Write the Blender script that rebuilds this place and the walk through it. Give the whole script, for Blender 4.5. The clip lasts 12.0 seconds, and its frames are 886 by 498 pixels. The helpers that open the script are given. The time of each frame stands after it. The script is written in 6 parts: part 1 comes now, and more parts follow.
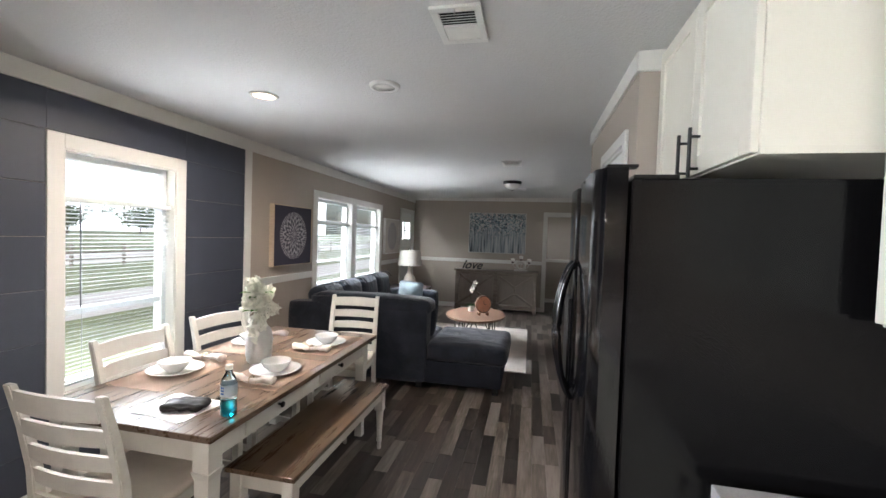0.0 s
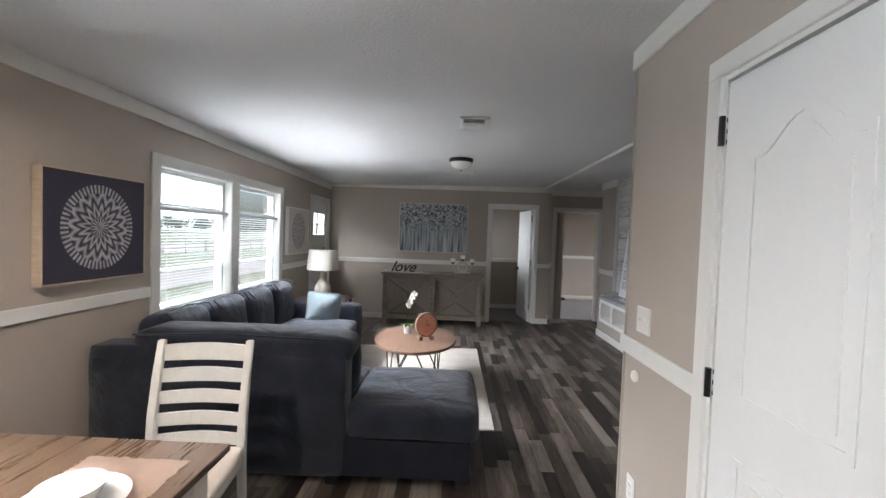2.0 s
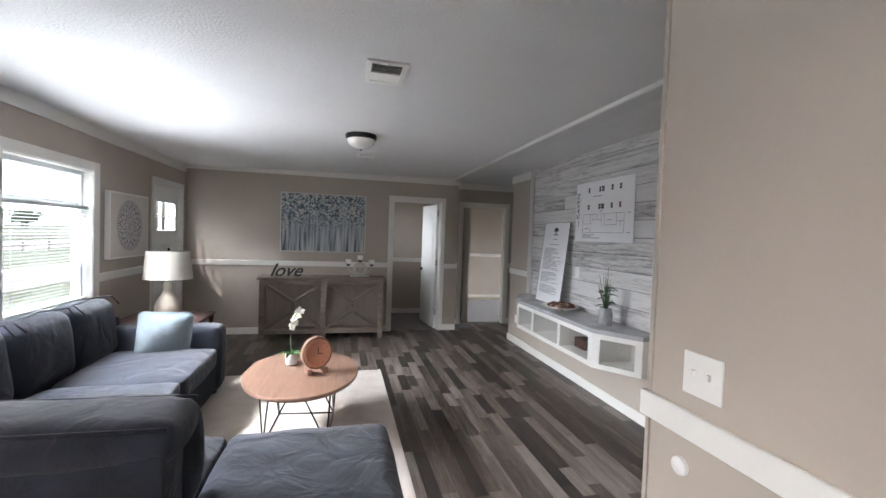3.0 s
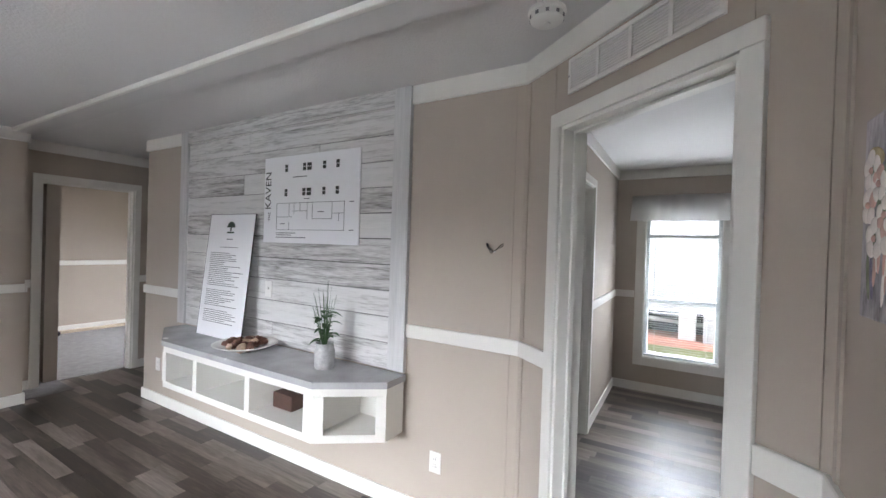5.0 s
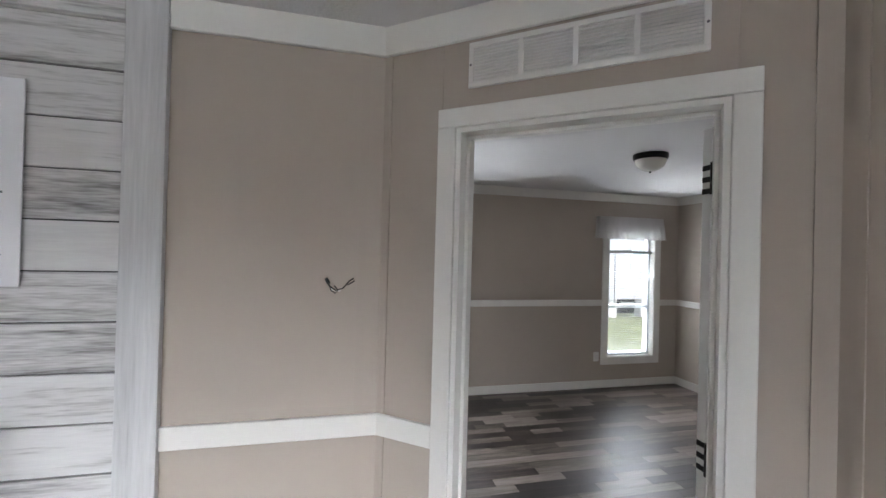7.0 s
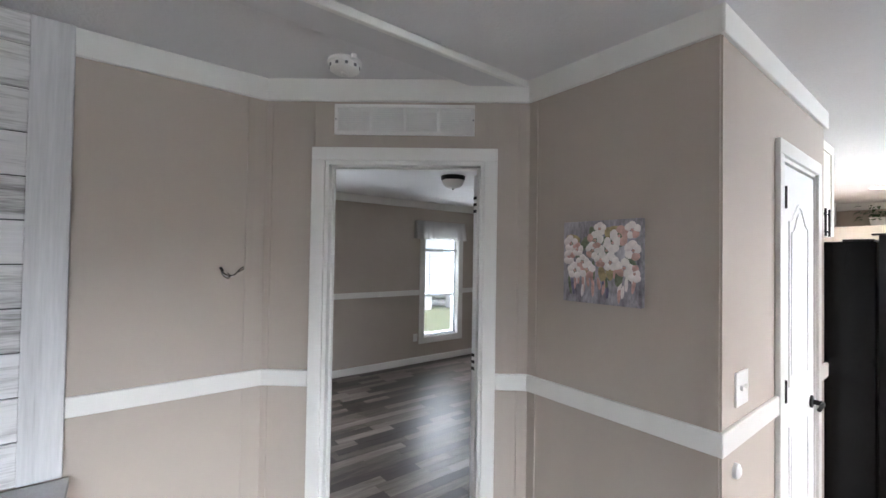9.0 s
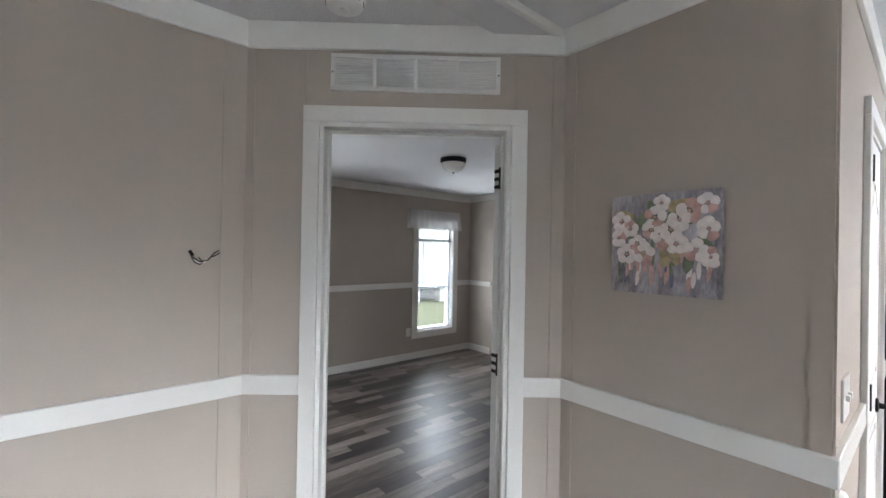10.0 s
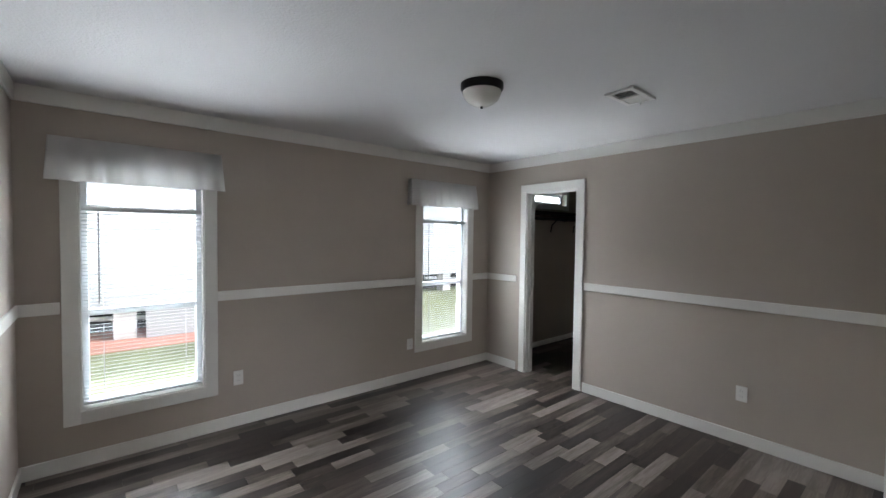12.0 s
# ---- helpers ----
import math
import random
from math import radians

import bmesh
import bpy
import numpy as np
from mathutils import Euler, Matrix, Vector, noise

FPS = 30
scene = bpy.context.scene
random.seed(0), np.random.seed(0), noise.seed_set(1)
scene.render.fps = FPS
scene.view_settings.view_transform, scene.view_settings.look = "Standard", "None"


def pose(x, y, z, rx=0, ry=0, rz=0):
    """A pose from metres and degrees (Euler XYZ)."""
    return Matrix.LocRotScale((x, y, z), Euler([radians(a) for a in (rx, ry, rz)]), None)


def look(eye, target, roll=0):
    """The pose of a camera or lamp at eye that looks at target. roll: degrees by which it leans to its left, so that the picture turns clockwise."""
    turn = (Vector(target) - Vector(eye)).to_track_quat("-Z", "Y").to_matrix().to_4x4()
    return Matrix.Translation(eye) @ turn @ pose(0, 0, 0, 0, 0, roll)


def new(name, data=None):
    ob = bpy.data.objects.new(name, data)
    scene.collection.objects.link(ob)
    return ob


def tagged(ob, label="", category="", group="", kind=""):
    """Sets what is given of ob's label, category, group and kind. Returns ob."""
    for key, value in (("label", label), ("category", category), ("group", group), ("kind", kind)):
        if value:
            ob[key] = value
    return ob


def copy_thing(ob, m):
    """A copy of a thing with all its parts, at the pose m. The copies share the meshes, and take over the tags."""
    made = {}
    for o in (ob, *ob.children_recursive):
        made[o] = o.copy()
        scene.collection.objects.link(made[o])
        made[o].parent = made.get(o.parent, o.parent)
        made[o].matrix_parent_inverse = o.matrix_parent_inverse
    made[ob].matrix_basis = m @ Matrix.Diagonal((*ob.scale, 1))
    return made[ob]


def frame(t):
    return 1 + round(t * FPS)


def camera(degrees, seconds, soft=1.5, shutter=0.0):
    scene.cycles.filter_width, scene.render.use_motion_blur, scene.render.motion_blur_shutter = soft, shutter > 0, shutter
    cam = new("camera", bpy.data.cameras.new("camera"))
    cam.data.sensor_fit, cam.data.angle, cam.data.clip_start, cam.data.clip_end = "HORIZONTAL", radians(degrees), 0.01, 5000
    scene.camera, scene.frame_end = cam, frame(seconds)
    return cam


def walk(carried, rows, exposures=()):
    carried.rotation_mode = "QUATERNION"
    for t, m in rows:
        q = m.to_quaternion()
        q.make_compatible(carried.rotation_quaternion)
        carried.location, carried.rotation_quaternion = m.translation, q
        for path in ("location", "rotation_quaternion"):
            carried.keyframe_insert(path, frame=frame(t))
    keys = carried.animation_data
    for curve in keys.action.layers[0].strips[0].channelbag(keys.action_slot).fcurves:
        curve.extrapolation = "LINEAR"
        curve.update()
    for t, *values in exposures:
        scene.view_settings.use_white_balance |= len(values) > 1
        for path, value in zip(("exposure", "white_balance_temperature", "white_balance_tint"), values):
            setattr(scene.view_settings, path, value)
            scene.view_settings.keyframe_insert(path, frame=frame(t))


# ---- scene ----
cam = camera(94.4, 12.0, soft=1.5)
PATH = [
    (0, (1.122, 0.977, 1.544), (0.703, 2.932, 1.482), 1.9),
    (0.5, (1.024, 1.264, 1.523), (0.627, 3.223, 1.458), 1.9),
    (1, (0.929, 1.685, 1.523), (0.595, 3.656, 1.456), 1.9),
    (1.5, (0.854, 2.101, 1.526), (0.617, 4.085, 1.456), 1.9),
    (2, (0.732, 2.562, 1.521), (0.69, 4.56, 1.455), 2.0),
    (2.5, (0.694, 3.015, 1.519), (0.871, 5.006, 1.459), 2.0),
    (2.7, (0.66, 3.213, 1.523), (0.95, 5.191, 1.46), 2.0),
    (4.3, (0.771, 4.487, 1.522), (2.111, 5.971, 1.486), 1.8),
    (4.5, (0.866, 4.595, 1.53), (2.322, 5.967, 1.493), 1.7),
    (5, (1.197, 4.839, 1.533), (2.922, 5.851, 1.516), 1.8),
    (5.5, (1.545, 4.995, 1.55), (3.422, 5.684, 1.512), 1.5),
    (6, (1.749, 5.169, 1.599), (3.734, 5.409, 1.589), 1.7),
    (6.5, (1.793, 5.395, 1.622), (3.79, 5.289, 1.618), 1.7),
    (7, (1.668, 5.646, 1.651), (3.613, 5.183, 1.664), 1.5),
    (7.2, (1.597, 5.711, 1.653), (3.512, 5.136, 1.71), 1.6),
    (8.8, (1.109, 6.041, 1.619), (2.706, 4.837, 1.653), 0.9),
    (9, (1.099, 6.043, 1.613), (2.677, 4.815, 1.649), 0.9),
    (9.5, (1.165, 6.031, 1.602), (2.711, 4.763, 1.622), 0.9),
    (10, (1.429, 5.951, 1.567), (2.963, 4.667, 1.573), 1.0),
    (10.5, (1.726, 5.789, 1.539), (3.262, 4.508, 1.526), 0.9),
    (11, (2.118, 5.497, 1.51), (3.654, 4.216, 1.482), 0.9),
    (11.5, (2.453, 5.290, 1.524), (3.990, 4.013, 1.477), 0.7),
    (12, (2.652, 5.1, 1.556), (4.184, 3.817, 1.49), 0.7),
]

walk(cam, [(t, look(eye, target, roll)) for t, eye, target, roll in PATH],
     [(0, 0.32, 6300, 11), (1.0, 0.36, 6200, 11), (2.5, 0.68, 6250, 13), (4.5, 1.38, 6230, 14), (5.0, 1.42, 6230, 14), (6.0, 1.22, 6250, 14), (7.0, 1.35, 6230, 14), (9.5, 1.38, 6050, 13), (10.5, 1.30, 6080, 12), (11.2, 1.22, 6050, 12), (12, 1.36, 6150, 12)])

# ---- world, sun, large lights ----
world = bpy.data.worlds.new("sky")
scene.world = world
world.use_nodes = True
wn = world.node_tree.nodes
sky = wn.new("ShaderNodeTexSky")
sky.sky_type, sky.sun_disc = "NISHITA", False
SUN_EL, SUN_AZ = radians(45), radians(212)
sky.sun_elevation, sky.sun_rotation = SUN_EL, SUN_AZ
sky.air_density, sky.dust_density = 1.0, 3.0
world.node_tree.links.new(sky.outputs[0], wn["Background"].inputs[0])
wn["Background"].inputs[1].default_value = 0.12
sun = new("sun", bpy.data.lights.new("sun", "SUN"))
sun.data.energy, sun.data.angle, sun.data.color = 2.0, radians(1.5), (1.0, 0.95, 0.88)
sun_from = Vector((math.sin(SUN_AZ) * math.cos(SUN_EL), math.cos(SUN_AZ) * math.cos(SUN_EL), math.sin(SUN_EL)))
sun.matrix_world = look(sun_from * 30, (0, 0, 0))


def sky_lamp(name, eye, target, w, h, watts, spread=85):
    ob = new(name, bpy.data.lights.new(name, "AREA"))
    ob.data.shape, ob.data.size, ob.data.size_y, ob.data.energy = "RECTANGLE", w, h, watts
    ob.data.color = (0.93, 0.97, 1.0)
    ob.data.spread = radians(spread)
    ob.matrix_world = look(eye, target)
    return ob


# sky beyond the windows; its downward share and the lawn's upward share in each window's opening
sky_lamp("sky_glow", (-5.0, 5.6, 5.2), (-1.4, 5.6, 1.5), 10.0, 4.5, 3000, 130)
sky_lamp("sky_glow", (10.0, 3.6, 4.2), (6.3, 3.6, 1.3), 8.0, 3.2, 1150, 130)
for _y, _w, _down, _up in ((6.09, 0.95, 28, 4.5), (7.22, 0.95, 28, 4.5), (3.16, 0.68, 9, 4)):
    sky_lamp("window_daylight", (-1.40, _y, 1.55), (-0.40, _y, 0.55), _w, 0.35, _down, 95)
    sky_lamp("lawn_bounce", (-1.41, _y, 1.10), (-0.57, _y, 2.10), _w, 0.30, _up, 80)
for _y in (4.85, 2.08):
    sky_lamp("window_daylight", (6.15, _y, 1.50), (5.15, _y, 0.50), 0.62, 0.35, 5, 100)
    sky_lamp("lawn_bounce", (6.16, _y, 0.80), (5.36, _y, 1.75), 0.62, 0.30, 2.6, 80)
# unseen fill lamp in an added kitchen window, brightens kitchen and living room
sky_lamp("added_kitchen_fill", (-1.45, 0.2, 1.5), (1.5, 1.6, 1.35), 1.9, 0.9, 75)
# far room and back room: lamps outside unseen openings, added to light them
sky_lamp("window_daylight", (-0.1, 10.7, 1.75), (1.6, 10.8, 1.0), 0.7, 0.3, 11)
sky_lamp("window_daylight", (6.9, 12.0, 1.9), (4.4, 12.0, 1.0), 0.9, 1.0, 40)
# the lamp at x 0.3 is an unseen extra that brightens the kitchen
for x, y in ((-0.552, 3.28), (1.68, -0.36), (0.3, -0.36)):
    spot = sky_lamp("downlight_lamp", (x, y, 2.375), (x, y, 0), 0.11, 0.11, 30)
    spot.data.shape, spot.data.color = "DISK", (1.0, 0.86, 0.74)
    spot.data.spread = radians(160)

# ---- materials ----
def nodemat(name):
    m = bpy.data.materials.new(name)
    m.use_nodes = True
    return m, m.node_tree.nodes, m.node_tree.links, m.node_tree.nodes["Principled BSDF"]


def mat(name, col, rough=0.5, vary=0.06, scale=6.0, bump=0.05, grain=180.0, metal=0.0, spec=0.5, stretch=(1, 1, 1)):
    """A surface with two scales of variation and a fine relief."""
    m, n, l, b = nodemat(name)
    tc, mp = n.new("ShaderNodeTexCoord"), n.new("ShaderNodeMapping")
    l.new(tc.outputs["Object"], mp.inputs[0])
    mp.inputs["Scale"].default_value = stretch
    big, fine = n.new("ShaderNodeTexNoise"), n.new("ShaderNodeTexNoise")
    big.inputs["Scale"].default_value, big.inputs["Detail"].default_value = scale, 5
    fine.inputs["Scale"].default_value, fine.inputs["Detail"].default_value = grain, 2
    l.new(mp.outputs[0], big.inputs[0]), l.new(mp.outputs[0], fine.inputs[0])
    add = n.new("ShaderNodeMix")
    add.inputs["Factor"].default_value = 0.3
    l.new(big.outputs[0], add.inputs[2]), l.new(fine.outputs[0], add.inputs[3])
    ramp = n.new("ShaderNodeValToRGB")
    ramp.color_ramp.elements[0].position, ramp.color_ramp.elements[1].position = 0.3, 0.7
    ramp.color_ramp.elements[0].color = (*[c * (1 - vary) for c in col], 1)
    ramp.color_ramp.elements[1].color = (*[min(1, c * (1 + vary)) for c in col], 1)
    l.new(add.outputs[0], ramp.inputs[0]), l.new(ramp.outputs[0], b.inputs["Base Color"])
    mr = n.new("ShaderNodeMapRange")
    mr.inputs[3].default_value, mr.inputs[4].default_value = max(0.02, rough - 0.06), min(1, rough + 0.06)
    l.new(big.outputs[0], mr.inputs[0]), l.new(mr.outputs[0], b.inputs["Roughness"])
    if bump:
        bp = n.new("ShaderNodeBump")
        bp.inputs["Strength"].default_value, bp.inputs["Distance"].default_value = bump, 0.004
        l.new(fine.outputs[0], bp.inputs["Height"]), l.new(bp.outputs[0], b.inputs["Normal"])
    b.inputs["Metallic"].default_value = metal
    b.inputs["Specular IOR Level"].default_value = spec
    return m


def wood(name, stops, scale=(14, 1.1, 14), rough=0.45, bump=0.15, knots=0.0, random_tone=0.5, coat=0.0):
    """Grain along y, with a tone of its own for every plank (object)."""
    m, n, l, b = nodemat(name)
    tc, mp, oi = n.new("ShaderNodeTexCoord"), n.new("ShaderNodeMapping"), n.new("ShaderNodeObjectInfo")
    off = n.new("ShaderNodeVectorMath")
    off.operation = "SCALE"
    off.inputs[0].default_value = (37, 91, 53)
    ge = n.new("ShaderNodeNewGeometry")
    sm = n.new("ShaderNodeMath")
    sm.operation = "ADD"
    l.new(oi.outputs["Random"], sm.inputs[0]), l.new(ge.outputs["Random Per Island"], sm.inputs[1])
    fr = n.new("ShaderNodeMath")
    fr.operation = "FRACT"
    l.new(sm.outputs[0], fr.inputs[0])
    l.new(fr.outputs[0], off.inputs["Scale"])
    ad = n.new("ShaderNodeVectorMath")
    l.new(tc.outputs["Object"], ad.inputs[0]), l.new(off.outputs[0], ad.inputs[1])
    l.new(ad.outputs[0], mp.inputs[0])
    mp.inputs["Scale"].default_value = scale
    g1, g2 = n.new("ShaderNodeTexNoise"), n.new("ShaderNodeTexNoise")
    g1.inputs["Scale"].default_value, g1.inputs["Detail"].default_value, g1.inputs["Distortion"].default_value = 1.0, 8, 0.8
    g2.inputs["Scale"].default_value, g2.inputs["Detail"].default_value = 6.0, 6
    l.new(mp.outputs[0], g1.inputs[0]), l.new(mp.outputs[0], g2.inputs[0])
    mx = n.new("ShaderNodeMix")
    mx.inputs["Factor"].default_value = 0.4
    l.new(g1.outputs[0], mx.inputs[2]), l.new(g2.outputs[0], mx.inputs[3])
    tone = n.new("ShaderNodeMapRange")
    tone.inputs[3].default_value, tone.inputs[4].default_value = -random_tone / 2, random_tone / 2
    l.new(fr.outputs[0], tone.inputs[0])
    sp = n.new("ShaderNodeMath")
    sp.operation = "ADD"
    l.new(mx.outputs[0], sp.inputs[0]), l.new(tone.outputs[0], sp.inputs[1])
    ramp = n.new("ShaderNodeValToRGB")
    el = ramp.color_ramp.elements
    while len(el) < len(stops):
        el.new(0.5)
    for e, (p, c) in zip(el, stops):
        e.position, e.color = p, (*c, 1)
    l.new(sp.outputs[0], ramp.inputs[0]), l.new(ramp.outputs[0], b.inputs["Base Color"])
    bp = n.new("ShaderNodeBump")
    bp.inputs["Strength"].default_value, bp.inputs["Distance"].default_value = bump, 0.003
    l.new(mx.outputs[0], bp.inputs["Height"]), l.new(bp.outputs[0], b.inputs["Normal"])
    mr = n.new("ShaderNodeMapRange")
    mr.inputs[3].default_value, mr.inputs[4].default_value = rough - 0.07, rough + 0.12
    l.new(mx.outputs[0], mr.inputs[0]), l.new(mr.outputs[0], b.inputs["Roughness"])
    b.inputs["Coat Weight"].default_value = coat
    return m


WALL = mat("beige_wall", (0.42, 0.365, 0.31), 0.75, 0.03, 3, 0.05, 300)
BATTEN = mat("beige_batten", (0.41, 0.355, 0.30), 0.6, 0.03, 3, 0.03)
NAVY = mat("navy_board", (0.045, 0.052, 0.072), 0.5, 0.08, 4, 0.08)
TRIM = mat("white_trim", (0.72, 0.71, 0.67), 0.42, 0.025, 5, 0.03)
DOORW = mat("white_door", (0.76, 0.76, 0.74), 0.4, 0.02, 5, 0.03)
VINYL = mat("white_vinyl", (0.66, 0.68, 0.69), 0.35, 0.02, 5, 0.0)
SLAT = mat("blind_slat", (0.60, 0.62, 0.62), 0.45, 0.02, 5, 0.0)
BLACK = mat("black_metal", (0.012, 0.011, 0.011), 0.38, 0.1, 9, 0.03, metal=0.6)
# near black for dark parts, and for the shade in vents and under houses
DARK = mat("black_parts_and_shade", (0.01, 0.01, 0.01), 0.9, 0.1, 9, 0.0)
PLATE = mat("white_plastic", (0.75, 0.74, 0.71), 0.35, 0.02, 5, 0.0)
CREAM = mat("cream_cabinet", (0.72, 0.69, 0.60), 0.38, 0.03, 4, 0.03)
CHAIRW = mat("antique_white_paint", (0.60, 0.585, 0.545), 0.5, 0.07, 9, 0.08, 120)
CERAMIC = mat("white_ceramic", (0.78, 0.77, 0.75), 0.12, 0.02, 8, 0.0)
VASE = mat("rough_white_ceramic", (0.62, 0.62, 0.61), 0.6, 0.1, 14, 0.3, 90)
LINEN = mat("blush_linen", (0.52, 0.39, 0.31), 0.9, 0.08, 20, 0.5, 420)
NAPKIN = mat("napkin_cotton", (0.66, 0.58, 0.53), 0.9, 0.06, 14, 0.5, 380)
SEATC = mat("seat_fabric", (0.58, 0.52, 0.45), 0.9, 0.05, 14, 0.4, 380)
SOFA = mat("charcoal_velvet", (0.014, 0.017, 0.026), 0.9, 0.6, 5, 0.5, 260, spec=0.22)
SOFA.node_tree.nodes["Principled BSDF"].inputs["Sheen Weight"].default_value = 0.15
SOFAB = mat("charcoal_base_fabric", (0.012, 0.014, 0.021), 0.9, 0.3, 9, 0.5, 380, spec=0.2)
PILLOW = mat("light_blue_pillow", (0.13, 0.16, 0.175), 0.85, 0.12, 22, 0.5, 200)
RUG = mat("cream_rug", (0.50, 0.45, 0.40), 0.95, 0.14, 5, 0.9, 160)
SHADE = mat("linen_shade", (0.58, 0.55, 0.49), 0.9, 0.04, 9, 0.4, 400)
LAMPB = mat("stone_lamp_base", (0.55, 0.49, 0.41), 0.7, 0.12, 16, 0.5, 110)
BAND = mat("smooth_ceiling_paint", (0.60, 0.595, 0.59), 0.6, 0.02, 4, 0.0)
OPAL = mat("opal_glass", (0.82, 0.80, 0.75), 0.2, 0.02, 5, 0.0)
LEAF = mat("leaf_green", (0.035, 0.085, 0.025), 0.5, 0.4, 30, 0.2)
LEAFB = mat("bright_leaf_green", (0.10, 0.26, 0.05), 0.5, 0.3, 30, 0.2)
PETAL = mat("white_petal", (0.80, 0.79, 0.72), 0.7, 0.06, 40, 0.2)
COPPER = mat("copper_clock", (0.62, 0.30, 0.20), 0.42, 0.1, 14, 0.1, metal=0.55)
FRIDGE = mat("gloss_black_steel", (0.004, 0.004, 0.005), 0.09, 0.1, 6, 0.03, 140)
SIDEB = mat("textured_black_panel", (0.004, 0.004, 0.0045), 0.16, 0.15, 8, 0.12, 160, spec=0.18)
CARPET = mat("grey_carpet", (0.20, 0.19, 0.19), 0.95, 0.2, 12, 0.9, 220)
MARBLE = mat("grey_marble_laminate", (0.40, 0.40, 0.41), 0.25, 0.22, 5, 0.0)
PAPER = mat("white_paper", (0.80, 0.80, 0.82), 0.6, 0.01, 5, 0.0)
INK = mat("grey_ink", (0.16, 0.16, 0.17), 0.7, 0.1, 9, 0.0)
INKD = mat("black_ink", (0.03, 0.03, 0.03), 0.7, 0.1, 9, 0.0)
SIGNG = mat("dark_green_ink", (0.03, 0.05, 0.035), 0.7, 0.1, 9, 0.0)
SILVER = mat("silver_frame", (0.55, 0.53, 0.49), 0.4, 0.08, 9, 0.05, metal=0.4)
PALEW = mat("pale_wood_frame", (0.50, 0.40, 0.29), 0.55, 0.15, 8, 0.2, 90, stretch=(1, 1, 6))
BROWN = mat("brown_box", (0.06, 0.028, 0.02), 0.6, 0.3, 20, 0.2)
GRASS = mat("grass", (0.13, 0.15, 0.065), 0.95, 0.35, 1.2, 0.6, 30)
ROADM = mat("pale_road", (0.42, 0.40, 0.37), 0.9, 0.1, 2, 0.3, 40)
SIDING = mat("pale_siding", (0.26, 0.265, 0.265), 0.6, 0.03, 2, 0.05)
ROOFM = mat("grey_shingle", (0.24, 0.23, 0.23), 0.9, 0.2, 4, 0.6, 30)
PIER = mat("concrete_pier", (0.40, 0.39, 0.37), 0.9, 0.15, 6, 0.3)
CLAY = mat("red_clay", (0.35, 0.17, 0.12), 0.95, 0.2, 2, 0.5, 30)
CEIL = mat("stippled_ceiling", (0.66, 0.655, 0.65), 0.9, 0.02, 3, 0.0)
# stipple for the ceiling
_n, _l = CEIL.node_tree.nodes, CEIL.node_tree.links
_t, _v, _b = _n.new("ShaderNodeTexCoord"), _n.new("ShaderNodeTexNoise"), _n.new("ShaderNodeBump")
_v.inputs["Scale"].default_value, _v.inputs["Detail"].default_value = 75, 3
_b.inputs["Strength"].default_value, _b.inputs["Distance"].default_value = 0.55, 0.006
_l.new(_t.outputs["Object"], _v.inputs[0]), _l.new(_v.outputs[0], _b.inputs["Height"])
_l.new(_b.outputs[0], _n["Principled BSDF"].inputs["Normal"])

PLANK = wood("grey_brown_plank", [(0.22, (0.016, 0.012, 0.0095)), (0.42, (0.045, 0.033, 0.026)), (0.60, (0.105, 0.083, 0.068)), (0.85, (0.215, 0.186, 0.162))],
             (16, 1.4, 16), 0.36, 0.12, random_tone=0.62)
SHIP = wood("whitewashed_plank", [(0.24, (0.13, 0.12, 0.115)), (0.37, (0.38, 0.37, 0.36)), (0.50, (0.60, 0.59, 0.58)), (0.8, (0.70, 0.69, 0.675))],
            (30, 2.2, 30), 0.7, 0.35, random_tone=0.2)
SHIPV = wood("whitewashed_board", [(0.2, (0.30, 0.30, 0.30)), (0.45, (0.50, 0.50, 0.50)), (0.75, (0.64, 0.635, 0.63))],
             (22, 22, 1.2), 0.7, 0.3, random_tone=0.1)
TOPW = wood("brown_tabletop", [(0.25, (0.055, 0.034, 0.021)), (0.5, (0.105, 0.067, 0.042)), (0.8, (0.165, 0.11, 0.072))], (18, 1.2, 18), 0.26, 0.08, random_tone=0.12, coat=0.25)
GREYW = wood("weathered_grey_wood", [(0.25, (0.085, 0.065, 0.052)), (0.5, (0.18, 0.145, 0.118)), (0.8, (0.32, 0.27, 0.23))], (3, 3, 20), 0.65, 0.25, random_tone=0.15)
PANELG = mat("pale_grey_panel", (0.24, 0.205, 0.175), 0.7, 0.12, 6, 0.1, 90, stretch=(6, 1, 0.7))
ROUNDW = wood("reddish_brown_tabletop", [(0.25, (0.10, 0.055, 0.037)), (0.5, (0.18, 0.105, 0.072)), (0.8, (0.27, 0.17, 0.12))], (16, 1.6, 16), 0.35, 0.08, random_tone=0.1)


def add_folds(m, scale, depth):
    """Broad soft creases under the fine nap."""
    n, l = m.node_tree.nodes, m.node_tree.links
    tc, nz, bp = n.new("ShaderNodeTexCoord"), n.new("ShaderNodeTexNoise"), n.new("ShaderNodeBump")
    nz.inputs["Scale"].default_value, nz.inputs["Detail"].default_value, nz.inputs["Distortion"].default_value = scale, 3, 1.2
    bp.inputs["Strength"].default_value, bp.inputs["Distance"].default_value = 0.8, depth
    l.new(tc.outputs["Object"], nz.inputs[0]), l.new(nz.outputs[0], bp.inputs["Height"])
    fine = n["Principled BSDF"].inputs["Normal"].links[0].from_node
    l.new(bp.outputs[0], fine.inputs["Normal"])


add_folds(SOFA, 4.5, 0.03)
add_folds(PILLOW, 9, 0.01)


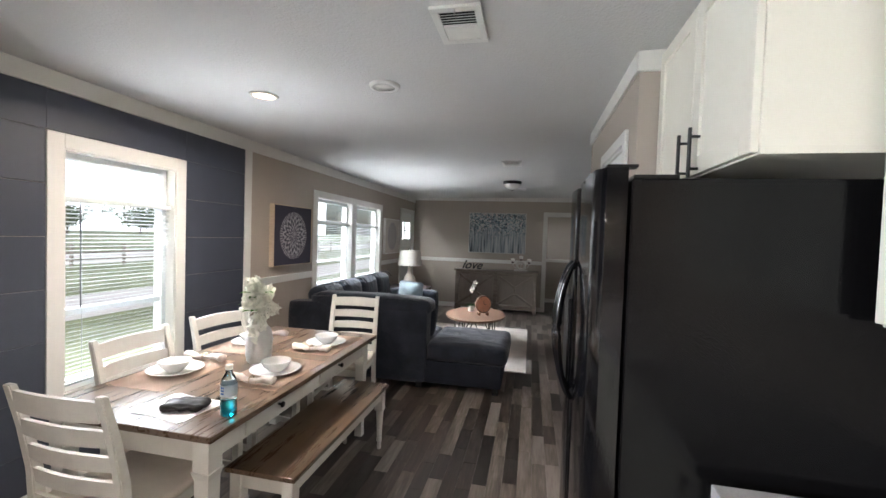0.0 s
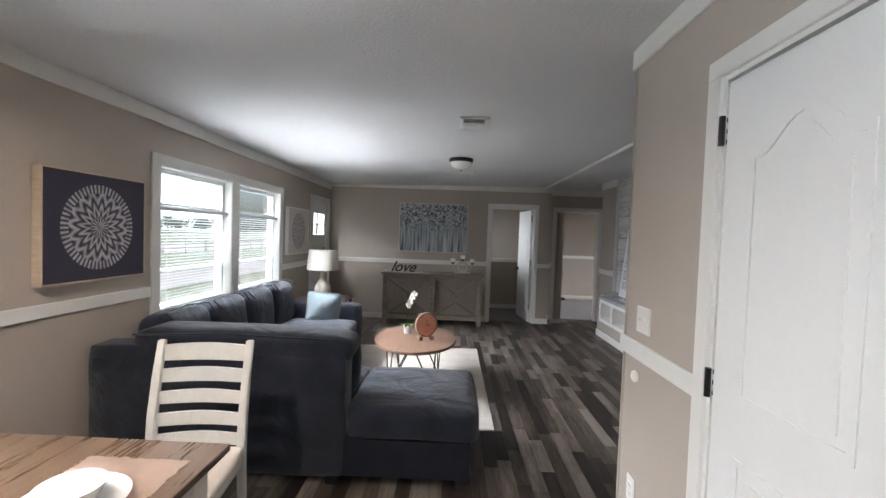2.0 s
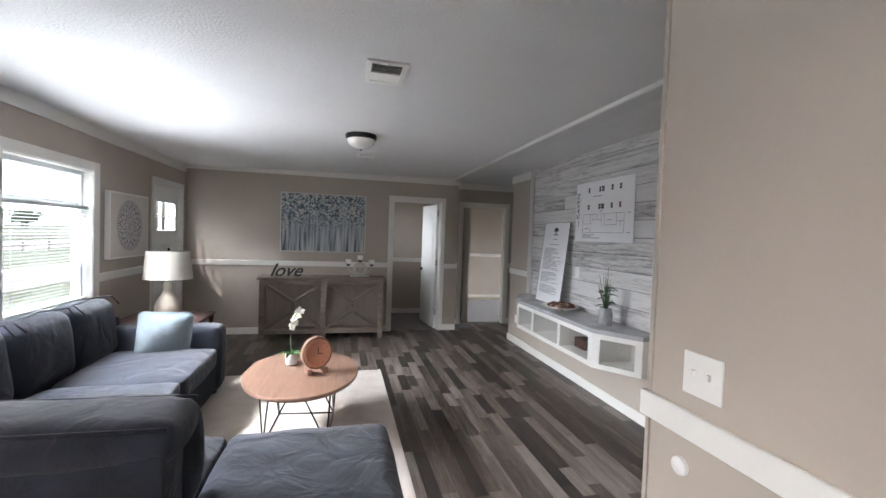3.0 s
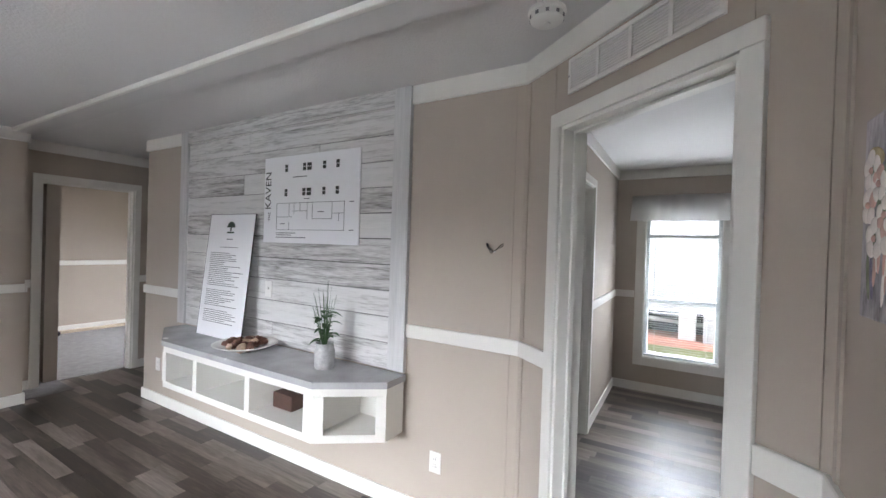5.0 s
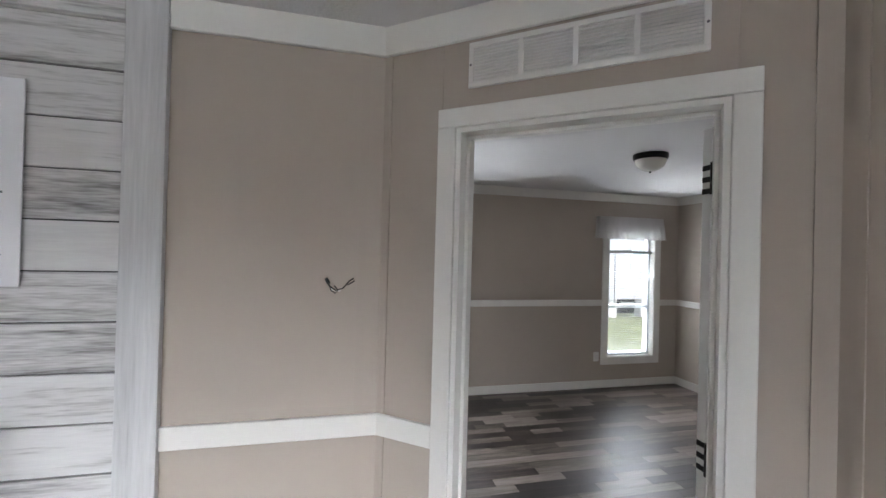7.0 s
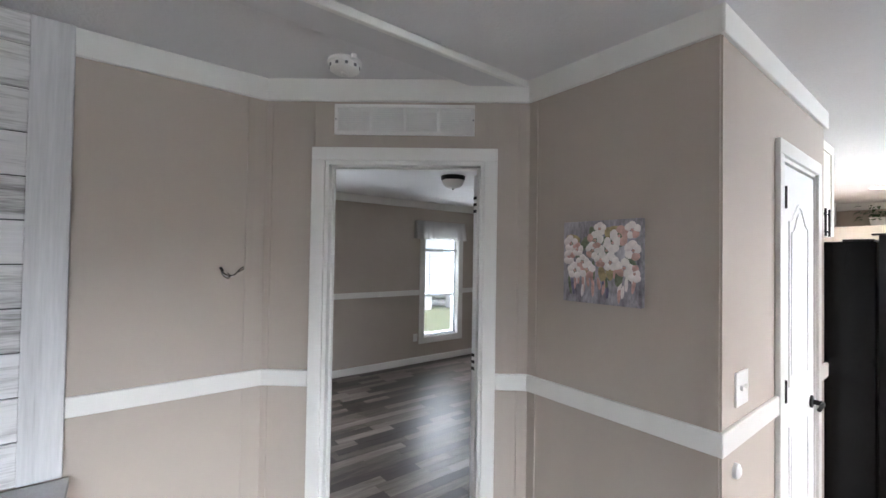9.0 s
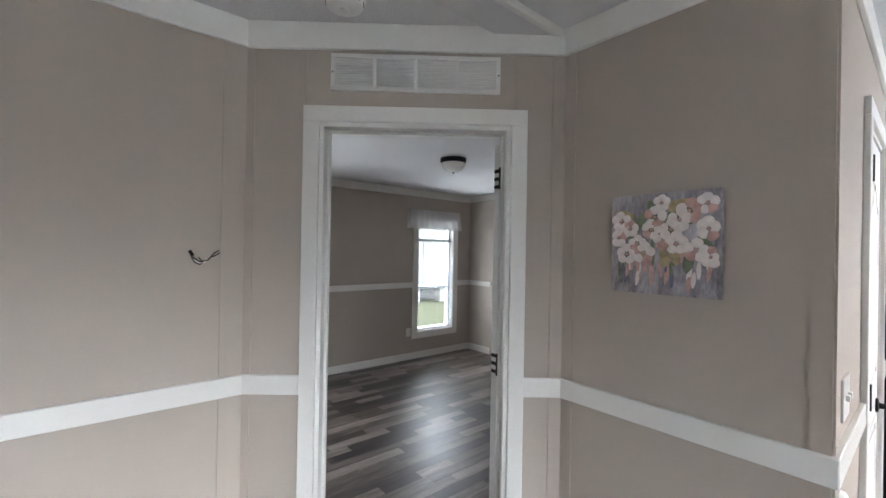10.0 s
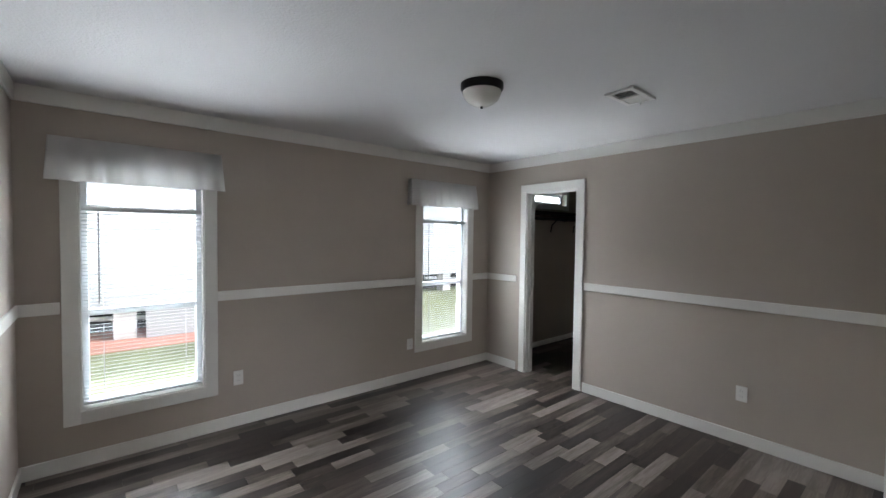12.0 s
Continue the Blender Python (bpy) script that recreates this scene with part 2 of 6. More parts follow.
def glass(name, col=(1, 1, 1), rough=0.0):
    m, n, l, b = nodemat(name)
    b.inputs["Base Color"].default_value = (*col, 1)
    b.inputs["Transmission Weight"].default_value, b.inputs["Roughness"].default_value, b.inputs["IOR"].default_value = 1.0, rough, 1.45
    return m


PANE = glass("window_glass", (0.96, 0.98, 1.0))
PLASTIC = glass("clear_plastic", (0.75, 0.88, 0.92), 0.08)
BLUEL = glass("blue_drink", (0.02, 0.50, 0.62), 0.05)


def emitter(name, col, power):
    m, n, l, b = nodemat(name)
    b.inputs["Emission Color"].default_value, b.inputs["Emission Strength"].default_value = (*col, 1), power
    return m


GLOW = emitter("lit_lens", (1.0, 0.72, 0.55), 14.0)

# sheer fabric of the valances: lets daylight through
SHEER, _n, _l, _p = nodemat("sheer_grey_fabric")
_tr, _mx = _n.new("ShaderNodeBsdfTranslucent"), _n.new("ShaderNodeMixShader")
_tr.inputs[0].default_value = (0.70, 0.68, 0.66, 1)
_p.inputs["Base Color"].default_value, _p.inputs["Roughness"].default_value = (0.50, 0.49, 0.48, 1), 0.9
_mx.inputs[0].default_value = 0.55
_l.new(_p.outputs[0], _mx.inputs[1]), _l.new(_tr.outputs[0], _mx.inputs[2])
_l.new(_mx.outputs[0], _n["Material Output"].inputs[0])


# ---- mesh helpers ----
def bm_box(bm, x0, x1, y0, y1, z0, z1, m=None):
    vs = [bm.verts.new((x, y, z)) for z in (z0, z1) for y in (y0, y1) for x in (x0, x1)]
    if m:
        for v in vs:
            v.co = m @ v.co
    for f in ((0, 2, 3, 1), (4, 5, 7, 6), (0, 1, 5, 4), (2, 6, 7, 3), (0, 4, 6, 2), (1, 3, 7, 5)):
        bm.faces.new([vs[i] for i in f])
    return vs


def boxes(*bs, bevel=0.0, seg=2, m=None):
    bm = bmesh.new()
    for b in bs:
        bm_box(bm, *b, m=m)
    if bevel:
        bmesh.ops.bevel(bm, geom=bm.edges[:], offset=bevel, segments=seg, affect="EDGES", profile=0.6)
    return bm


def lathe(profile, seg=32, center=(0, 0, 0)):
    """Turned about z from (radius, height) pairs."""
    bm = bmesh.new()
    rings = []
    for r, z in profile:
        if r < 1e-5:
            rings.append([bm.verts.new((center[0], center[1], center[2] + z))])
        else:
            rings.append([bm.verts.new((center[0] + r * math.cos(a), center[1] + r * math.sin(a), center[2] + z))
                          for a in (2 * math.pi * i / seg for i in range(seg))])
    for a, b in zip(rings, rings[1:]):
        for i in range(seg):
            j = (i + 1) % seg
            if len(a) == 1 and len(b) == 1:
                continue
            if len(a) == 1:
                bm.faces.new((a[0], b[j], b[i]))
            elif len(b) == 1:
                bm.faces.new((a[i], a[j], b[0]))
            else:
                bm.faces.new((a[i], a[j], b[j], b[i]))
    bmesh.ops.recalc_face_normals(bm, faces=bm.faces[:])
    return bm


def tube(points, r, seg=8, caps=True, radii=None):
    """A round bar along a line of points."""
    bm = bmesh.new()
    pts = [Vector(p) for p in points]
    prev = None
    for i, p in enumerate(pts):
        d = (pts[min(i + 1, len(pts) - 1)] - pts[max(i - 1, 0)]).normalized()
        q = d.to_track_quat("Z", "Y")
        rr = radii[i] if radii else r
        ring = [bm.verts.new(p + q @ Vector((rr * math.cos(2 * math.pi * k / seg), rr * math.sin(2 * math.pi * k / seg), 0))) for k in range(seg)]
        if prev:
            for k in range(seg):
                bm.faces.new((prev[k], prev[(k + 1) % seg], ring[(k + 1) % seg], ring[k]))
        elif caps:
            bm.faces.new(ring[::-1])
        prev = ring
    if caps:
        bm.faces.new(prev)
    bmesh.ops.recalc_face_normals(bm, faces=bm.faces[:])
    return bm


def prism(outline, z0, z1, m=None):
    """A flat outline (x, y) given height."""
    bm = bmesh.new()
    lo = [bm.verts.new((x, y, z0)) for x, y in outline]
    hi = [bm.verts.new((x, y, z1)) for x, y in outline]
    bm.faces.new(lo[::-1]), bm.faces.new(hi)
    for i in range(len(lo)):
        j = (i + 1) % len(lo)
        bm.faces.new((lo[i], lo[j], hi[j], hi[i]))
    if m:
        bm.transform(m)
    bmesh.ops.recalc_face_normals(bm, faces=bm.faces[:])
    return bm


def cushion(x0, x1, y0, y1, z0, z1, puff=0.03, r=0.05, n=10, seed=0):
    """A soft block: rounded edges, crowned faces, slight unevenness."""
    bm = bmesh.new()
    bmesh.ops.create_cube(bm, size=2)
    bmesh.ops.subdivide_edges(bm, edges=bm.edges[:], cuts=n, use_grid_fill=True)
    hx, hy, hz = (x1 - x0) / 2, (y1 - y0) / 2, (z1 - z0) / 2
    c = Vector(((x0 + x1) / 2, (y0 + y1) / 2, (z0 + z1) / 2))
    for v in bm.verts:
        u = v.co.copy()
        p = Vector((u.x * hx, u.y * hy, u.z * hz))
        inner = Vector((max(-hx + r, min(hx - r, p.x)), max(-hy + r, min(hy - r, p.y)), max(-hz + r, min(hz - r, p.z))))
        d = p - inner
        if d.length > r:
            p = inner + d.normalized() * r
        for ax, (a, b) in enumerate(((1, 2), (0, 2), (0, 1))):
            if abs(u[ax]) > 0.99:
                p[ax] += math.copysign(puff * (1 - u[a] ** 2) * (1 - u[b] ** 2), u[ax])
        p += noise.noise_vector((p + c) * 5 + Vector((seed, seed, seed))) * 0.008
        v.co = p + c
    return bm


def finish(bm, name, material, smooth=False):
    me = bpy.data.meshes.new(name)
    if smooth:
        for f in bm.faces:
            f.smooth = True
    bm.to_mesh(me)
    bm.free()
    me.materials.append(material)
    return me


def thing(name, label, category, at=(0, 0, 0), turn=0, group=""):
    ob = new(name)
    ob.empty_display_size = 0.1
    ob.matrix_basis = pose(*at, 0, 0, turn)
    return tagged(ob, label, category, group)


def part(name, bm, material, parent=None, label="", smooth=False, kind="", m=None):
    me = finish(bm, name, material, bool(smooth))
    ob = new(name, me)
    if smooth == "auto":
        mark_sharp(me)
    ob.parent = parent
    if m is not None:
        ob.matrix_basis = m
    return tagged(ob, label, kind=kind)


def mark_sharp(me, angle=35):
    me.set_sharp_from_angle(angle=radians(angle))


def solo(name, bm, material, label, category, smooth=False, group="", m=None, kind=""):
    me = finish(bm, name, material, bool(smooth))
    if smooth == "auto":
        mark_sharp(me)
    ob = new(name, me)
    if m is not None:
        ob.matrix_basis = m
    return tagged(ob, label, category, group, kind)


def setting(name, bm, material, label="", parent=None, m=None, smooth=False):
    ob = part(name, bm, material, parent, label, smooth, "structure", m)
    return ob


# ---- walls ----
H = 2.44
T = 0.11


def wall_frame(p0, p1):
    """Along the wall is x, out of the room is +y, for a wall whose room lies on its right going p0 to p1."""
    d = Vector((p1[0] - p0[0], p1[1] - p0[1], 0))
    return Matrix.Translation((p0[0], p0[1], 0)) @ pose(0, 0, 0, 0, 0, math.degrees(math.atan2(d.y, d.x))), d.length


def cut_wall(name, p0, p1, openings=(), material=None, thick=T, label="", z1=H):
    m, length = wall_frame(p0, p1)
    bm = bmesh.new()
    u = 0.0
    for a, b, lo, hi in sorted(openings):
        if a > u:
            bm_box(bm, u, a, 0, thick, 0, z1)
        if lo > 0:
            bm_box(bm, a, b, 0, thick, 0, lo)
        if hi < z1:
            bm_box(bm, a, b, 0, thick, hi, z1)
        u = b
    if u < length:
        bm_box(bm, u, length, 0, thick, 0, z1)
    return setting(name, bm, material or WALL, label or "beige painted panel wall", m=m)


def strip(name, p0, p1, z0, z1, depth, material, gaps=(), start=0.0, end=0.0, label="", bevel=0.003):
    """A flat board that runs along a wall inside the room, with gaps."""
    m, length = wall_frame(p0, p1)
    u, bm = start, bmesh.new()
    for a, b in sorted(gaps):
        if a > u:
            bm_box(bm, u, a, -depth, -0.0005, z0, z1)
        u = b
    if u < length - end:
        bm_box(bm, u, length - end, -depth, -0.0005, z0, z1)
    bmesh.ops.bevel(bm, geom=bm.edges[:], offset=bevel, segments=1, affect="EDGES")
    return setting(name, bm, material, label, m=m)


def dress(n, p0, p1, gaps=(), crown=True, rail=True, base=True, rail_gaps=(), battens=(), rz=1.0, trim_start=0.0, trim_end=0.0):
    if crown:
        strip("crown_molding", p0, p1, 2.335, H - 0.001, 0.018, TRIM, label="flat white crown board at the ceiling")
    if rail:
        strip("chair_rail", p0, p1, rz, rz + 0.075, 0.016, TRIM, tuple(gaps) + tuple(rail_gaps), trim_start, trim_end, label="white chair rail")
    if base:
        strip("baseboard", p0, p1, 0, 0.095, 0.014, TRIM, gaps, label="white baseboard")
    m, length = wall_frame(p0, p1)
    for k, (u, w) in enumerate(battens):
        for lo, hi in ((0.096, rz - 0.001), (rz + 0.076, 2.334)):
            setting("batten", boxes((u, u + w, -0.006, -0.0005, lo, hi)), BATTEN, "thin beige seam batten", m=m)


def door_frame(n, p0, p1, a, b, top=2.055, both=True, w=0.062, thick=T):
    """Casing and jambs round an opening from a to b along a wall."""
    m, _ = wall_frame(p0, p1)
    ob = tagged(new("door_%d" % n), "white cased doorway in a beige wall", "doorway", kind="structure")
    ob.matrix_basis = m
    for side, (y0, y1) in enumerate((((-0.02, -0.0005), (thick + 0.0005, thick + 0.02)) if both else ((-0.02, -0.0005),))):
        part("casing", boxes((a - w, a, y0, y1, 0, top), bevel=0.004), TRIM, ob)
        part("casing", boxes((b, b + w, y0, y1, 0, top), bevel=0.004), TRIM, ob)
        part("casing", boxes((a - w, b + w, y0, y1, top, top + w), bevel=0.004), TRIM, ob)
    part("jamb", boxes((a, a + 0.016, -0.006, thick + 0.006, 0, top - 0.016), (b - 0.016, b, -0.006, thick + 0.006, 0, top - 0.016),
                       (a, b, -0.006, thick + 0.006, top - 0.016, top)), TRIM, ob)
    part("stop", boxes((a + 0.016, a + 0.028, thick * 0.4, thick * 0.62, 0, top - 0.016), (b - 0.028, b - 0.016, thick * 0.4, thick * 0.62, 0, top - 0.016),
                       (a, b, thick * 0.4, thick * 0.62, top - 0.028, top - 0.016), bevel=0.003), TRIM, ob)
    return ob


def arch_outline(x0, x1, z0, z1, rise, n=14):
    """A door panel's outline: flat foot, shouldered arch above."""
    pts = [(x0, z0), (x1, z0)]
    for i in range(n + 1):
        t = i / n
        s = 0.5 - 0.5 * math.cos(2 * math.pi * min(max((t - 0.08) / 0.84, 0), 1))
        pts.append((x1 + (x0 - x1) * t, z1 + rise * (s ** 0.8)))
    return pts


def door_slab(m, width, height=2.03, handle="lever", hinge_side=0, lite=False):
    """A moulded two-panel slab: hinge edge at x = 0, y is its thickness."""
    ob = thing("door_slab", "white moulded two-panel interior door with black hinges and lever", "door")
    ob.matrix_basis = m
    bm = boxes((0.002, width - 0.002, 0, 0.035, 0.01, height), bevel=0.002, seg=1)
    part("slab", bm, DOORW, ob)
    rot = pose(0, 0, 0, 90)
    for y0, y1 in ((0.0352, 0.0392), (-0.0042, -0.0002)):
        for z0, z1, rise in ((1.07, height - 0.24, 0.09), (0.2, 0.9, 0.0)):
            for grow, dy in ((0, 0), (0.03, 0.0)):
                o = arch_outline(0.115 + grow, width - 0.115 - grow, z0 + grow, z1 - grow, rise)
                if grow == 0:
                    i = arch_outline(0.135, width - 0.135, z0 + 0.02, z1 - 0.02, rise)
                    bm = bmesh.new()
                    vo = [[bm.verts.new((x, y, z)) for x, z in o] for y in (y0, y1)]
                    vi = [[bm.verts.new((x, y, z)) for x, z in i] for y in (y0, y1)]
                    k = len(o)
                    for j in range(k):
                        q = (j + 1) % k
                        bm.faces.new((vo[0][j], vo[0][q], vi[0][q], vi[0][j]))
                        bm.faces.new((vo[1][j], vo[1][q], vi[1][q], vi[1][j]))
                        bm.faces.new((vo[0][j], vo[0][q], vo[1][q], vo[1][j]))
                        bm.faces.new((vi[0][j], vi[0][q], vi[1][q], vi[1][j]))
                    bmesh.ops.recalc_face_normals(bm, faces=bm.faces[:])
                    part("panel_molding", bm, DOORW, ob)
                else:
                    o = arch_outline(0.16, width - 0.16, z0 + 0.045, z1 - 0.045, rise)
                    bm = prism(o, min(y0, y1), max(y0, y1))
                    bm.transform(Matrix(((1, 0, 0, 0), (0, 0, 1, 0), (0, 1, 0, 0), (0, 0, 0, 1))))
                    bmesh.ops.recalc_face_normals(bm, faces=bm.faces[:])
                    part("panel", bm, DOORW, ob)
    for z in (0.28, 1.08, 1.88):
        hg = part("hinge", tube([(-0.004, -0.013, z - 0.046), (-0.004, -0.013, z + 0.046)], 0.0095, 10), BLACK, ob, "black hinge")
        for dz in (-0.034, 0.0, 0.034):
            part("leaf", boxes((-0.004, 0.001, 0.0, 0.030, z + dz - 0.008, z + dz + 0.008), bevel=0.002, seg=1), BLACK, hg)
    lx = width - 0.065
    for s in (-1, 1):
        y = 0.035 if s > 0 else 0.0
        bm = lathe([(0, 0), (0.03, 0), (0.03, 0.008), (0.012, 0.012), (0.012, 0.045), (0, 0.045)], 20)
        bm.transform(pose(lx, y, 0.93, -90 * s))
        part("rose", bm, BLACK, ob, "black door rose", smooth="auto")
        part("lever", tube([(lx, y + s * 0.045, 0.93), (lx - 0.03, y + s * 0.05, 0.932), (lx - 0.11, y + s * 0.05, 0.925)], 0.009), BLACK, ob, "black lever handle", smooth=True)
    return ob


def ceiling_z(x):
    """The living-room ceiling falls a little towards the window wall."""
    return H - 0.065 * max(0.0, min(1.0, (2.36 - x) / 3.82))


# ---- the plan: living room and kitchen west and south, bedroom east ----
XW, YN, YS = -1.465, 9.905, -1.9
DA, DB = (3.14, 5.52), (2.362, 4.555)      # diagonal wall with the bedroom door
tv0, tv1 = (3.14, 9.25), (3.14, 5.522)
# the opening from y -0.8 to 1.2 is unseen, added for the kitchen fill lamp
cut_wall("wall_west", (XW, YS), (XW, YN), ((2.79 - YS, 3.53 - YS, 0.575, 1.967), (5.59 - YS, 6.583 - YS, 0.845, 1.975),
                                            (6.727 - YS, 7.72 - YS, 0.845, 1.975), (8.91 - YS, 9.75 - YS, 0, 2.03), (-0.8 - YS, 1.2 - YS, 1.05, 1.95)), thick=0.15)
cut_wall("wall_north", (XW, YN), (2.47, YN), ((1.42 - XW, 2.20 - XW, 0, 2.055),))
cut_wall("wall_hall_west", (2.47, YN + 0.002), (2.47, 10.31))
cut_wall("wall_hall_north", (2.472, 10.31), (5.5, 10.31), ((0.20, 1.00, 0, 2.055),))
cut_wall("wall_hall_east", (5.5, 10.31), (5.5, 9.25))
cut_wall("wall_hall_south", (5.5, 9.25), (3.142, 9.25))
cut_wall("wall_east", (3.14, 9.248), tv1)
cut_wall("wall_diagonal", DA, DB, ((0.283, 1.027, 0, 2.055),))
cut_wall("wall_picture", DB, (1.587, 4.555))
cut_wall("wall_pantry", (1.585, 4.553), (1.585, 3.052), ((0.653, 1.273, 0, 2.055),))
cut_wall("wall_alcove", (1.587, 3.05), (2.25, 3.05))
cut_wall("wall_kitchen_east", (2.25, 3.05), (2.25, YS))
cut_wall("wall_south", (2.25, YS), (XW, YS), thick=0.15)
cut_wall("wall_bedroom_north", (3.25, 5.5), (6.215, 5.5), ((0.91, 1.51, 0, 2.055),))
cut_wall("wall_bedroom_east", (6.215, 5.5), (6.215, -0.9), ((0.295, 1.01, 0.375, 1.93), (3.085, 3.755, 0.375, 1.93), (5.02, 5.78, 2.01, 2.19)), thick=0.15)
cut_wall("wall_bedroom_south", (6.215, 1.384), (2.45, 1.384), ((0.605, 1.243, 0, 2.055),))
cut_wall("wall_bedroom_west", (2.45, 1.384), (2.45, 4.46))
cut_wall("wall_closet", (6.215, -0.9), (4.3, -0.9))
cut_wall("wall_closet_west", (4.3, -0.9), (4.3, 1.272))
cut_wall("wall_far_room", (0.4, 11.35), (2.75, 11.35))
# unseen opening added here to let the far-room lamp in
cut_wall("wall_far_room_west", (0.4, 10.02), (0.4, 11.35), ((0.25, 1.05, 1.6, 1.9),))
cut_wall("wall_far_room_east", (2.75, 11.35), (2.75, 10.43))
cut_wall("wall_back_room", (2.0, 13.15), (6.2, 13.15))
cut_wall("wall_back_room_west", (2.86, 11.48), (2.86, 13.15))
# unseen opening added here to let the back-room lamp in
cut_wall("wall_back_room_east", (6.2, 13.15), (6.2, 10.42), ((1.0, 2.0, 0.8, 1.9),))
cut_wall("wall_bath", (3.25, 8.6), (5.4, 8.6))
cut_wall("wall_bath_east", (5.4, 8.6), (5.4, 5.61))
setting("ceiling", boxes((XW - 0.15, 6.37, YS - 0.15, 13.65, H, H + 0.12)), CEIL, "white stippled flat ceiling")
setting("floor_slab", boxes((XW - 0.15, 6.37, YS - 0.15, 13.65, -0.14, -0.012)), DARK, "dark floor slab under the planks")
setting("floor", boxes((0.2, 2.86, 9.98, 11.35, -0.011, 0.006)), CARPET, "grey carpet")
setting("floor", boxes((2.60, 6.2, 10.40, 13.15, -0.011, 0.006)), CARPET, "grey carpet")

dress("west", (XW, 4.36), (XW, YN), ((5.50 - 4.36, 7.81 - 4.36), (8.85 - 4.36, 9.81 - 4.36)), crown=False)
strip("crown_molding", (XW, YS), (XW, YN - 0.0185), 2.275, 2.3755, 0.018, TRIM, label="flat white crown board at the ceiling")
setting("ceiling", prism([(XW + 0.0005, 2.3755), (2.36, H - 0.0012), (XW + 0.0005, H - 0.0012)], YS + 0.0005, YN - 0.0005, m=Matrix(((1, 0, 0, 0), (0, 0, 1, 0), (0, 1, 0, 0), (0, 0, 0, 1)))), CEIL, "white stippled ceiling falling towards the windows")
strip("baseboard", (XW, YS), (XW, 4.27), 0, 0.095, 0.02, TRIM, label="white baseboard")
setting("trim", boxes((XW, XW + 0.02, 4.27, 4.36, 0, 2.274), bevel=0.003), TRIM, "white vertical board between navy and beige wall")
dress("north", (XW, YN), (2.47, YN), ((1.36 - XW, 2.26 - XW),))
dress("hall_w", (2.47, YN - 0.014), (2.47, 10.31))
dress("hall_n", (2.47, 10.31), (5.5, 10.31), ((0.14, 1.06),))
dress("hall_s", (5.5, 9.25), (3.126, 9.25))
dress("east", (3.14, 9.264), tv1, rail_gaps=((0.63, 3.06),), battens=((3.66, 0.03),))
dress("diag", DA, DB, ((0.221, 1.089),), battens=((0.0, 0.03), (1.19, 0.03)))
_m, _ = wall_frame(DA, DB)
for _u in (0.217, 1.04):
    setting("batten", boxes((_u, _u + 0.012, -0.004, -0.0005, 2.118, 2.334)), BATTEN, "thin beige seam batten", m=_m)
dress("picture", DB, (1.571, 4.555), battens=((0.03, 0.02), (0.735, 0.042)))
dress("pantry", (1.585, 4.571), (1.585, 3.036), ((0.609, 1.353),), battens=((0.02, 0.012),))
strip("crown_molding", (1.571, 3.05), (1.69, 3.05), 2.335, H - 0.001, 0.018, TRIM, label="flat white crown board at the ceiling")
strip("baseboard", (1.573, 3.05), (1.69, 3.05), 0, 0.095, 0.014, TRIM, label="white baseboard")
dress("kit_s", (2.25, YS), (XW, YS), rail=False)
dress("bed_n", (3.25, 5.5), (6.215, 5.5), ((0.85, 1.57),), rz=1.025)
dress("bed_e", (6.215, 5.5), (6.215, 1.384), (), rail_gaps=((0.20, 1.10), (2.995, 3.845)), rz=1.025)
dress("bed_s", (6.215, 1.384), (2.45, 1.384), ((0.47, 1.34),), rz=1.025)
dress("bed_w", (2.45, 1.384), (2.45, 4.46), rz=1.025)
strip("baseboard", (6.215, 1.27), (6.215, -0.9), 0, 0.07, 0.014, TRIM, label="white baseboard")
dress("far", (0.4, 11.35), (2.75, 11.35), crown=False)
dress("back", (2.86, 13.15), (6.2, 13.15), crown=False, rz=1.04)

door_frame(1, (XW, YN), (2.47, YN), 1.42 - XW, 2.20 - XW)
door_frame(2, (2.472, 10.31), (5.5, 10.31), 0.20, 1.00)
door_frame(3, DA, DB, 0.283, 1.027)
door_frame(4, (1.585, 4.553), (1.585, 3.052), 0.653, 1.273)
door_frame(5, (3.25, 5.5), (6.215, 5.5), 0.91, 1.51)
door_frame(6, (6.215, 1.384), (2.45, 1.384), 0.605, 1.243, w=0.08)
# slabs: one ajar by each frame, the pantry's shut
door_slab(pose(2.178, 10.0, 0, 0, 0, 97), 0.74)
door_slab(pose(2.70, 10.43, 0, 0, 0, 78), 0.75)
door_slab(pose(2.636, 4.629, 0, 0, 0, -93), 0.70)
door_slab(pose(1.583, 3.882, 0, 0, 0, -90), 0.584)
door_slab(pose(4.745, 5.62, 0, 0, 0, 88), 0.56)

# marriage-line beam
setting("ceiling_beam", boxes((2.385, 2.53, 4.575, 10.29, H - 0.030, H - 0.001), bevel=0.002), BAND, "flat white ceiling batten board")
setting("ceiling_beam_edge", boxes((2.360, 2.385, 4.575, 10.29, H - 0.034, H - 0.001), bevel=0.008), TRIM, "rounded white edge of the ceiling batten")


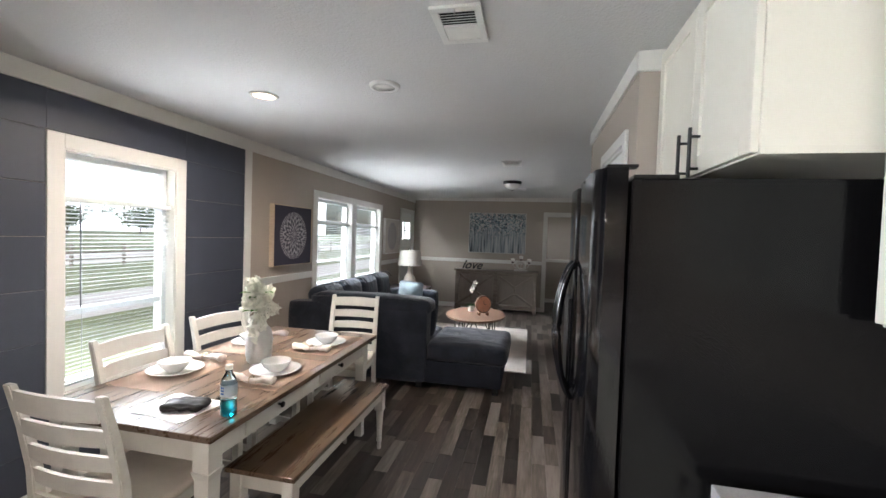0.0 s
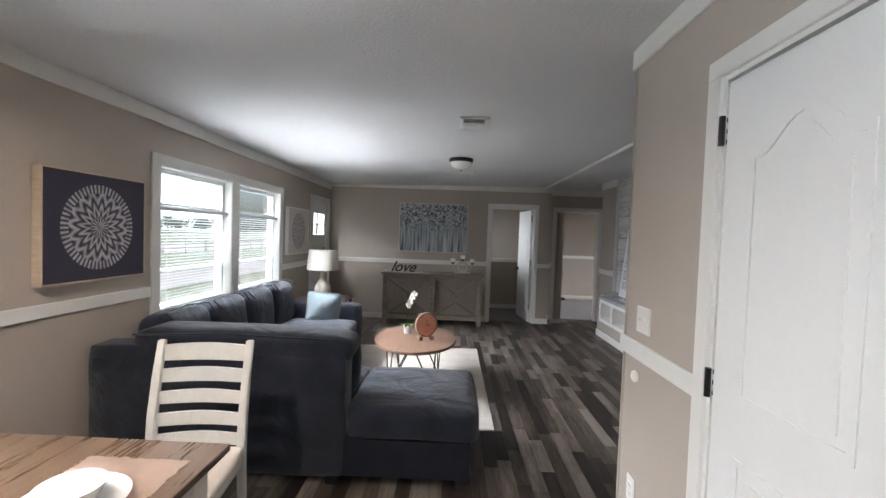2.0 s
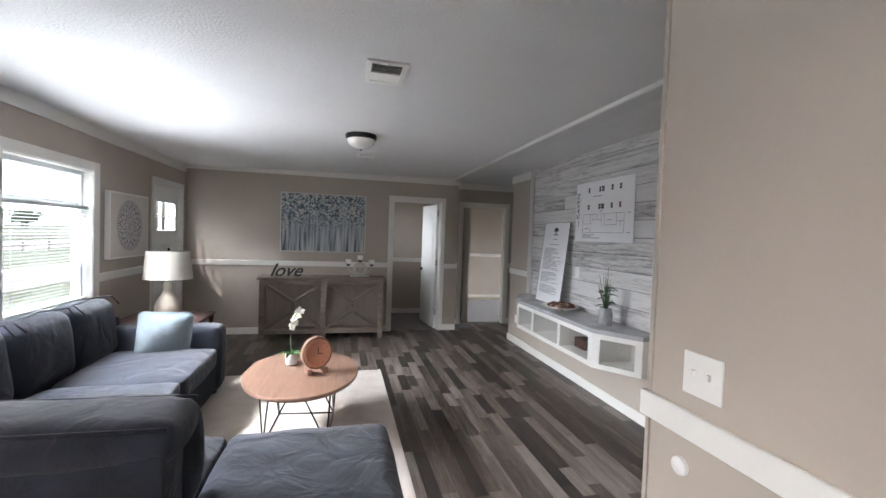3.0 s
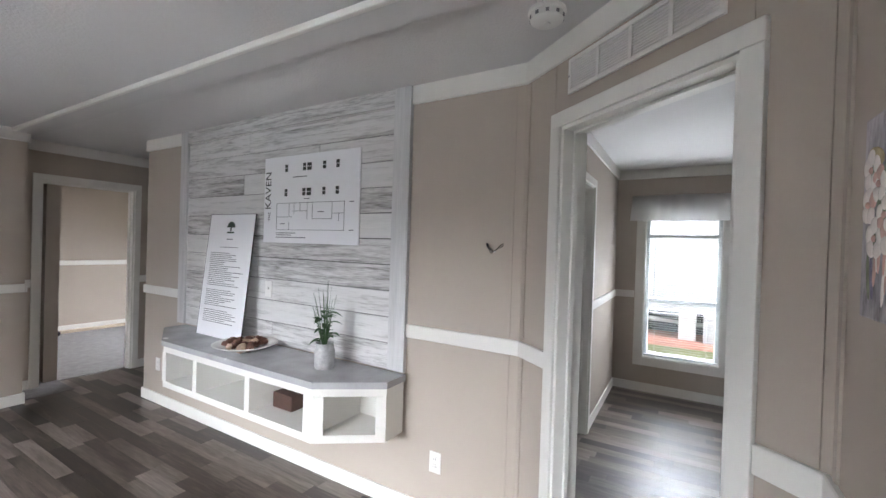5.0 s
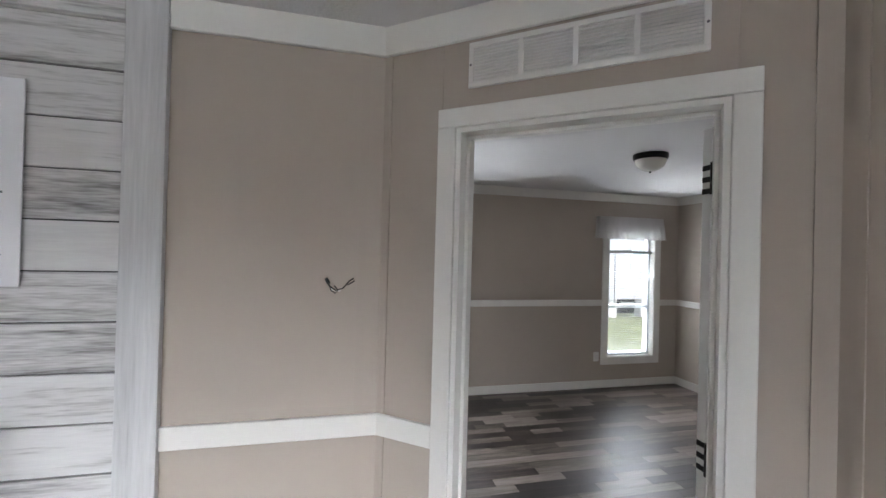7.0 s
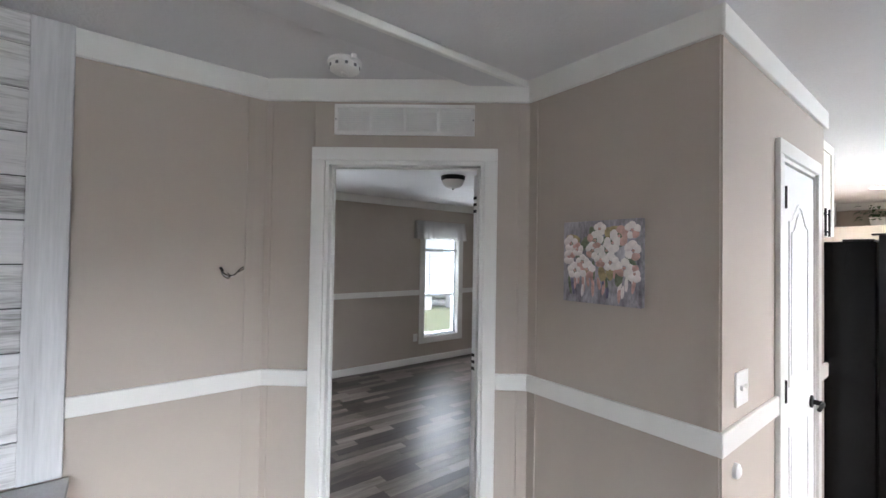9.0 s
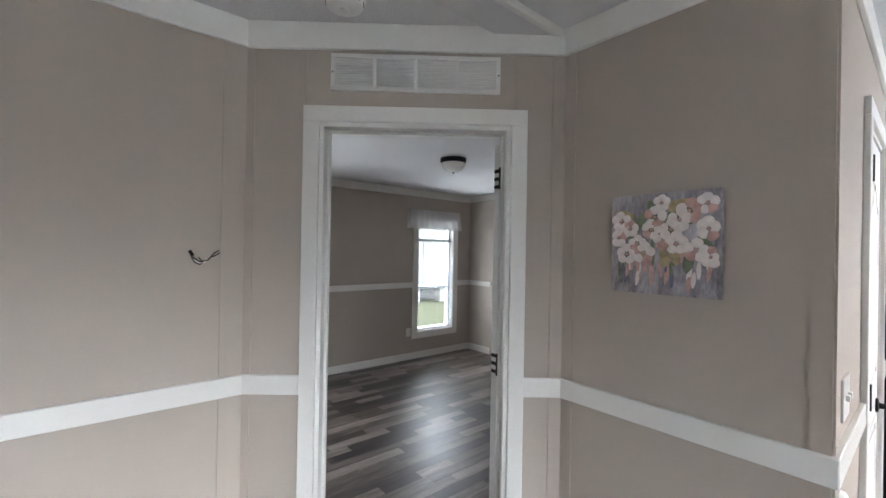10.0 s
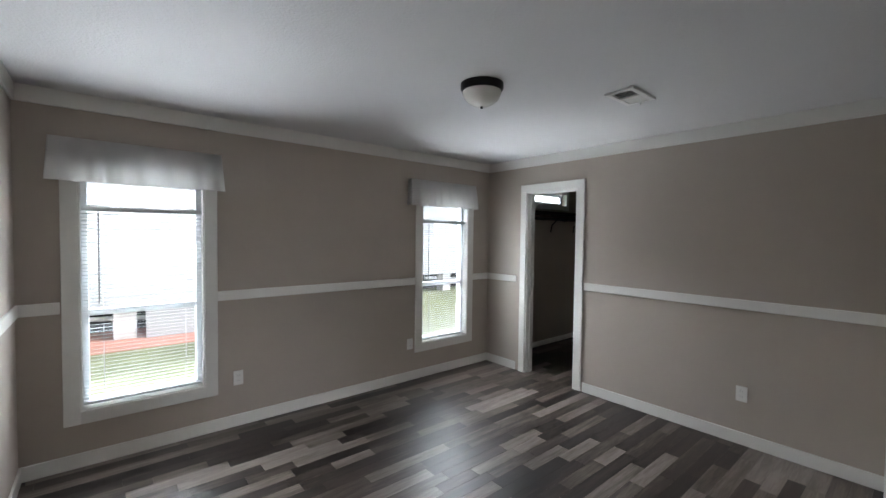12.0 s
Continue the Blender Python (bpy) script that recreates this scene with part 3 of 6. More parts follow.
# ---- windows ----
def window_unit(n, p0, p1, a, b, z0, z1, casing=True, rails=(), thick=0.15, blind=None, wand=True, lap=None, cw=0.088):
    m, _ = wall_frame(p0, p1)
    ob = tagged(new("window_%d" % n), "white vinyl single-hung window with half-lowered mini blind" if blind else "white vinyl window", "window", kind="structure")
    ob.matrix_basis = m
    f = 0.045
    if casing:
        part("casing", boxes((a - cw, a - 0.001, -0.018, -0.0005, z0 - cw, z1 + cw * 0.95), bevel=0.004), TRIM, ob)
        part("casing", boxes((b + 0.001, b + cw, -0.018, -0.0005, z0 - cw, z1 + cw * 0.95), bevel=0.004), TRIM, ob)
        part("casing", boxes((a - 0.001, b + 0.001, -0.018, -0.0005, z1 + 0.001, z1 + cw * 0.95), bevel=0.004), TRIM, ob)
        part("casing", boxes((a - 0.001, b + 0.001, -0.018, -0.0005, z0 - cw, z0 - 0.001), bevel=0.004), TRIM, ob)
    part("reveal", boxes((a, a + 0.008, -0.01, thick, z0, z1), (b - 0.008, b, -0.01, thick, z0, z1), (a + 0.008, b - 0.008, -0.01, thick, z1 - 0.008, z1),
                         (a + 0.008, b - 0.008, -0.012, thick, z0, z0 + 0.008)), TRIM, ob)
    part("frame", boxes((a + 0.008, a + f, 0.06, 0.13, z0 + 0.008, z1 - 0.008), (b - f, b - 0.008, 0.06, 0.13, z0 + 0.008, z1 - 0.008),
                        (a + f, b - f, 0.06, 0.13, z1 - f, z1 - 0.008), (a + f, b - f, 0.06, 0.13, z0 + 0.008, z0 + f), bevel=0.003), VINYL, ob)
    for z, h in rails:
        part("sash_rail", boxes((a + f, b - f, 0.07, 0.12, z, z + h), bevel=0.004), VINYL, ob)
    pane = part("pane", boxes((a + f - 0.004, b - f + 0.004, 0.098, 0.102, z0 + f - 0.004, z1 - f + 0.004)), PANE, ob, "clear glass pane")
    pane.visible_shadow = False
    if blind:
        top, bottom = blind
        bl = thing("mini_blind", "white horizontal mini blind, slats open, hung in a white window", "window blind")
        bl.matrix_basis = m
        part("headrail", boxes((a + 0.012, b - 0.012, 0.016, 0.052, top, top + 0.03), bevel=0.003), SLAT, bl)
        part("bottom_rail", boxes((a + 0.014, b - 0.014, 0.022, 0.046, bottom, bottom + 0.012), bevel=0.003), SLAT, bl)
        me = None
        z = top - 0.018
        while z > bottom + 0.02:
            if me is None:
                s = part("slat", boxes((a + 0.014, b - 0.014, -0.0125, 0.0125, -0.0006, 0.0006)), SLAT, bl)
                me = s.data
            else:
                s = new("slat", me)
                s.parent = bl
            s.matrix_basis = pose(0, 0.034, z, -12)
            z -= 0.024
        for u in (a + 0.12, b - 0.12):
            part("ladder_cord", boxes((u - 0.001, u + 0.001, 0.0205, 0.022, bottom, top)), SLAT, bl)
        if wand:
            part("wand", tube([(a + 0.10, 0.008, top), (a + 0.10, 0.004, top - 0.62)], 0.004, 6), INK, bl, "thin tilt wand")
    return ob


W0, W1 = (XW, YS), (XW, YN)
window_unit(1, W0, W1, 2.79 - YS, 3.53 - YS, 0.575, 1.967, rails=((1.68, 0.05), (1.0, 0.04)), blind=(1.67, 0.60))
window_unit(2, W0, W1, 5.59 - YS, 6.583 - YS, 0.845, 1.975, rails=((1.66, 0.04), (1.15, 0.03)), blind=(1.64, 0.87), wand=False, casing=False)
window_unit(3, W0, W1, 6.727 - YS, 7.72 - YS, 0.845, 1.975, rails=((1.66, 0.04), (1.15, 0.03)), blind=(1.64, 0.87), wand=False, casing=False)
_m, _ = wall_frame(W0, W1)
_o = tagged(new("window_trim"), "wide white casing round a pair of windows", "window trim", kind="structure")
_o.matrix_basis = _m
for _b in ((5.5, 5.589, 0.757, 2.055), (7.721, 7.81, 0.757, 2.055), (6.5835, 6.7265, 0.845, 1.975), (5.589, 7.721, 1.976, 2.055), (5.589, 7.721, 0.757, 0.844)):
    part("casing", boxes((_b[0] - YS, _b[1] - YS, -0.018, -0.0005, _b[2], _b[3]), bevel=0.004), TRIM, _o)
B0, B1 = (6.215, 5.5), (6.215, -0.9)
window_unit(4, B0, B1, 0.295, 1.01, 0.375, 1.93, rails=((1.70, 0.035), (0.985, 0.045)), blind=(1.69, 0.40))
window_unit(5, B0, B1, 3.085, 3.755, 0.375, 1.93, rails=((1.70, 0.035), (0.985, 0.045)), blind=(1.69, 0.40))
window_unit(6, B0, B1, 5.02, 5.78, 2.01, 2.19, cw=0.06)

# unseen kitchen window, made up to house the fill lamp
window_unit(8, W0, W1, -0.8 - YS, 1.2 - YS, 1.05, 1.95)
# front door with a small divided light
_m, _ = wall_frame(W0, W1)
fd = thing("front_door", "white panelled front door with a small divided window, shut", "door")
fd.matrix_basis = _m
_a, _b = 8.91 - YS, 9.75 - YS
part("slab", boxes((_a + 0.02, _a + 0.12, 0.03, 0.07, 0.02, 2.01), (_b - 0.12, _b - 0.02, 0.03, 0.07, 0.02, 2.01), (_a + 0.12, _b - 0.12, 0.03, 0.07, 0.02, 1.45),
                   (_a + 0.12, _b - 0.12, 0.03, 0.07, 1.83, 2.01)), DOORW, fd)
part("light_frame", boxes((_a + 0.10, _a + 0.135, 0.02, 0.03, 1.43, 1.85), (_b - 0.135, _b - 0.10, 0.02, 0.03, 1.43, 1.85), (_a + 0.135, _b - 0.135, 0.02, 0.03, 1.815, 1.85),
                          (_a + 0.135, _b - 0.135, 0.02, 0.03, 1.43, 1.465), bevel=0.003), DOORW, fd)
for _k in (1, 2):
    _x = _a + 0.12 + (_b - _a - 0.24) * _k / 3
    part("muntin", boxes((_x - 0.008, _x + 0.008, 0.028, 0.066, 1.45, 1.83)), DOORW, fd)
part("muntin", boxes((_a + 0.12, _b - 0.12, 0.030, 0.064, 1.632, 1.648)), DOORW, fd)
_p = part("pane", boxes((_a + 0.12, _b - 0.12, 0.045, 0.049, 1.45, 1.83)), PANE, fd, "clear glass pane")
_p.visible_shadow = False
for _z0, _z1 in ((0.2, 0.7), (0.8, 1.3)):
    for _x0, _x1 in ((_a + 0.13, _a + 0.39), (_b - 0.39, _b - 0.13)):
        part("panel", boxes((_x0, _x1, 0.022, 0.03, _z0, _z1), bevel=0.006), DOORW, fd)
_f = tagged(new("door_7"), "white cased front doorway", "doorway", kind="structure")
_f.matrix_basis = _m
for _c in ((_a - 0.06, _a, 0, 2.03), (_b, _b + 0.06, 0, 2.03), (_a - 0.06, _b + 0.06, 2.03, 2.09)):
    part("casing", boxes((_c[0], _c[1], -0.018, -0.0005, _c[2], _c[3]), bevel=0.004), TRIM, _f)
part("jamb", boxes((_a, _a + 0.018, -0.005, 0.14, 0, 2.012), (_b - 0.018, _b, -0.005, 0.14, 0, 2.012), (_a, _b, -0.005, 0.14, 2.012, 2.03), (_a, _b, 0.0, 0.14, -0.01, 0.014)), TRIM, _f)


def valance(y0, y1):
    """Sheer gathered fabric on a rod: front sheet with folds and two returns."""
    ob = thing("valance", "sheer grey gathered fabric valance above a white window", "valance", (6.215, 0, 0))
    bm = bmesh.new()
    n, rows = 90, 7
    grid = []
    for j in range(rows + 1):
        t = j / rows
        row = []
        for i in range(n + 1):
            u = i / n
            y = y0 + (y1 - y0) * u
            amp = 0.004 + 0.012 * t
            flare = 0.018 * t * (2 * u - 1)
            x = -0.06 - 0.035 * t - amp * math.sin(u * 46 + 2.1 * math.sin(u * 9)) * 0.6 - 0.004 * noise.noise((u * 13, t * 3, y0))
            row.append(bm.verts.new((x, y + flare, 2.145 - 0.275 * t + 0.006 * math.sin(u * 20) * t)))
        grid.append(row)
    for a, b in zip(grid, grid[1:]):
        for i in range(n):
            bm.faces.new((a[i], a[i + 1], b[i + 1], b[i]))
    for side in (0, -1):
        edge = [r[side] for r in grid]
        back = [bm.verts.new((-0.004, v.co.y, v.co.z)) for v in edge]
        for i in range(rows):
            bm.faces.new((edge[i], edge[i + 1], back[i + 1], back[i]))
    part("fabric", bm, SHEER, ob, smooth=True)
    part("hem", tube([(g.x - 0.001, g.y, g.z) for g in [Vector((-0.096 - 0.009 * math.sin(i / 30 * 46 + 2.1 * math.sin(i / 30 * 9)), y0 - 0.018 + (y1 - y0 + 0.036) * i / 30, 1.871)) for i in range(31)]], 0.003, 5), SHEER, ob)
    part("rod", tube([(-0.042, y0 + 0.01, 2.125), (-0.042, y1 - 0.01, 2.125)], 0.007), BLACK, ob, "thin curtain rod")
    for y in (y0 + 0.03, y1 - 0.03):
        part("bracket", boxes((-0.042, -0.001, y - 0.006, y + 0.006, 2.115, 2.132)), BLACK, ob)


valance(4.38, 5.34)
valance(1.665, 2.60)


# ---- ceiling fixtures ----
def dome_light(x, y, r=0.14):
    ob = thing("ceiling_light", "flush ceiling light with a dark bronze ring and opal glass dome", "ceiling light", (x, y, ceiling_z(x)))
    part("ring", lathe([(0, -0.001), (r, -0.001), (r, -0.03), (r * 0.93, -0.045), (0, -0.045)], 40), BLACK, ob, "dark bronze ring", smooth="auto")
    part("dome", lathe([(r * 0.9, -0.045)] + [(r * 0.9 * math.cos(a), -0.045 - 0.085 * math.sin(a)) for a in [i * math.pi / 16 for i in range(1, 8)]] + [(0, -0.13)], 40), OPAL, ob, "opal glass dome", smooth=True)
    part("finial", lathe([(0, -0.128), (0.008, -0.13), (0.008, -0.14), (0, -0.145)], 12), BLACK, ob)


def ceiling_vent(x, y, w, l, turn=0, label="white louvred ceiling register"):
    ob = thing("ceiling_vent", label, "air vent", (x, y, ceiling_z(x)), turn)
    part("frame", boxes((-w / 2, w / 2, -l / 2, -l / 2 + 0.03, -0.014, -0.001), (-w / 2, w / 2, l / 2 - 0.03, l / 2, -0.014, -0.001),
                        (-w / 2, -w / 2 + 0.03, -l / 2 + 0.03, l / 2 - 0.03, -0.014, -0.001), (w / 2 - 0.03, w / 2, -l / 2 + 0.03, l / 2 - 0.03, -0.014, -0.001), bevel=0.003), PLATE, ob)
    # no duct behind: a black sheet gives the shade between the louvres
    part("backing", boxes((-w / 2 + 0.03, w / 2 - 0.03, -l / 2 + 0.03, l / 2 - 0.03, -0.004, -0.002)), DARK, ob, "black sheet for the shade in the duct")
    k = int((l - 0.06) / 0.019)
    me = None
    for i in range(k):
        yy = -l / 2 + 0.04 + i * 0.019
        if me is None:
            s = part("louvre", boxes((-w / 2 + 0.03, w / 2 - 0.03, -0.0065, 0.0065, -0.0006, 0.0006)), PLATE, ob)
            me = s.data
        else:
            s = new("louvre", me)
            s.parent = ob
        s.matrix_basis = pose(0, yy, -0.009, 20 if yy < 0 else -20)
    part("damper_lever", boxes((-0.003, 0.003, -l / 2 + 0.008, -l / 2 + 0.012, -0.03, -0.014)), PLATE, ob)
    part("divider", boxes((-w / 2 + 0.03, w / 2 - 0.03, -0.005, 0.005, -0.0145, -0.003)), PLATE, ob)


dome_light(0.806, 7.35)
dome_light(4.37, 3.38, 0.125)
ceiling_vent(0.806, 2.65, 0.20, 0.29)
ceiling_vent(0.87, 5.81, 0.22, 0.31)
ceiling_vent(0.90, 8.30, 0.20, 0.25)
ceiling_vent(3.89, 2.56, 0.18, 0.30)
# the fitting at x 0.3 is unseen, added to match its extra lamp
for _x, _y, _on in ((-0.552, 3.28, True), (1.68, -0.36, True), (0.3, -0.36, True)):
    _ob = thing("recessed_downlight", "lit round recessed downlight with a white rim", "ceiling light", (_x, _y, ceiling_z(_x)))
    part("rim", lathe([(0.062, -0.002), (0.064, -0.010), (0.085, -0.008), (0.088, -0.001), (0.062, -0.001)], 36), PLATE, _ob, smooth=True)
    part("lens", lathe([(0, -0.004), (0.062, -0.004), (0.062, -0.001), (0, -0.001)], 36), GLOW, _ob, "glowing warm lens")
# plain round ceiling disc with an opal middle, unlit
_ob = thing("ceiling_speaker", "unlit round white ceiling disc", "ceiling light", (0.26, 3.245, ceiling_z(0.26)))
part("rim", lathe([(0.06, -0.001), (0.065, -0.020), (0.085, -0.016), (0.09, -0.001)], 36), PLATE, _ob, smooth=True)
part("lens", lathe([(0, -0.017), (0.06, -0.013), (0.062, -0.001)], 36), OPAL, _ob, smooth=True)
_ob = thing("smoke_detector", "round white smoke detector on the ceiling", "smoke detector", (2.737, 5.316, H))
part("base", lathe([(0, -0.001), (0.07, -0.001), (0.072, -0.012), (0.066, -0.018), (0, -0.018)], 36), PLATE, _ob, smooth="auto")
part("body", lathe([(0.064, -0.018), (0.062, -0.040), (0.05, -0.048), (0.022, -0.050), (0, -0.050)], 36), PLATE, _ob, smooth="auto")
part("button", lathe([(0, -0.049), (0.014, -0.050), (0.013, -0.055), (0, -0.056)], 20), PLATE, _ob)
for _k in range(10):
    _a = _k * 0.628
    part("slot", boxes((-0.006, 0.006, 0.0605, 0.0655, -0.036, -0.024), m=pose(0, 0, 0, 0, 0, math.degrees(_a))), INK, _ob)
part("sensor", boxes((-0.094, -0.076, -0.01, 0.01, -0.02, -0.001), bevel=0.003), PLATE, _ob)

# return-air grille above the bedroom door
_m, _ = wall_frame(DA, DB)
gr = thing("return_grille", "long white return-air grille over a doorway, four louvred bays", "air vent")
gr.matrix_basis = _m
part("frame", boxes((0.322, 0.98, -0.012, -0.0005, 2.178, 2.194), (0.322, 0.98, -0.012, -0.0005, 2.306, 2.322), *[(u - 0.008, u + 0.008, -0.012, -0.0005, 2.194, 2.306) for u in (0.330, 0.491, 0.651, 0.811, 0.972)], bevel=0.002), PLATE, gr)
# backing colour sets how deep the shade between the louvres looks
part("backing", boxes((0.33, 0.97, -0.003, -0.001, 2.19, 2.31)), mat("grille_shadow", (0.68, 0.68, 0.66), 0.8), gr)
me = None
for _k in range(11):
    for _u in (0.338, 0.499, 0.659, 0.819):
        if me is None:
            _s = part("louvre", boxes((0, 0.145, -0.005, 0.005, -0.0007, 0.0007)), PLATE, gr)
            me = _s.data
        else:
            _s = new("louvre", me)
            _s.parent = gr
        _s.matrix_basis = pose(_u, -0.007, 2.2 + _k * 0.010, 62)
for _u in (0.329, 0.973):
    part("screw", lathe([(0, 0.002), (0.004, 0.0), (0, 0)], 10), INK, gr, m=pose(_u, -0.0125, 2.25, 90))


# ---- plates on walls ----
def plate(kind, p0, p1, u, z, gangs=1, w=0.072, h=0.115):
    m, _ = wall_frame(p0, p1)
    ob = thing("light_switch" if kind == "switch" else "outlet", "white wall switch plate" if kind == "switch" else "white duplex wall outlet", "switch" if kind == "switch" else "outlet")
    ob.matrix_basis = m @ pose(u, 0, z)
    w2 = w * gangs * (0.82 if gangs > 1 else 1)
    part("plate", boxes((-w2 / 2, w2 / 2, -0.007, -0.0005, -h / 2, h / 2), bevel=0.0025), PLATE, ob)
    for g in range(gangs):
        x = (g - (gangs - 1) / 2) * 0.046
        if kind == "switch":
            part("toggle", boxes((x - 0.005, x + 0.005, -0.016, -0.006, -0.004, 0.012), bevel=0.001), PLATE, ob)
        else:
            for s in (-1, 1):
                part("socket", boxes((x - 0.016, x + 0.016, -0.0095, -0.006, s * 0.02 - 0.013, s * 0.02 + 0.013), bevel=0.003), PLATE, ob)
                part("slots", boxes((x - 0.008, x - 0.006, -0.0102, -0.009, s * 0.02 - 0.005, s * 0.02 + 0.006), (x + 0.006, x + 0.008, -0.0102, -0.009, s * 0.02 - 0.005, s * 0.02 + 0.006)), INK, ob)
    return ob


plate("switch", (1.585, 4.553), (1.585, 3.0), 0.19, 1.18, 2)
plate("outlet", tv0, tv1, 9.25 - 5.985, 0.336)
plate("outlet", B0, B1, 5.5 - 4.255, 0.39)
plate("outlet", B0, B1, 5.5 - 2.565, 0.39)
plate("outlet", (6.215, 1.384), (2.45, 1.384), 6.215 - 3.545, 0.385)
plate("outlet", (1.585, 4.553), (1.585, 3.0), 0.145, 0.40)
plate("outlet", tv0, tv1, 9.25 - 8.98, 0.36)
_ob = thing("wall_sensor", "small round white wall knob", "wall fitting")
_ob.matrix_basis = wall_frame((1.585, 4.553), (1.585, 3.0))[0] @ pose(0.135, 0, 0.915, 90)
part("dial", lathe([(0, 0.001), (0.026, 0.001), (0.024, 0.012), (0.014, 0.018), (0, 0.018)], 28), PLATE, _ob, smooth="auto")
cable = thing("wall_cable", "short looped black cable end from a beige wall hole", "cable")
cable.matrix_basis = wall_frame(tv0, tv1)[0] @ pose(9.25 - 5.695, 0, 1.52)
part("hole", lathe([(0, 0.0006), (0.017, 0.0006), (0.017, 0.0016), (0, 0.0016)], 20), BATTEN, cable, m=pose(0, 0, 0, 90))
part("wire", tube([(0, 0, 0), (-0.008, -0.02, 0.018), (0.0, -0.03, 0.005), (0.02, -0.03, -0.010), (0.045, -0.035, -0.002), (0.065, -0.03, 0.022), (0.08, -0.03, 0.032), (0.082, -0.028, 0.022), (0.06, -0.025, 0.008)], 0.0025, 6), BLACK, cable, smooth=True)
part("wire", tube([(0, 0, 0), (0.006, -0.025, -0.012), (0.02, -0.03, -0.02), (0.028, -0.03, -0.01), (0.016, -0.028, 0.006)], 0.0022, 6), BLACK, cable, smooth=True)
part("connector", tube([(-0.012, -0.022, 0.03), (-0.002, -0.028, 0.012)], 0.006, 8), BLACK, cable)
part("white_wire", tube([(0, 0, 0), (0.01, -0.02, -0.01), (0.035, -0.03, -0.012), (0.04, -0.028, 0.0)], 0.002, 6), PLATE, cable, smooth=True)

# ---- outdoors ----
setting("ground", boxes((-600, 600, -600, 600, -0.95, -0.75)), GRASS, "mown green lawn")
setting("road", boxes((-34, -24, -300, 300, -0.749, -0.735)), ROADM, "pale gravel road")
setting("pavement", boxes((-13, -9.5, -300, 300, -0.749, -0.74)), ROADM, "pale gravel drive")


def neighbour_house(x0, x1, y0, y1, name_label):
    """A raised pale house on piers: siding courses, windows, gable roof with its ridge along x."""
    ob = thing("neighbour_house", name_label, "house")
    zf, zt = 0.0, 2.75
    part("wall", boxes((x0 + 0.03, x1, y0, y1, zf, zt)), SIDING, ob)
    bm = bmesh.new()
    z = zf
    while z < zt - 0.05:
        vs = [bm.verts.new(p) for p in ((x0 + 0.028, y0, z + 0.10), (x0 + 0.028, y1, z + 0.10), (x0 + 0.008, y1, z), (x0 + 0.008, y0, z))]
        bm.faces.new(vs)
        vs = [bm.verts.new(p) for p in ((x0 + 0.008, y0, z), (x0 + 0.008, y1, z), (x0 + 0.03, y1, z - 0.001), (x0 + 0.03, y0, z - 0.001))]
        bm.faces.new(vs)
        z += 0.10
    part("siding_courses", bm, SIDING, ob, "pale lap siding", kind="stuff")
    ym = (y0 + y1) / 2
    rise = 1.0
    for s, ya in ((-1, y0 - 0.35), (1, y1 + 0.35)):
        bm = bmesh.new()
        ln = abs(ya - ym)
        lo = [bm.verts.new(p) for p in ((x0 - 0.35, ya, zt - 0.1), (x1 + 0.3, ya, zt - 0.1), (x1 + 0.3, ym, zt + rise), (x0 - 0.35, ym, zt + rise))]
        hi = [bm.verts.new(v.co + Vector((0, 0, 0.10))) for v in lo]
        bm.faces.new(lo[::-1]), bm.faces.new(hi)
        for i in range(4):
            bm.faces.new((lo[i], lo[(i + 1) % 4], hi[(i + 1) % 4], hi[i]))
        bmesh.ops.recalc_face_normals(bm, faces=bm.faces[:])
        part("roof", bm, ROOFM, ob, "grey shingle roof")
    part("gable", prism([(y0, zt), (y1, zt), (ym, zt + rise * 0.93)], x0 + 0.03, x0 + 0.06, m=Matrix(((0, 0, 1, 0), (1, 0, 0, 0), (0, 1, 0, 0), (0, 0, 0, 1)))), SIDING, ob)
    part("fascia", tube([(x0 - 0.34, y0 - 0.35, zt - 0.05), (x0 - 0.34, ym, zt + rise + 0.05), (x0 - 0.34, y1 + 0.35, zt - 0.05)], 0.06, 4), TRIM, ob)
    for yy, w, z0_, z1_ in ((ym - 1.3, 0.8, 1.25, 2.0), (ym + 2.2, 0.8, 1.25, 2.0)):
        wd = part("window", boxes((x0 - 0.02, x0 + 0.04, yy - w / 2 - 0.07, yy + w / 2 + 0.07, z0_ - 0.07, z1_ + 0.07)), TRIM, ob, "white framed window")
        part("pane", boxes((x0 - 0.03, x0 - 0.021, yy - w / 2, yy + w / 2, z0_, z1_)), mat("blue_grey_pane", (0.28, 0.42, 0.46), 0.15), wd, "blue-grey reflecting pane")
        part("muntin", boxes((x0 - 0.035, x0 - 0.0305, yy - 0.015, yy + 0.015, z0_, z1_), (x0 - 0.035, x0 - 0.0305, yy - w / 2, yy - 0.016, (z0_ + z1_) / 2 - 0.015, (z0_ + z1_) / 2 + 0.015)), TRIM, wd)
    # black box painted in as the crawl space's shade
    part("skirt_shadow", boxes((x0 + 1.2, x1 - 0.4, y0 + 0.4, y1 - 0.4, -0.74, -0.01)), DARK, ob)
    for yy in np.arange(y0 + 0.3, y1, 1.5):
        part("pier", boxes((x0 + 0.15, x0 + 0.55, float(yy), float(yy) + 0.4, -0.74, -0.002), bevel=0.01), PIER, ob, "pale concrete block pier")
    part("skirting", boxes((x0 + 0.02, x0 + 0.05, y0, y0 + (y1 - y0) * 0.45, -0.74, -0.002)), SIDING, ob)
    part("axle", tube([(x0 + 0.8, ym - 1, -0.45), (x0 + 0.8, ym + 2.5, -0.25)], 0.05, 8), PIER, ob)


neighbour_house(13.5, 24, 1.2, 8.2, "pale-sided raised neighbouring house on block piers, beside a lawn")
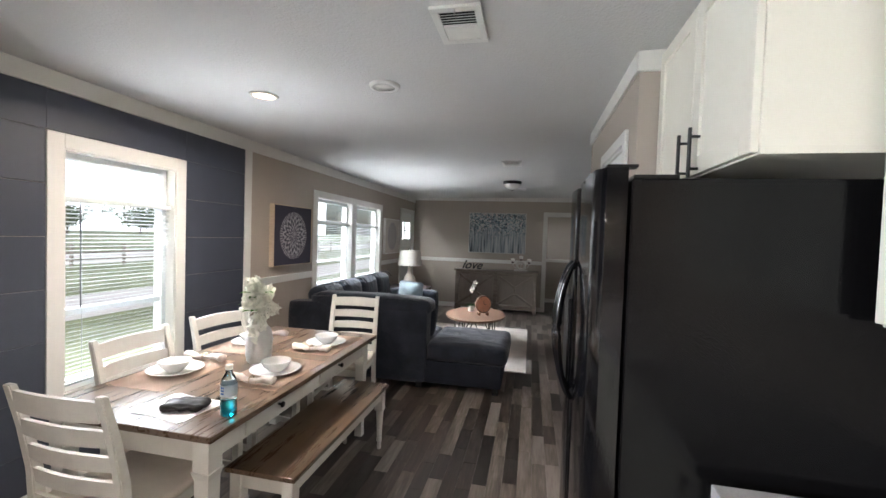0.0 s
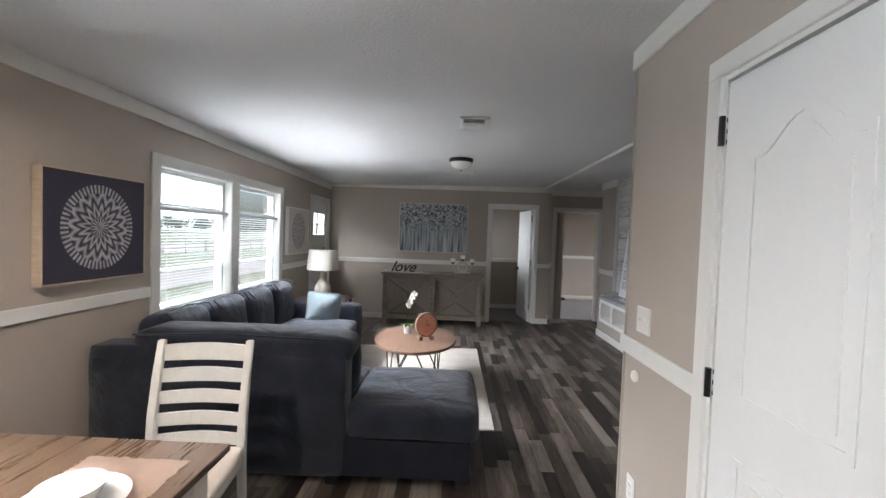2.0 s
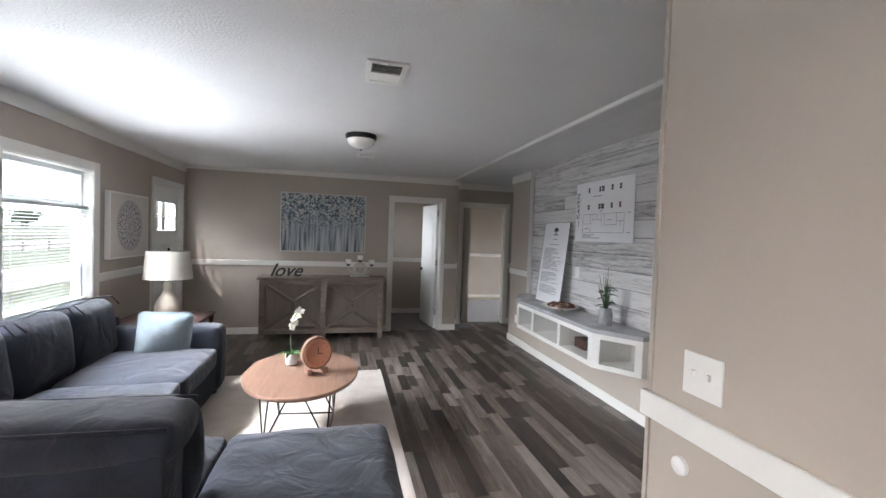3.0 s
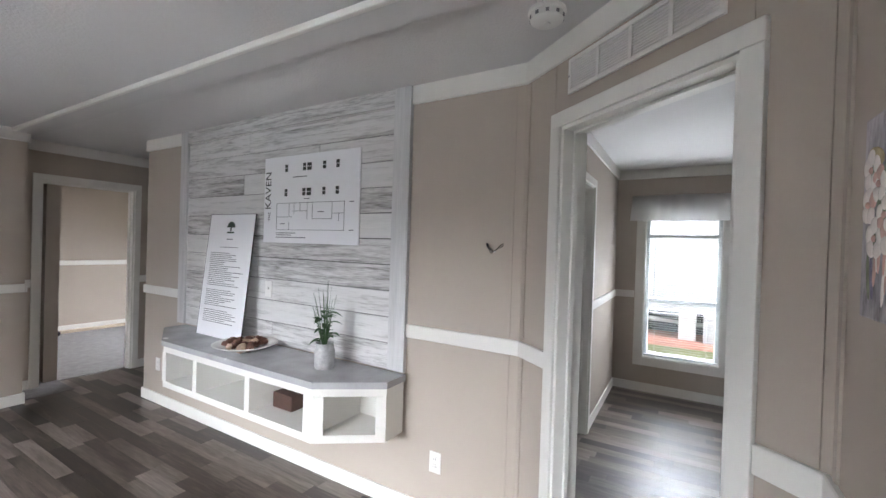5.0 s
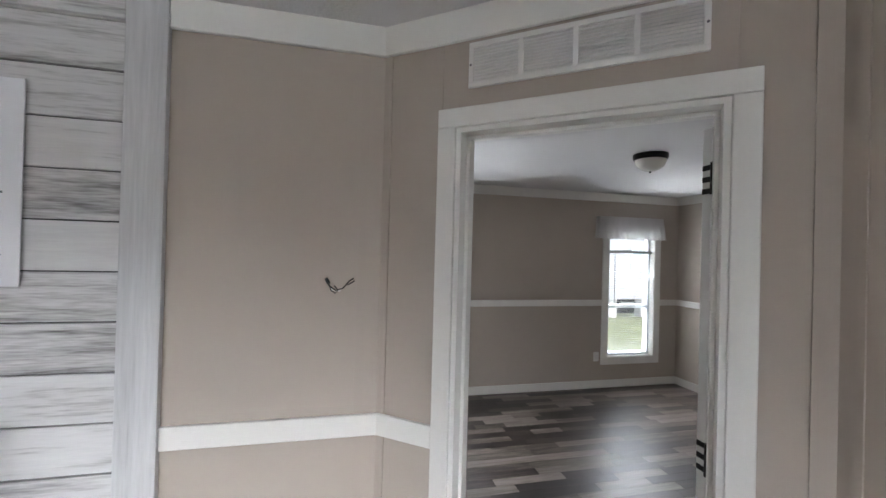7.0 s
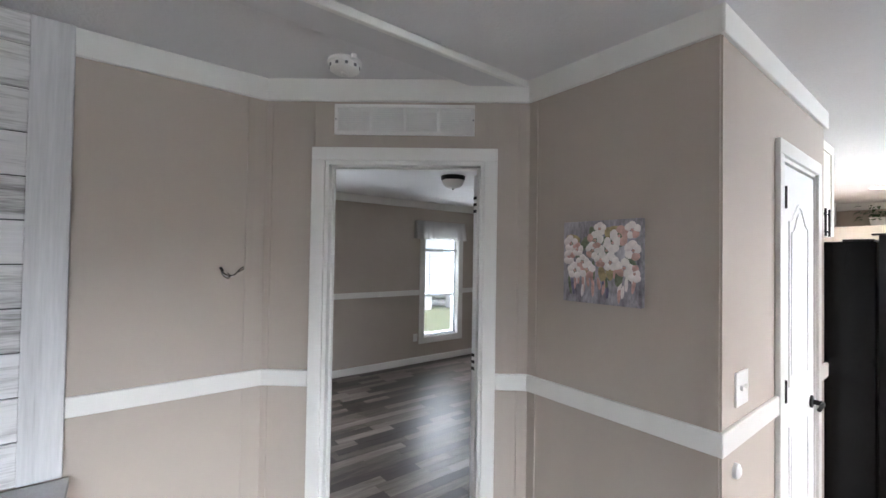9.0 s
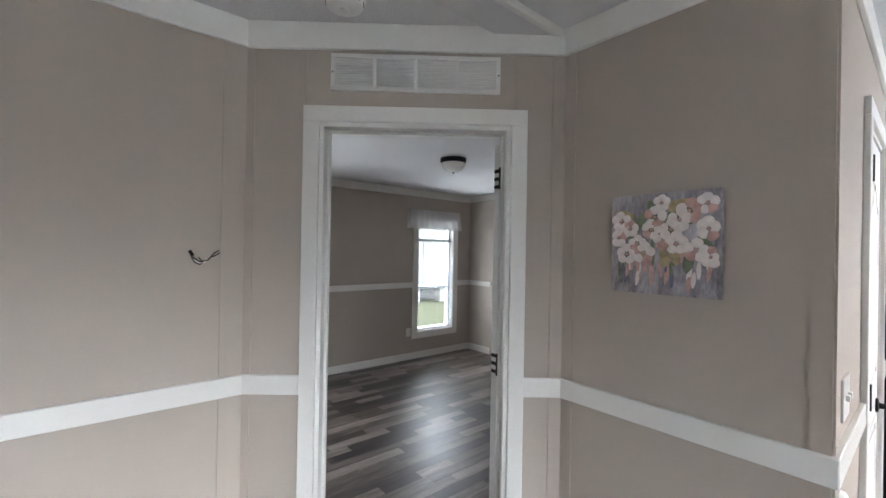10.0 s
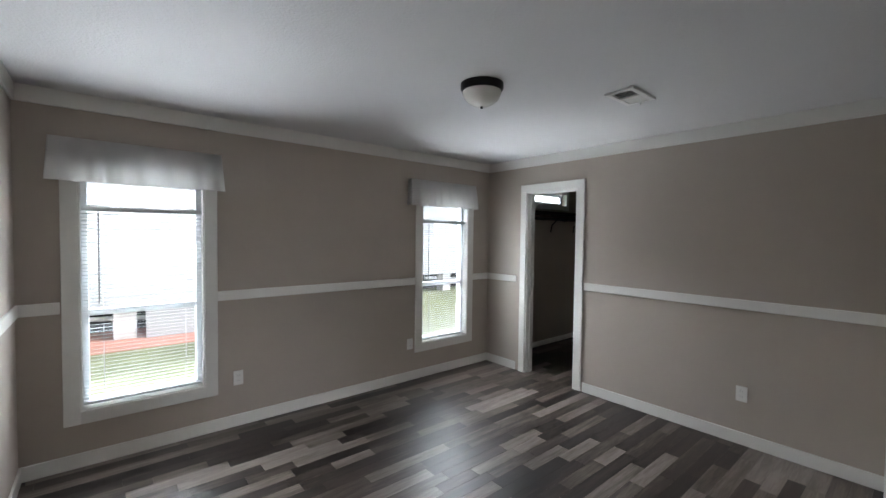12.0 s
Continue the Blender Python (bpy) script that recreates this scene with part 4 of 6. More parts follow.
neighbour_house(15.5, 26, -12.5, -3.2, "pale-sided raised neighbouring house farther along the lawn")
setting("dirt", boxes((12.6, 26, -0.5, 9.5, -0.7495, -0.742)), CLAY, "red bare dirt by the raised house")

BARK = mat("bark", (0.10, 0.075, 0.055), 0.9, 0.3, 12, 0.6, 40)
CROWN = mat("tree_leaves", (0.09, 0.12, 0.055), 0.8, 0.5, 0.8, 0.0)


def tree(x, y, h, r, seed):
    rng = random.Random(seed)
    ob = thing("tree", "broad green leafy tree beyond the lawn", "tree", (x, y, -0.75), group="trees beyond the lawn")
    part("trunk", tube([(0, 0, 0), (0.1, 0, h * 0.3), (0, 0.1, h * 0.55), (0.05, 0, h * 0.8)], 0.2, 8, radii=[0.05 * r, 0.04 * r, 0.03 * r, 0.01 * r]), BARK, ob)
    for k in range(6):
        a = k * 1.05 + rng.random()
        part("limb", tube([(0, 0, h * (0.3 + 0.05 * k)), (0.35 * r * math.cos(a), 0.35 * r * math.sin(a), h * (0.45 + 0.05 * k)), (0.7 * r * math.cos(a), 0.7 * r * math.sin(a), h * (0.6 + 0.05 * k))], 0.1, 6, radii=[0.02 * r, 0.014 * r, 0.005 * r]), BARK, ob)
    bm = bmesh.new()
    clumps = [(rng.gauss(0, 0.42) * r, rng.gauss(0, 0.42) * r, h * rng.uniform(0.4, 0.95), rng.uniform(0.16, 0.32) * r) for _ in range(26)]
    for i in range(2600):
        cx, cy, cz, cr = clumps[rng.randrange(len(clumps))]
        d = Vector((rng.gauss(0, 1), rng.gauss(0, 1), rng.gauss(0, 0.8))).normalized() * cr * rng.uniform(0.6, 1.05)
        p = Vector((cx, cy, cz)) + d
        s = 0.045 * r * rng.uniform(0.6, 1.3)
        u = Vector((rng.gauss(0, 1), rng.gauss(0, 1), rng.gauss(0, 1))).normalized()
        w = u.cross(Vector((rng.gauss(0, 1), rng.gauss(0, 1), rng.gauss(0, 1)))).normalized()
        bm.faces.new([bm.verts.new(p + q) for q in (u * s, w * s * 0.6, -u * s, -w * s * 0.6)])
    part("crown", bm, CROWN, ob, "uneven leafy crown", kind="stuff")
    return ob


_tr = [tree(-85, 40, 6.0, 5.0, 1), tree(-90, 8, 5.0, 4.6, 2)]
_r = random.Random(6)
for _k in range(26):
    _src = _tr[_k % 2]
    _y = -40 + 9.0 * _k + _r.uniform(-3, 3)
    _o = copy_thing(_src, pose(-92 - _r.uniform(0, 22), _y, -0.75, 0, 0, _r.uniform(0, 360)))
    _o.scale = [_r.uniform(0.8, 1.25)] * 3
# post-and-rail fence along the road
fe_ = thing("fence", "long weathered post and rail fence beyond the lawn", "fence", (-22, 0, -0.75))
_pm = None
for _k in range(45):
    if _pm is None:
        _o = part("post", boxes((-0.06, 0.06, -0.06, 0.06, 0, 1.25)), GREYW, fe_)
        _pm = _o.data
    else:
        _o = new("post", _pm)
        _o.parent = fe_
    _o.location = (0, -30 + 2.8 * _k, 0)
for _z in (0.45, 0.8, 1.12):
    part("rail", boxes((-0.03, 0.03, -30, 94, _z - 0.05, _z + 0.05)), GREYW, fe_)

# glowing upright sheets stand in for the hazy bright sky low over the horizon
HAZE = emitter("sky_backdrop_glow", (0.93, 0.97, 1.0), 2.0)
HAZE.node_tree.nodes["Principled BSDF"].inputs["Base Color"].default_value = (0.8, 0.8, 0.8, 1)
for _x in (-170, 150):
    setting("backdrop", boxes((_x, _x + 0.5, -320, 320, -0.7, 130)), HAZE, "glowing backdrop sheet for the pale hazy sky beyond the trees")

# ---- kitchen ----
def shaker_door(parent, x, y0, y1, z0, z1, handle_y=None, hz=None, mat_=None):
    """A recessed-panel cabinet door whose face looks west at x."""
    d = part("cabinet_door", boxes((x - 0.011, x, y0 + 0.055, y1 - 0.055, z0 + 0.055, z1 - 0.055)), mat_ or CREAM, parent)
    for name, b in (("stile", (x - 0.02, x, y0, y0 + 0.06, z0, z1)), ("stile", (x - 0.02, x, y1 - 0.06, y1, z0, z1)),
                    ("rail", (x - 0.02, x, y0 + 0.0601, y1 - 0.0601, z0, z0 + 0.06)), ("rail", (x - 0.02, x, y0 + 0.0601, y1 - 0.0601, z1 - 0.06, z1))):
        part(name, boxes(b, bevel=0.0015, seg=1), mat_ or CREAM, d)
    if handle_y is not None:
        bm = tube([(x - 0.05, handle_y, hz - 0.085), (x - 0.05, handle_y, hz + 0.085)], 0.0065, 10)
        h = part("handle", bm, BLACK, d, "black bar handle", smooth="auto")
        for s in (-0.055, 0.055):
            part("post", tube([(x - 0.018, handle_y, hz + s), (x - 0.05, handle_y, hz + s)], 0.005, 8), BLACK, d)
    return d


c = thing("wall_cabinet", "cream two-door cabinet with black bar handles above the fridge", "kitchen cabinet")
part("body", boxes((1.692, 2.246, 2.195, 3.046, 1.785, 2.437), bevel=0.001, seg=1), CREAM, c)
shaker_door(c, 1.691, 2.625, 3.04, 1.79, 2.40, 2.655, 1.86)
shaker_door(c, 1.691, 2.200, 2.617, 1.79, 2.40, 2.545, 1.86)
c = thing("wall_cabinet", "cream wall cabinet over the counter beside the fridge", "kitchen cabinet")
part("body", boxes((1.96, 2.246, 0.9, 2.166, 1.36, 2.437), bevel=0.001, seg=1), CREAM, c)
for k in range(3):
    shaker_door(c, 1.959, 0.905 + 0.42 * k, 1.32 + 0.42 * k, 1.37, 2.36, 0.97 + 0.42 * k, 1.5)
c = thing("base_cabinet", "cream base cabinet under a pale countertop", "kitchen cabinet")
part("body", boxes((1.66, 2.246, -1.2, 2.166, 0.10, 0.875)), CREAM, c)
part("plinth", boxes((1.72, 2.246, -1.2, 2.166, 0.0, 0.10)), DARK, c)
for k in range(6):
    shaker_door(c, 1.659, -1.15 + 0.55 * k, -0.62 + 0.55 * k, 0.12, 0.86, -0.68 + 0.55 * k, 0.75)
solo("countertop", boxes((1.61, 2.246, -1.2, 2.17, 0.876, 0.915), bevel=0.005), MARBLE, "pale grey marble-look kitchen countertop", "countertop")
c = thing("wall_cabinet", "cream wall cabinet run with fern on top", "kitchen cabinet")
part("body", boxes((0.4, 2.24, YS + 0.002, YS + 0.31, 1.36, 2.10)), CREAM, c)
for k in range(4):
    x0 = 0.41 + 0.457 * k
    part("cabinet_door", boxes((x0, x0 + 0.45, YS + 0.311, YS + 0.33, 1.37, 2.09), bevel=0.003), CREAM, c)
c = thing("base_cabinet", "cream base cabinet run with countertop", "kitchen cabinet")
part("body", boxes((0.4, 2.24, YS + 0.002, YS + 0.6, 0.1, 0.875)), CREAM, c)
solo("countertop", boxes((0.38, 2.245, YS + 0.001, YS + 0.63, 0.876, 0.915), bevel=0.005), MARBLE, "pale grey marble-look kitchen countertop", "countertop")


def fridge():
    ob = thing("refrigerator", "gloss black side-by-side refrigerator with curved bar handles", "refrigerator")
    y0, y1, ys = 2.215, 3.025, 2.685
    part("body", boxes((1.392, 2.16, y0 + 0.004, y1 - 0.004, 0.03, 1.725), bevel=0.006), SIDEB, ob, "fine-textured black side panel")
    part("grille", boxes((1.34, 1.39, y0 + 0.02, y1 - 0.02, 0.02, 0.10), bevel=0.004), BLACK, ob)
    for a, b in ((y0, ys - 0.003), (ys + 0.003, y1)):
        bm = bmesh.new()
        n = 10
        outline = [(1.382, a), (1.382, b)]
        for i in range(n + 1):
            u = i / n
            e = min(u, 1 - u)
            bulge = 0.012 * (1 - (2 * u - 1) ** 2) - (0.02 * (1 - e / 0.06) ** 2 if e < 0.06 else 0)
            outline.append((1.305 - bulge, b + (a - b) * u))
        d = part("fridge_door", prism(outline, 0.11, 1.755), FRIDGE, ob, "gloss black door", smooth="auto")
        hy = ys - 0.055 if a < ys - 0.1 else ys + 0.055
        pts, rad = [], []
        for i in range(25):
            t = i / 24
            s = math.sin(math.pi * t)
            pts.append((1.296 - 0.062 * s ** 0.6, hy, 0.93 + 0.53 * t))
            rad.append(0.010 + 0.006 * s)
        part("handle", tube(pts, 0.015, 12, radii=rad), FRIDGE, d, "curved gloss black handle", smooth=True)
        part("hinge_cover", boxes((1.325, 1.41, (a + 0.008) if a < ys - 0.1 else b - 0.05, (a + 0.05) if a < ys - 0.1 else b - 0.008, 1.7555, 1.765), bevel=0.003), BLACK, ob)
    part("top_cap", boxes((1.40, 1.52, y0 + 0.02, y1 - 0.02, 1.7255, 1.738), bevel=0.004), BLACK, ob)
    part("dispenser", boxes((1.285, 1.2955, 2.77, 2.95, 0.95, 1.30), bevel=0.004), BLACK, ob, "black ice and water dispenser panel")
    for y in (y0 + 0.08, y1 - 0.08):
        for x in (1.45, 2.1):
            part("foot", lathe([(0, 0), (0.02, 0), (0.02, 0.032), (0, 0.032)], 12), BLACK, ob, m=pose(x, y, 0))


fridge()


# ---- leafy things ----
def leaf_mesh(bm, at, direction, length, width, droop=0.3, up=(0, 0, 1)):
    d = Vector(direction).normalized()
    side = d.cross(Vector(up))
    side = side.normalized() if side.length > 1e-3 else Vector((1, 0, 0))
    at = Vector(at)
    rows = []
    for i in range(5):
        t = i / 4
        c = at + d * length * t - Vector((0, 0, 1)) * droop * length * t * t
        w = width * math.sin(math.pi * (0.12 + 0.88 * t) ** 0.8) * 0.5 if i < 4 else 0
        rows.append((bm.verts.new(c - side * w + Vector((0, 0, w * 0.3))), bm.verts.new(c), bm.verts.new(c + side * w + Vector((0, 0, w * 0.3)))))
    for a, b in zip(rows, rows[1:]):
        bm.faces.new((a[0], a[1], b[1], b[0]))
        bm.faces.new((a[1], a[2], b[2], b[1]))


def flower_mesh(bm, at, size, rng, petals=5):
    at = Vector(at)
    ax = Vector((rng.uniform(-1, 1), rng.uniform(-1, 1), rng.uniform(-0.4, 0.8))).normalized()
    q = ax.to_track_quat("Z", "Y")
    for k in range(petals):
        a = 2 * math.pi * k / petals + rng.random() * 0.4
        d = q @ Vector((math.cos(a), math.sin(a), 0.35))
        s = (q @ Vector((-math.sin(a), math.cos(a), 0))) * size * 0.42
        c0, c1, c2 = at, at + d * size * 0.55, at + d * size
        v = [bm.verts.new(p) for p in (c0, c1 - s, c2 - s * 0.4, c2 + s * 0.4, c1 + s)]
        bm.faces.new(v)


def blossom_stem(parent, rng, base, tip, n, size):
    b, t = Vector(base), Vector(tip)
    pts = [b.lerp(t, u) + Vector((0, 0, 0.05 * math.sin(u * math.pi))) for u in [i / 8 for i in range(9)]]
    part("stem", tube(pts, 0.0022, 5), LEAF, parent, "green stem")
    bm = bmesh.new()
    for i in range(n):
        u = 0.35 + 0.65 * i / n
        p = b.lerp(t, u) + Vector((rng.gauss(0, 0.014), rng.gauss(0, 0.014), 0.05 * math.sin(u * math.pi) + rng.gauss(0, 0.014)))
        flower_mesh(bm, p, size * rng.uniform(0.8, 1.2), rng)
    part("blossoms", bm, PETAL, parent, "cluster of small white blossoms", kind="stuff")


# ---- dining set ----
TX0, TX1, TY0, TY1, TZ = -0.93, -0.025, 2.28, 3.975, 0.76


def dining_table():
    ob = thing("dining_table", "rectangular dining table, brown wood top on antique white base", "dining table")
    part("tabletop", boxes((TX0, TX1, TY0, TY1, TZ - 0.028, TZ), bevel=0.005), TOPW, ob, "brown stained wood top")
    a, b, c, d = TX0 + 0.05, TX1 - 0.05, TY0 + 0.05, TY1 - 0.05
    part("apron", boxes((a + 0.03, b - 0.03, c + 0.01, c + 0.03, 0.62, TZ - 0.029), bevel=0.002), CHAIRW, ob)
    part("apron", boxes((a + 0.03, b - 0.03, d - 0.03, d - 0.01, 0.62, TZ - 0.029), bevel=0.002), CHAIRW, ob)
    part("apron", boxes((a + 0.01, a + 0.03, c + 0.03, d - 0.03, 0.62, TZ - 0.029), bevel=0.002), CHAIRW, ob)
    part("apron", boxes((b - 0.03, b - 0.01, c + 0.03, d - 0.03, 0.62, TZ - 0.029), bevel=0.002), CHAIRW, ob)
    for y0, y1 in ((2.55, 3.02), (3.20, 3.67)):
        dr = part("drawer", boxes((b - 0.012, b - 0.0005, y0, y1, 0.633, TZ - 0.036), bevel=0.004), CHAIRW, ob)
        part("knob", lathe([(0, 0), (0.007, 0), (0.006, 0.012), (0.016, 0.02), (0.013, 0.028), (0, 0.030)], 18), BLACK, dr, "black round knob", smooth=True, m=pose(b, (y0 + y1) / 2, 0.683, 0, 90))
    for x in (a, b - 0.075):
        for y in (c, d - 0.075):
            bm = boxes((x, x + 0.075, y, y + 0.075, 0.58, TZ - 0.029), bevel=0.003)
            for (z0, w0, z1, w1) in ((0.55, 0.068, 0.58, 0.084), (0.06, 0.050, 0.55, 0.066), (0.0, 0.056, 0.06, 0.05)):
                cx, cy = x + 0.0375, y + 0.0375
                lo = [bm.verts.new((cx + sx * w0 / 2, cy + sy * w0 / 2, z0)) for sx, sy in ((-1, -1), (1, -1), (1, 1), (-1, 1))]
                hi = [bm.verts.new((cx + sx * w1 / 2, cy + sy * w1 / 2, z1)) for sx, sy in ((-1, -1), (1, -1), (1, 1), (-1, 1))]
                bm.faces.new(lo[::-1]), bm.faces.new(hi)
                for i in range(4):
                    bm.faces.new((lo[i], lo[(i + 1) % 4], hi[(i + 1) % 4], hi[i]))
            part("leg", bm, CHAIRW, ob)


dining_table()


def dining_bench():
    ob = thing("dining_bench", "long dining bench, brown wood seat on antique white base", "bench")
    x0, x1, y0, y1 = -0.205, 0.15, 2.57, 3.785
    part("seat", boxes((x0, x1, y0, y1, 0.437, 0.46), bevel=0.005), TOPW, ob, "brown stained wood seat")
    part("apron", boxes((x0 + 0.03, x0 + 0.05, y0 + 0.07, y1 - 0.07, 0.36, 0.436), (x1 - 0.05, x1 - 0.03, y0 + 0.07, y1 - 0.07, 0.36, 0.436),
                        (x0 + 0.06, x1 - 0.06, y0 + 0.03, y0 + 0.05, 0.36, 0.436), (x0 + 0.06, x1 - 0.06, y1 - 0.05, y1 - 0.03, 0.36, 0.436), bevel=0.002), CHAIRW, ob)
    for x in (x0 + 0.045, x1 - 0.045):
        for y in (y0 + 0.045, y1 - 0.045):
            part("leg", boxes((x - 0.028, x + 0.028, y - 0.028, y + 0.028, 0.30, 0.436), (x - 0.031, x + 0.031, y - 0.031, y + 0.031, 0.285, 0.299), bevel=0.003), CHAIRW, ob)
            part("turned_foot", lathe([(0, 0), (0.013, 0), (0.016, 0.02), (0.012, 0.045), (0.020, 0.06), (0.017, 0.09), (0.026, 0.284), (0, 0.284)], 20, (x, y, 0)), CHAIRW, ob, smooth="auto")


dining_bench()


def dining_chair():
    """Faces +y; its origin is on the floor under the seat's middle."""
    ob = thing("dining_chair", "antique white ladder-back dining chair with upholstered seat, tucked at the table", "chair", group="chairs round the dining table")
    part("seat", cushion(-0.225, 0.225, -0.20, 0.24, 0.435, 0.49, 0.012, 0.02, 8), SEATC, ob, "pale upholstered seat pad", smooth=True)
    part("seat_frame", boxes((-0.215, 0.215, -0.20, 0.225, 0.385, 0.437), bevel=0.004), CHAIRW, ob)
    for s in (-1, 1):
        x = s * 0.205
        bm = bmesh.new()
        prev = None
        for z, y, w, d in ((0, -0.27, 0.030, 0.030), (0.2, -0.235, 0.033, 0.036), (0.42, -0.215, 0.036, 0.044), (0.62, -0.228, 0.036, 0.040), (0.80, -0.262, 0.035, 0.034), (0.965, -0.305, 0.034, 0.026)):
            ring = [bm.verts.new((x + a * w / 2, y + b * d / 2, z)) for a, b in ((-1, -1), (1, -1), (1, 1), (-1, 1))]
            if prev:
                for i in range(4):
                    bm.faces.new((prev[i], prev[(i + 1) % 4], ring[(i + 1) % 4], ring[i]))
            else:
                bm.faces.new(ring[::-1])
            prev = ring
        bm.faces.new(prev)
        bmesh.ops.bevel(bm, geom=bm.edges[:], offset=0.004, segments=2, affect="EDGES")
        part("back_post", bm, CHAIRW, ob)
        part("leg", boxes((x - 0.02, x + 0.02, 0.185, 0.225, 0, 0.386), bevel=0.004), CHAIRW, ob)
        part("stretcher", boxes((x - 0.009, x + 0.009, -0.235, 0.19, 0.17, 0.205), bevel=0.003), CHAIRW, ob)
    part("stretcher", boxes((-0.19, 0.19, -0.01, 0.012, 0.175, 0.2), bevel=0.003), CHAIRW, ob)
    for z, h in ((0.905, 0.075), (0.80, 0.06), (0.70, 0.055), (0.60, 0.055), (0.505, 0.05)):
        bm = bmesh.new()
        n = 8
        rows = []
        for i in range(n + 1):
            u = i / n
            x = -0.19 + 0.38 * u
            yb = -0.225 - 0.08 * max(0, (z - 0.55) / 0.4) ** 1.3 - 0.022 * math.sin(math.pi * u)
            crown_ = 0.006 * math.sin(math.pi * u)
            rows.append([bm.verts.new((x, yb + dy, z + dz)) for dy, dz in ((-0.008, -h / 2), (0.008, -h / 2), (0.002, h / 2 + crown_), (-0.014, h / 2 + crown_))])
        for a, b in zip(rows, rows[1:]):
            for i in range(4):
                bm.faces.new((a[i], b[i], b[(i + 1) % 4], a[(i + 1) % 4]))
        bm.faces.new(rows[0]), bm.faces.new(rows[-1][::-1])
        bmesh.ops.recalc_face_normals(bm, faces=bm.faces[:])
        part("back_slat", bm, CHAIRW, ob)
    return ob


ch = dining_chair()
copy_thing(ch, pose(-0.42, 4.24, 0, 0, 0, 187))
copy_thing(ch, pose(-0.685, 2.80, 0, 0, 0, -90))
copy_thing(ch, pose(-0.70, 3.41, 0, 0, 0, -97))
ch.matrix_basis = pose(-0.48, 2.38, 0)


# place settings
def place_setting(x, y, turn, seed):
    """Mat with frayed hem, plate, bowl, rolled napkin; x, y is the plate's middle, the mat's long side along y."""
    rng = random.Random(seed)
    base = pose(x, y, TZ, 0, 0, turn)
    bm = bmesh.new()
    nx, ny = 14, 20
    grid = [[bm.verts.new((-0.165 + 0.33 * i / nx + (rng.gauss(0, 0.003) if i in (0, nx) else 0), -0.25 + 0.50 * j / ny + (rng.gauss(0, 0.003) if j in (0, ny) else 0),
                           0.003 + 0.0012 * rng.random())) for j in range(ny + 1)] for i in range(nx + 1)]
    for i in range(nx):
        for j in range(ny):
            bm.faces.new((grid[i][j], grid[i + 1][j], grid[i + 1][j + 1], grid[i][j + 1]))
    bmesh.ops.solidify(bm, geom=bm.faces[:], thickness=0.002)
    mt = thing("placemat", "blush woven placemat with frayed hem on the dining table", "placemat", group="placemats on the dining table")
    mt.matrix_basis = base
    part("mat", bm, LINEN, mt)
    bm = bmesh.new()
    for i in range(170):
        s = rng.choice((-1, 1))
        yy = rng.uniform(-0.25, 0.25)
        if i % 3:
            bm_box(bm, s * 0.165 - 0.004, s * 0.165 + 0.004, yy, yy + 0.0016, 0.002, 0.0035)
        else:
            xx = rng.uniform(-0.165, 0.165)
            bm_box(bm, xx, xx + 0.0016, s * 0.25 - 0.004, s * 0.25 + 0.004, 0.002, 0.0035)
    part("fringe", bm, LINEN, mt, kind="stuff")
    pl = thing("dinner_plate", "white ceramic dinner plate on a blush placemat", "plate", group="dinner plates")
    pl.matrix_basis = base @ pose(0.0, 0.0, 0.0055)
    part("plate", lathe([(0, 0), (0.085, 0), (0.092, 0.004), (0.132, 0.017), (0.136, 0.020), (0.132, 0.021), (0.09, 0.009), (0.082, 0.005), (0, 0.005)], 56), CERAMIC, pl, smooth=True)
    bw = thing("bowl", "white ceramic bowl standing on a dinner plate", "bowl", group="bowls on the plates")
    bw.matrix_basis = base @ pose(0.0, 0.005, 0.0112)
    part("bowl", lathe([(0, 0), (0.038, 0), (0.04, 0.004), (0.066, 0.026), (0.078, 0.052), (0.08, 0.056), (0.076, 0.055), (0.064, 0.03), (0.036, 0.009), (0, 0.008)], 48), CERAMIC, bw, smooth=True)
    na = thing("napkin", "pale cotton napkin rolled through a wooden bead ring", "napkin", group="napkins")
    na.matrix_basis = base @ pose(0.005, -0.205, 0.03)
    pts, rad = [], []
    for i in range(19):
        t = i / 18
        pts.append((-0.125 + 0.24 * t, 0.012 * math.sin(t * 7 + seed), 0.003 * math.sin(t * 9)))
        rad.append(0.013 + 0.016 * abs(t - 0.5) ** 0.8 * 1.6 + 0.002 * math.sin(t * 31 + seed))
    bm = tube(pts, 0.02, 18, radii=rad)
    for v in bm.verts:
        v.co += noise.noise_vector(v.co * 38 + Vector((seed, 0, 0))) * 0.007
        v.co.z = max(v.co.z * 0.8, -0.0235)
    part("roll", bm, NAPKIN, na, smooth=True)
    part("ring", tube([(-0.003, 0.021 * math.cos(a), 0.019 * math.sin(a)) for a in [k * math.pi / 9 for k in range(19)]], 0.004, 7), PALEW, na, "napkin ring", smooth=True)


place_setting(-0.235, 2.99, 0, 1)
place_setting(-0.255, 3.60, 0, 2)
place_setting(-0.735, 2.83, 180, 3)
place_setting(-0.735, 3.46, 180, 4)

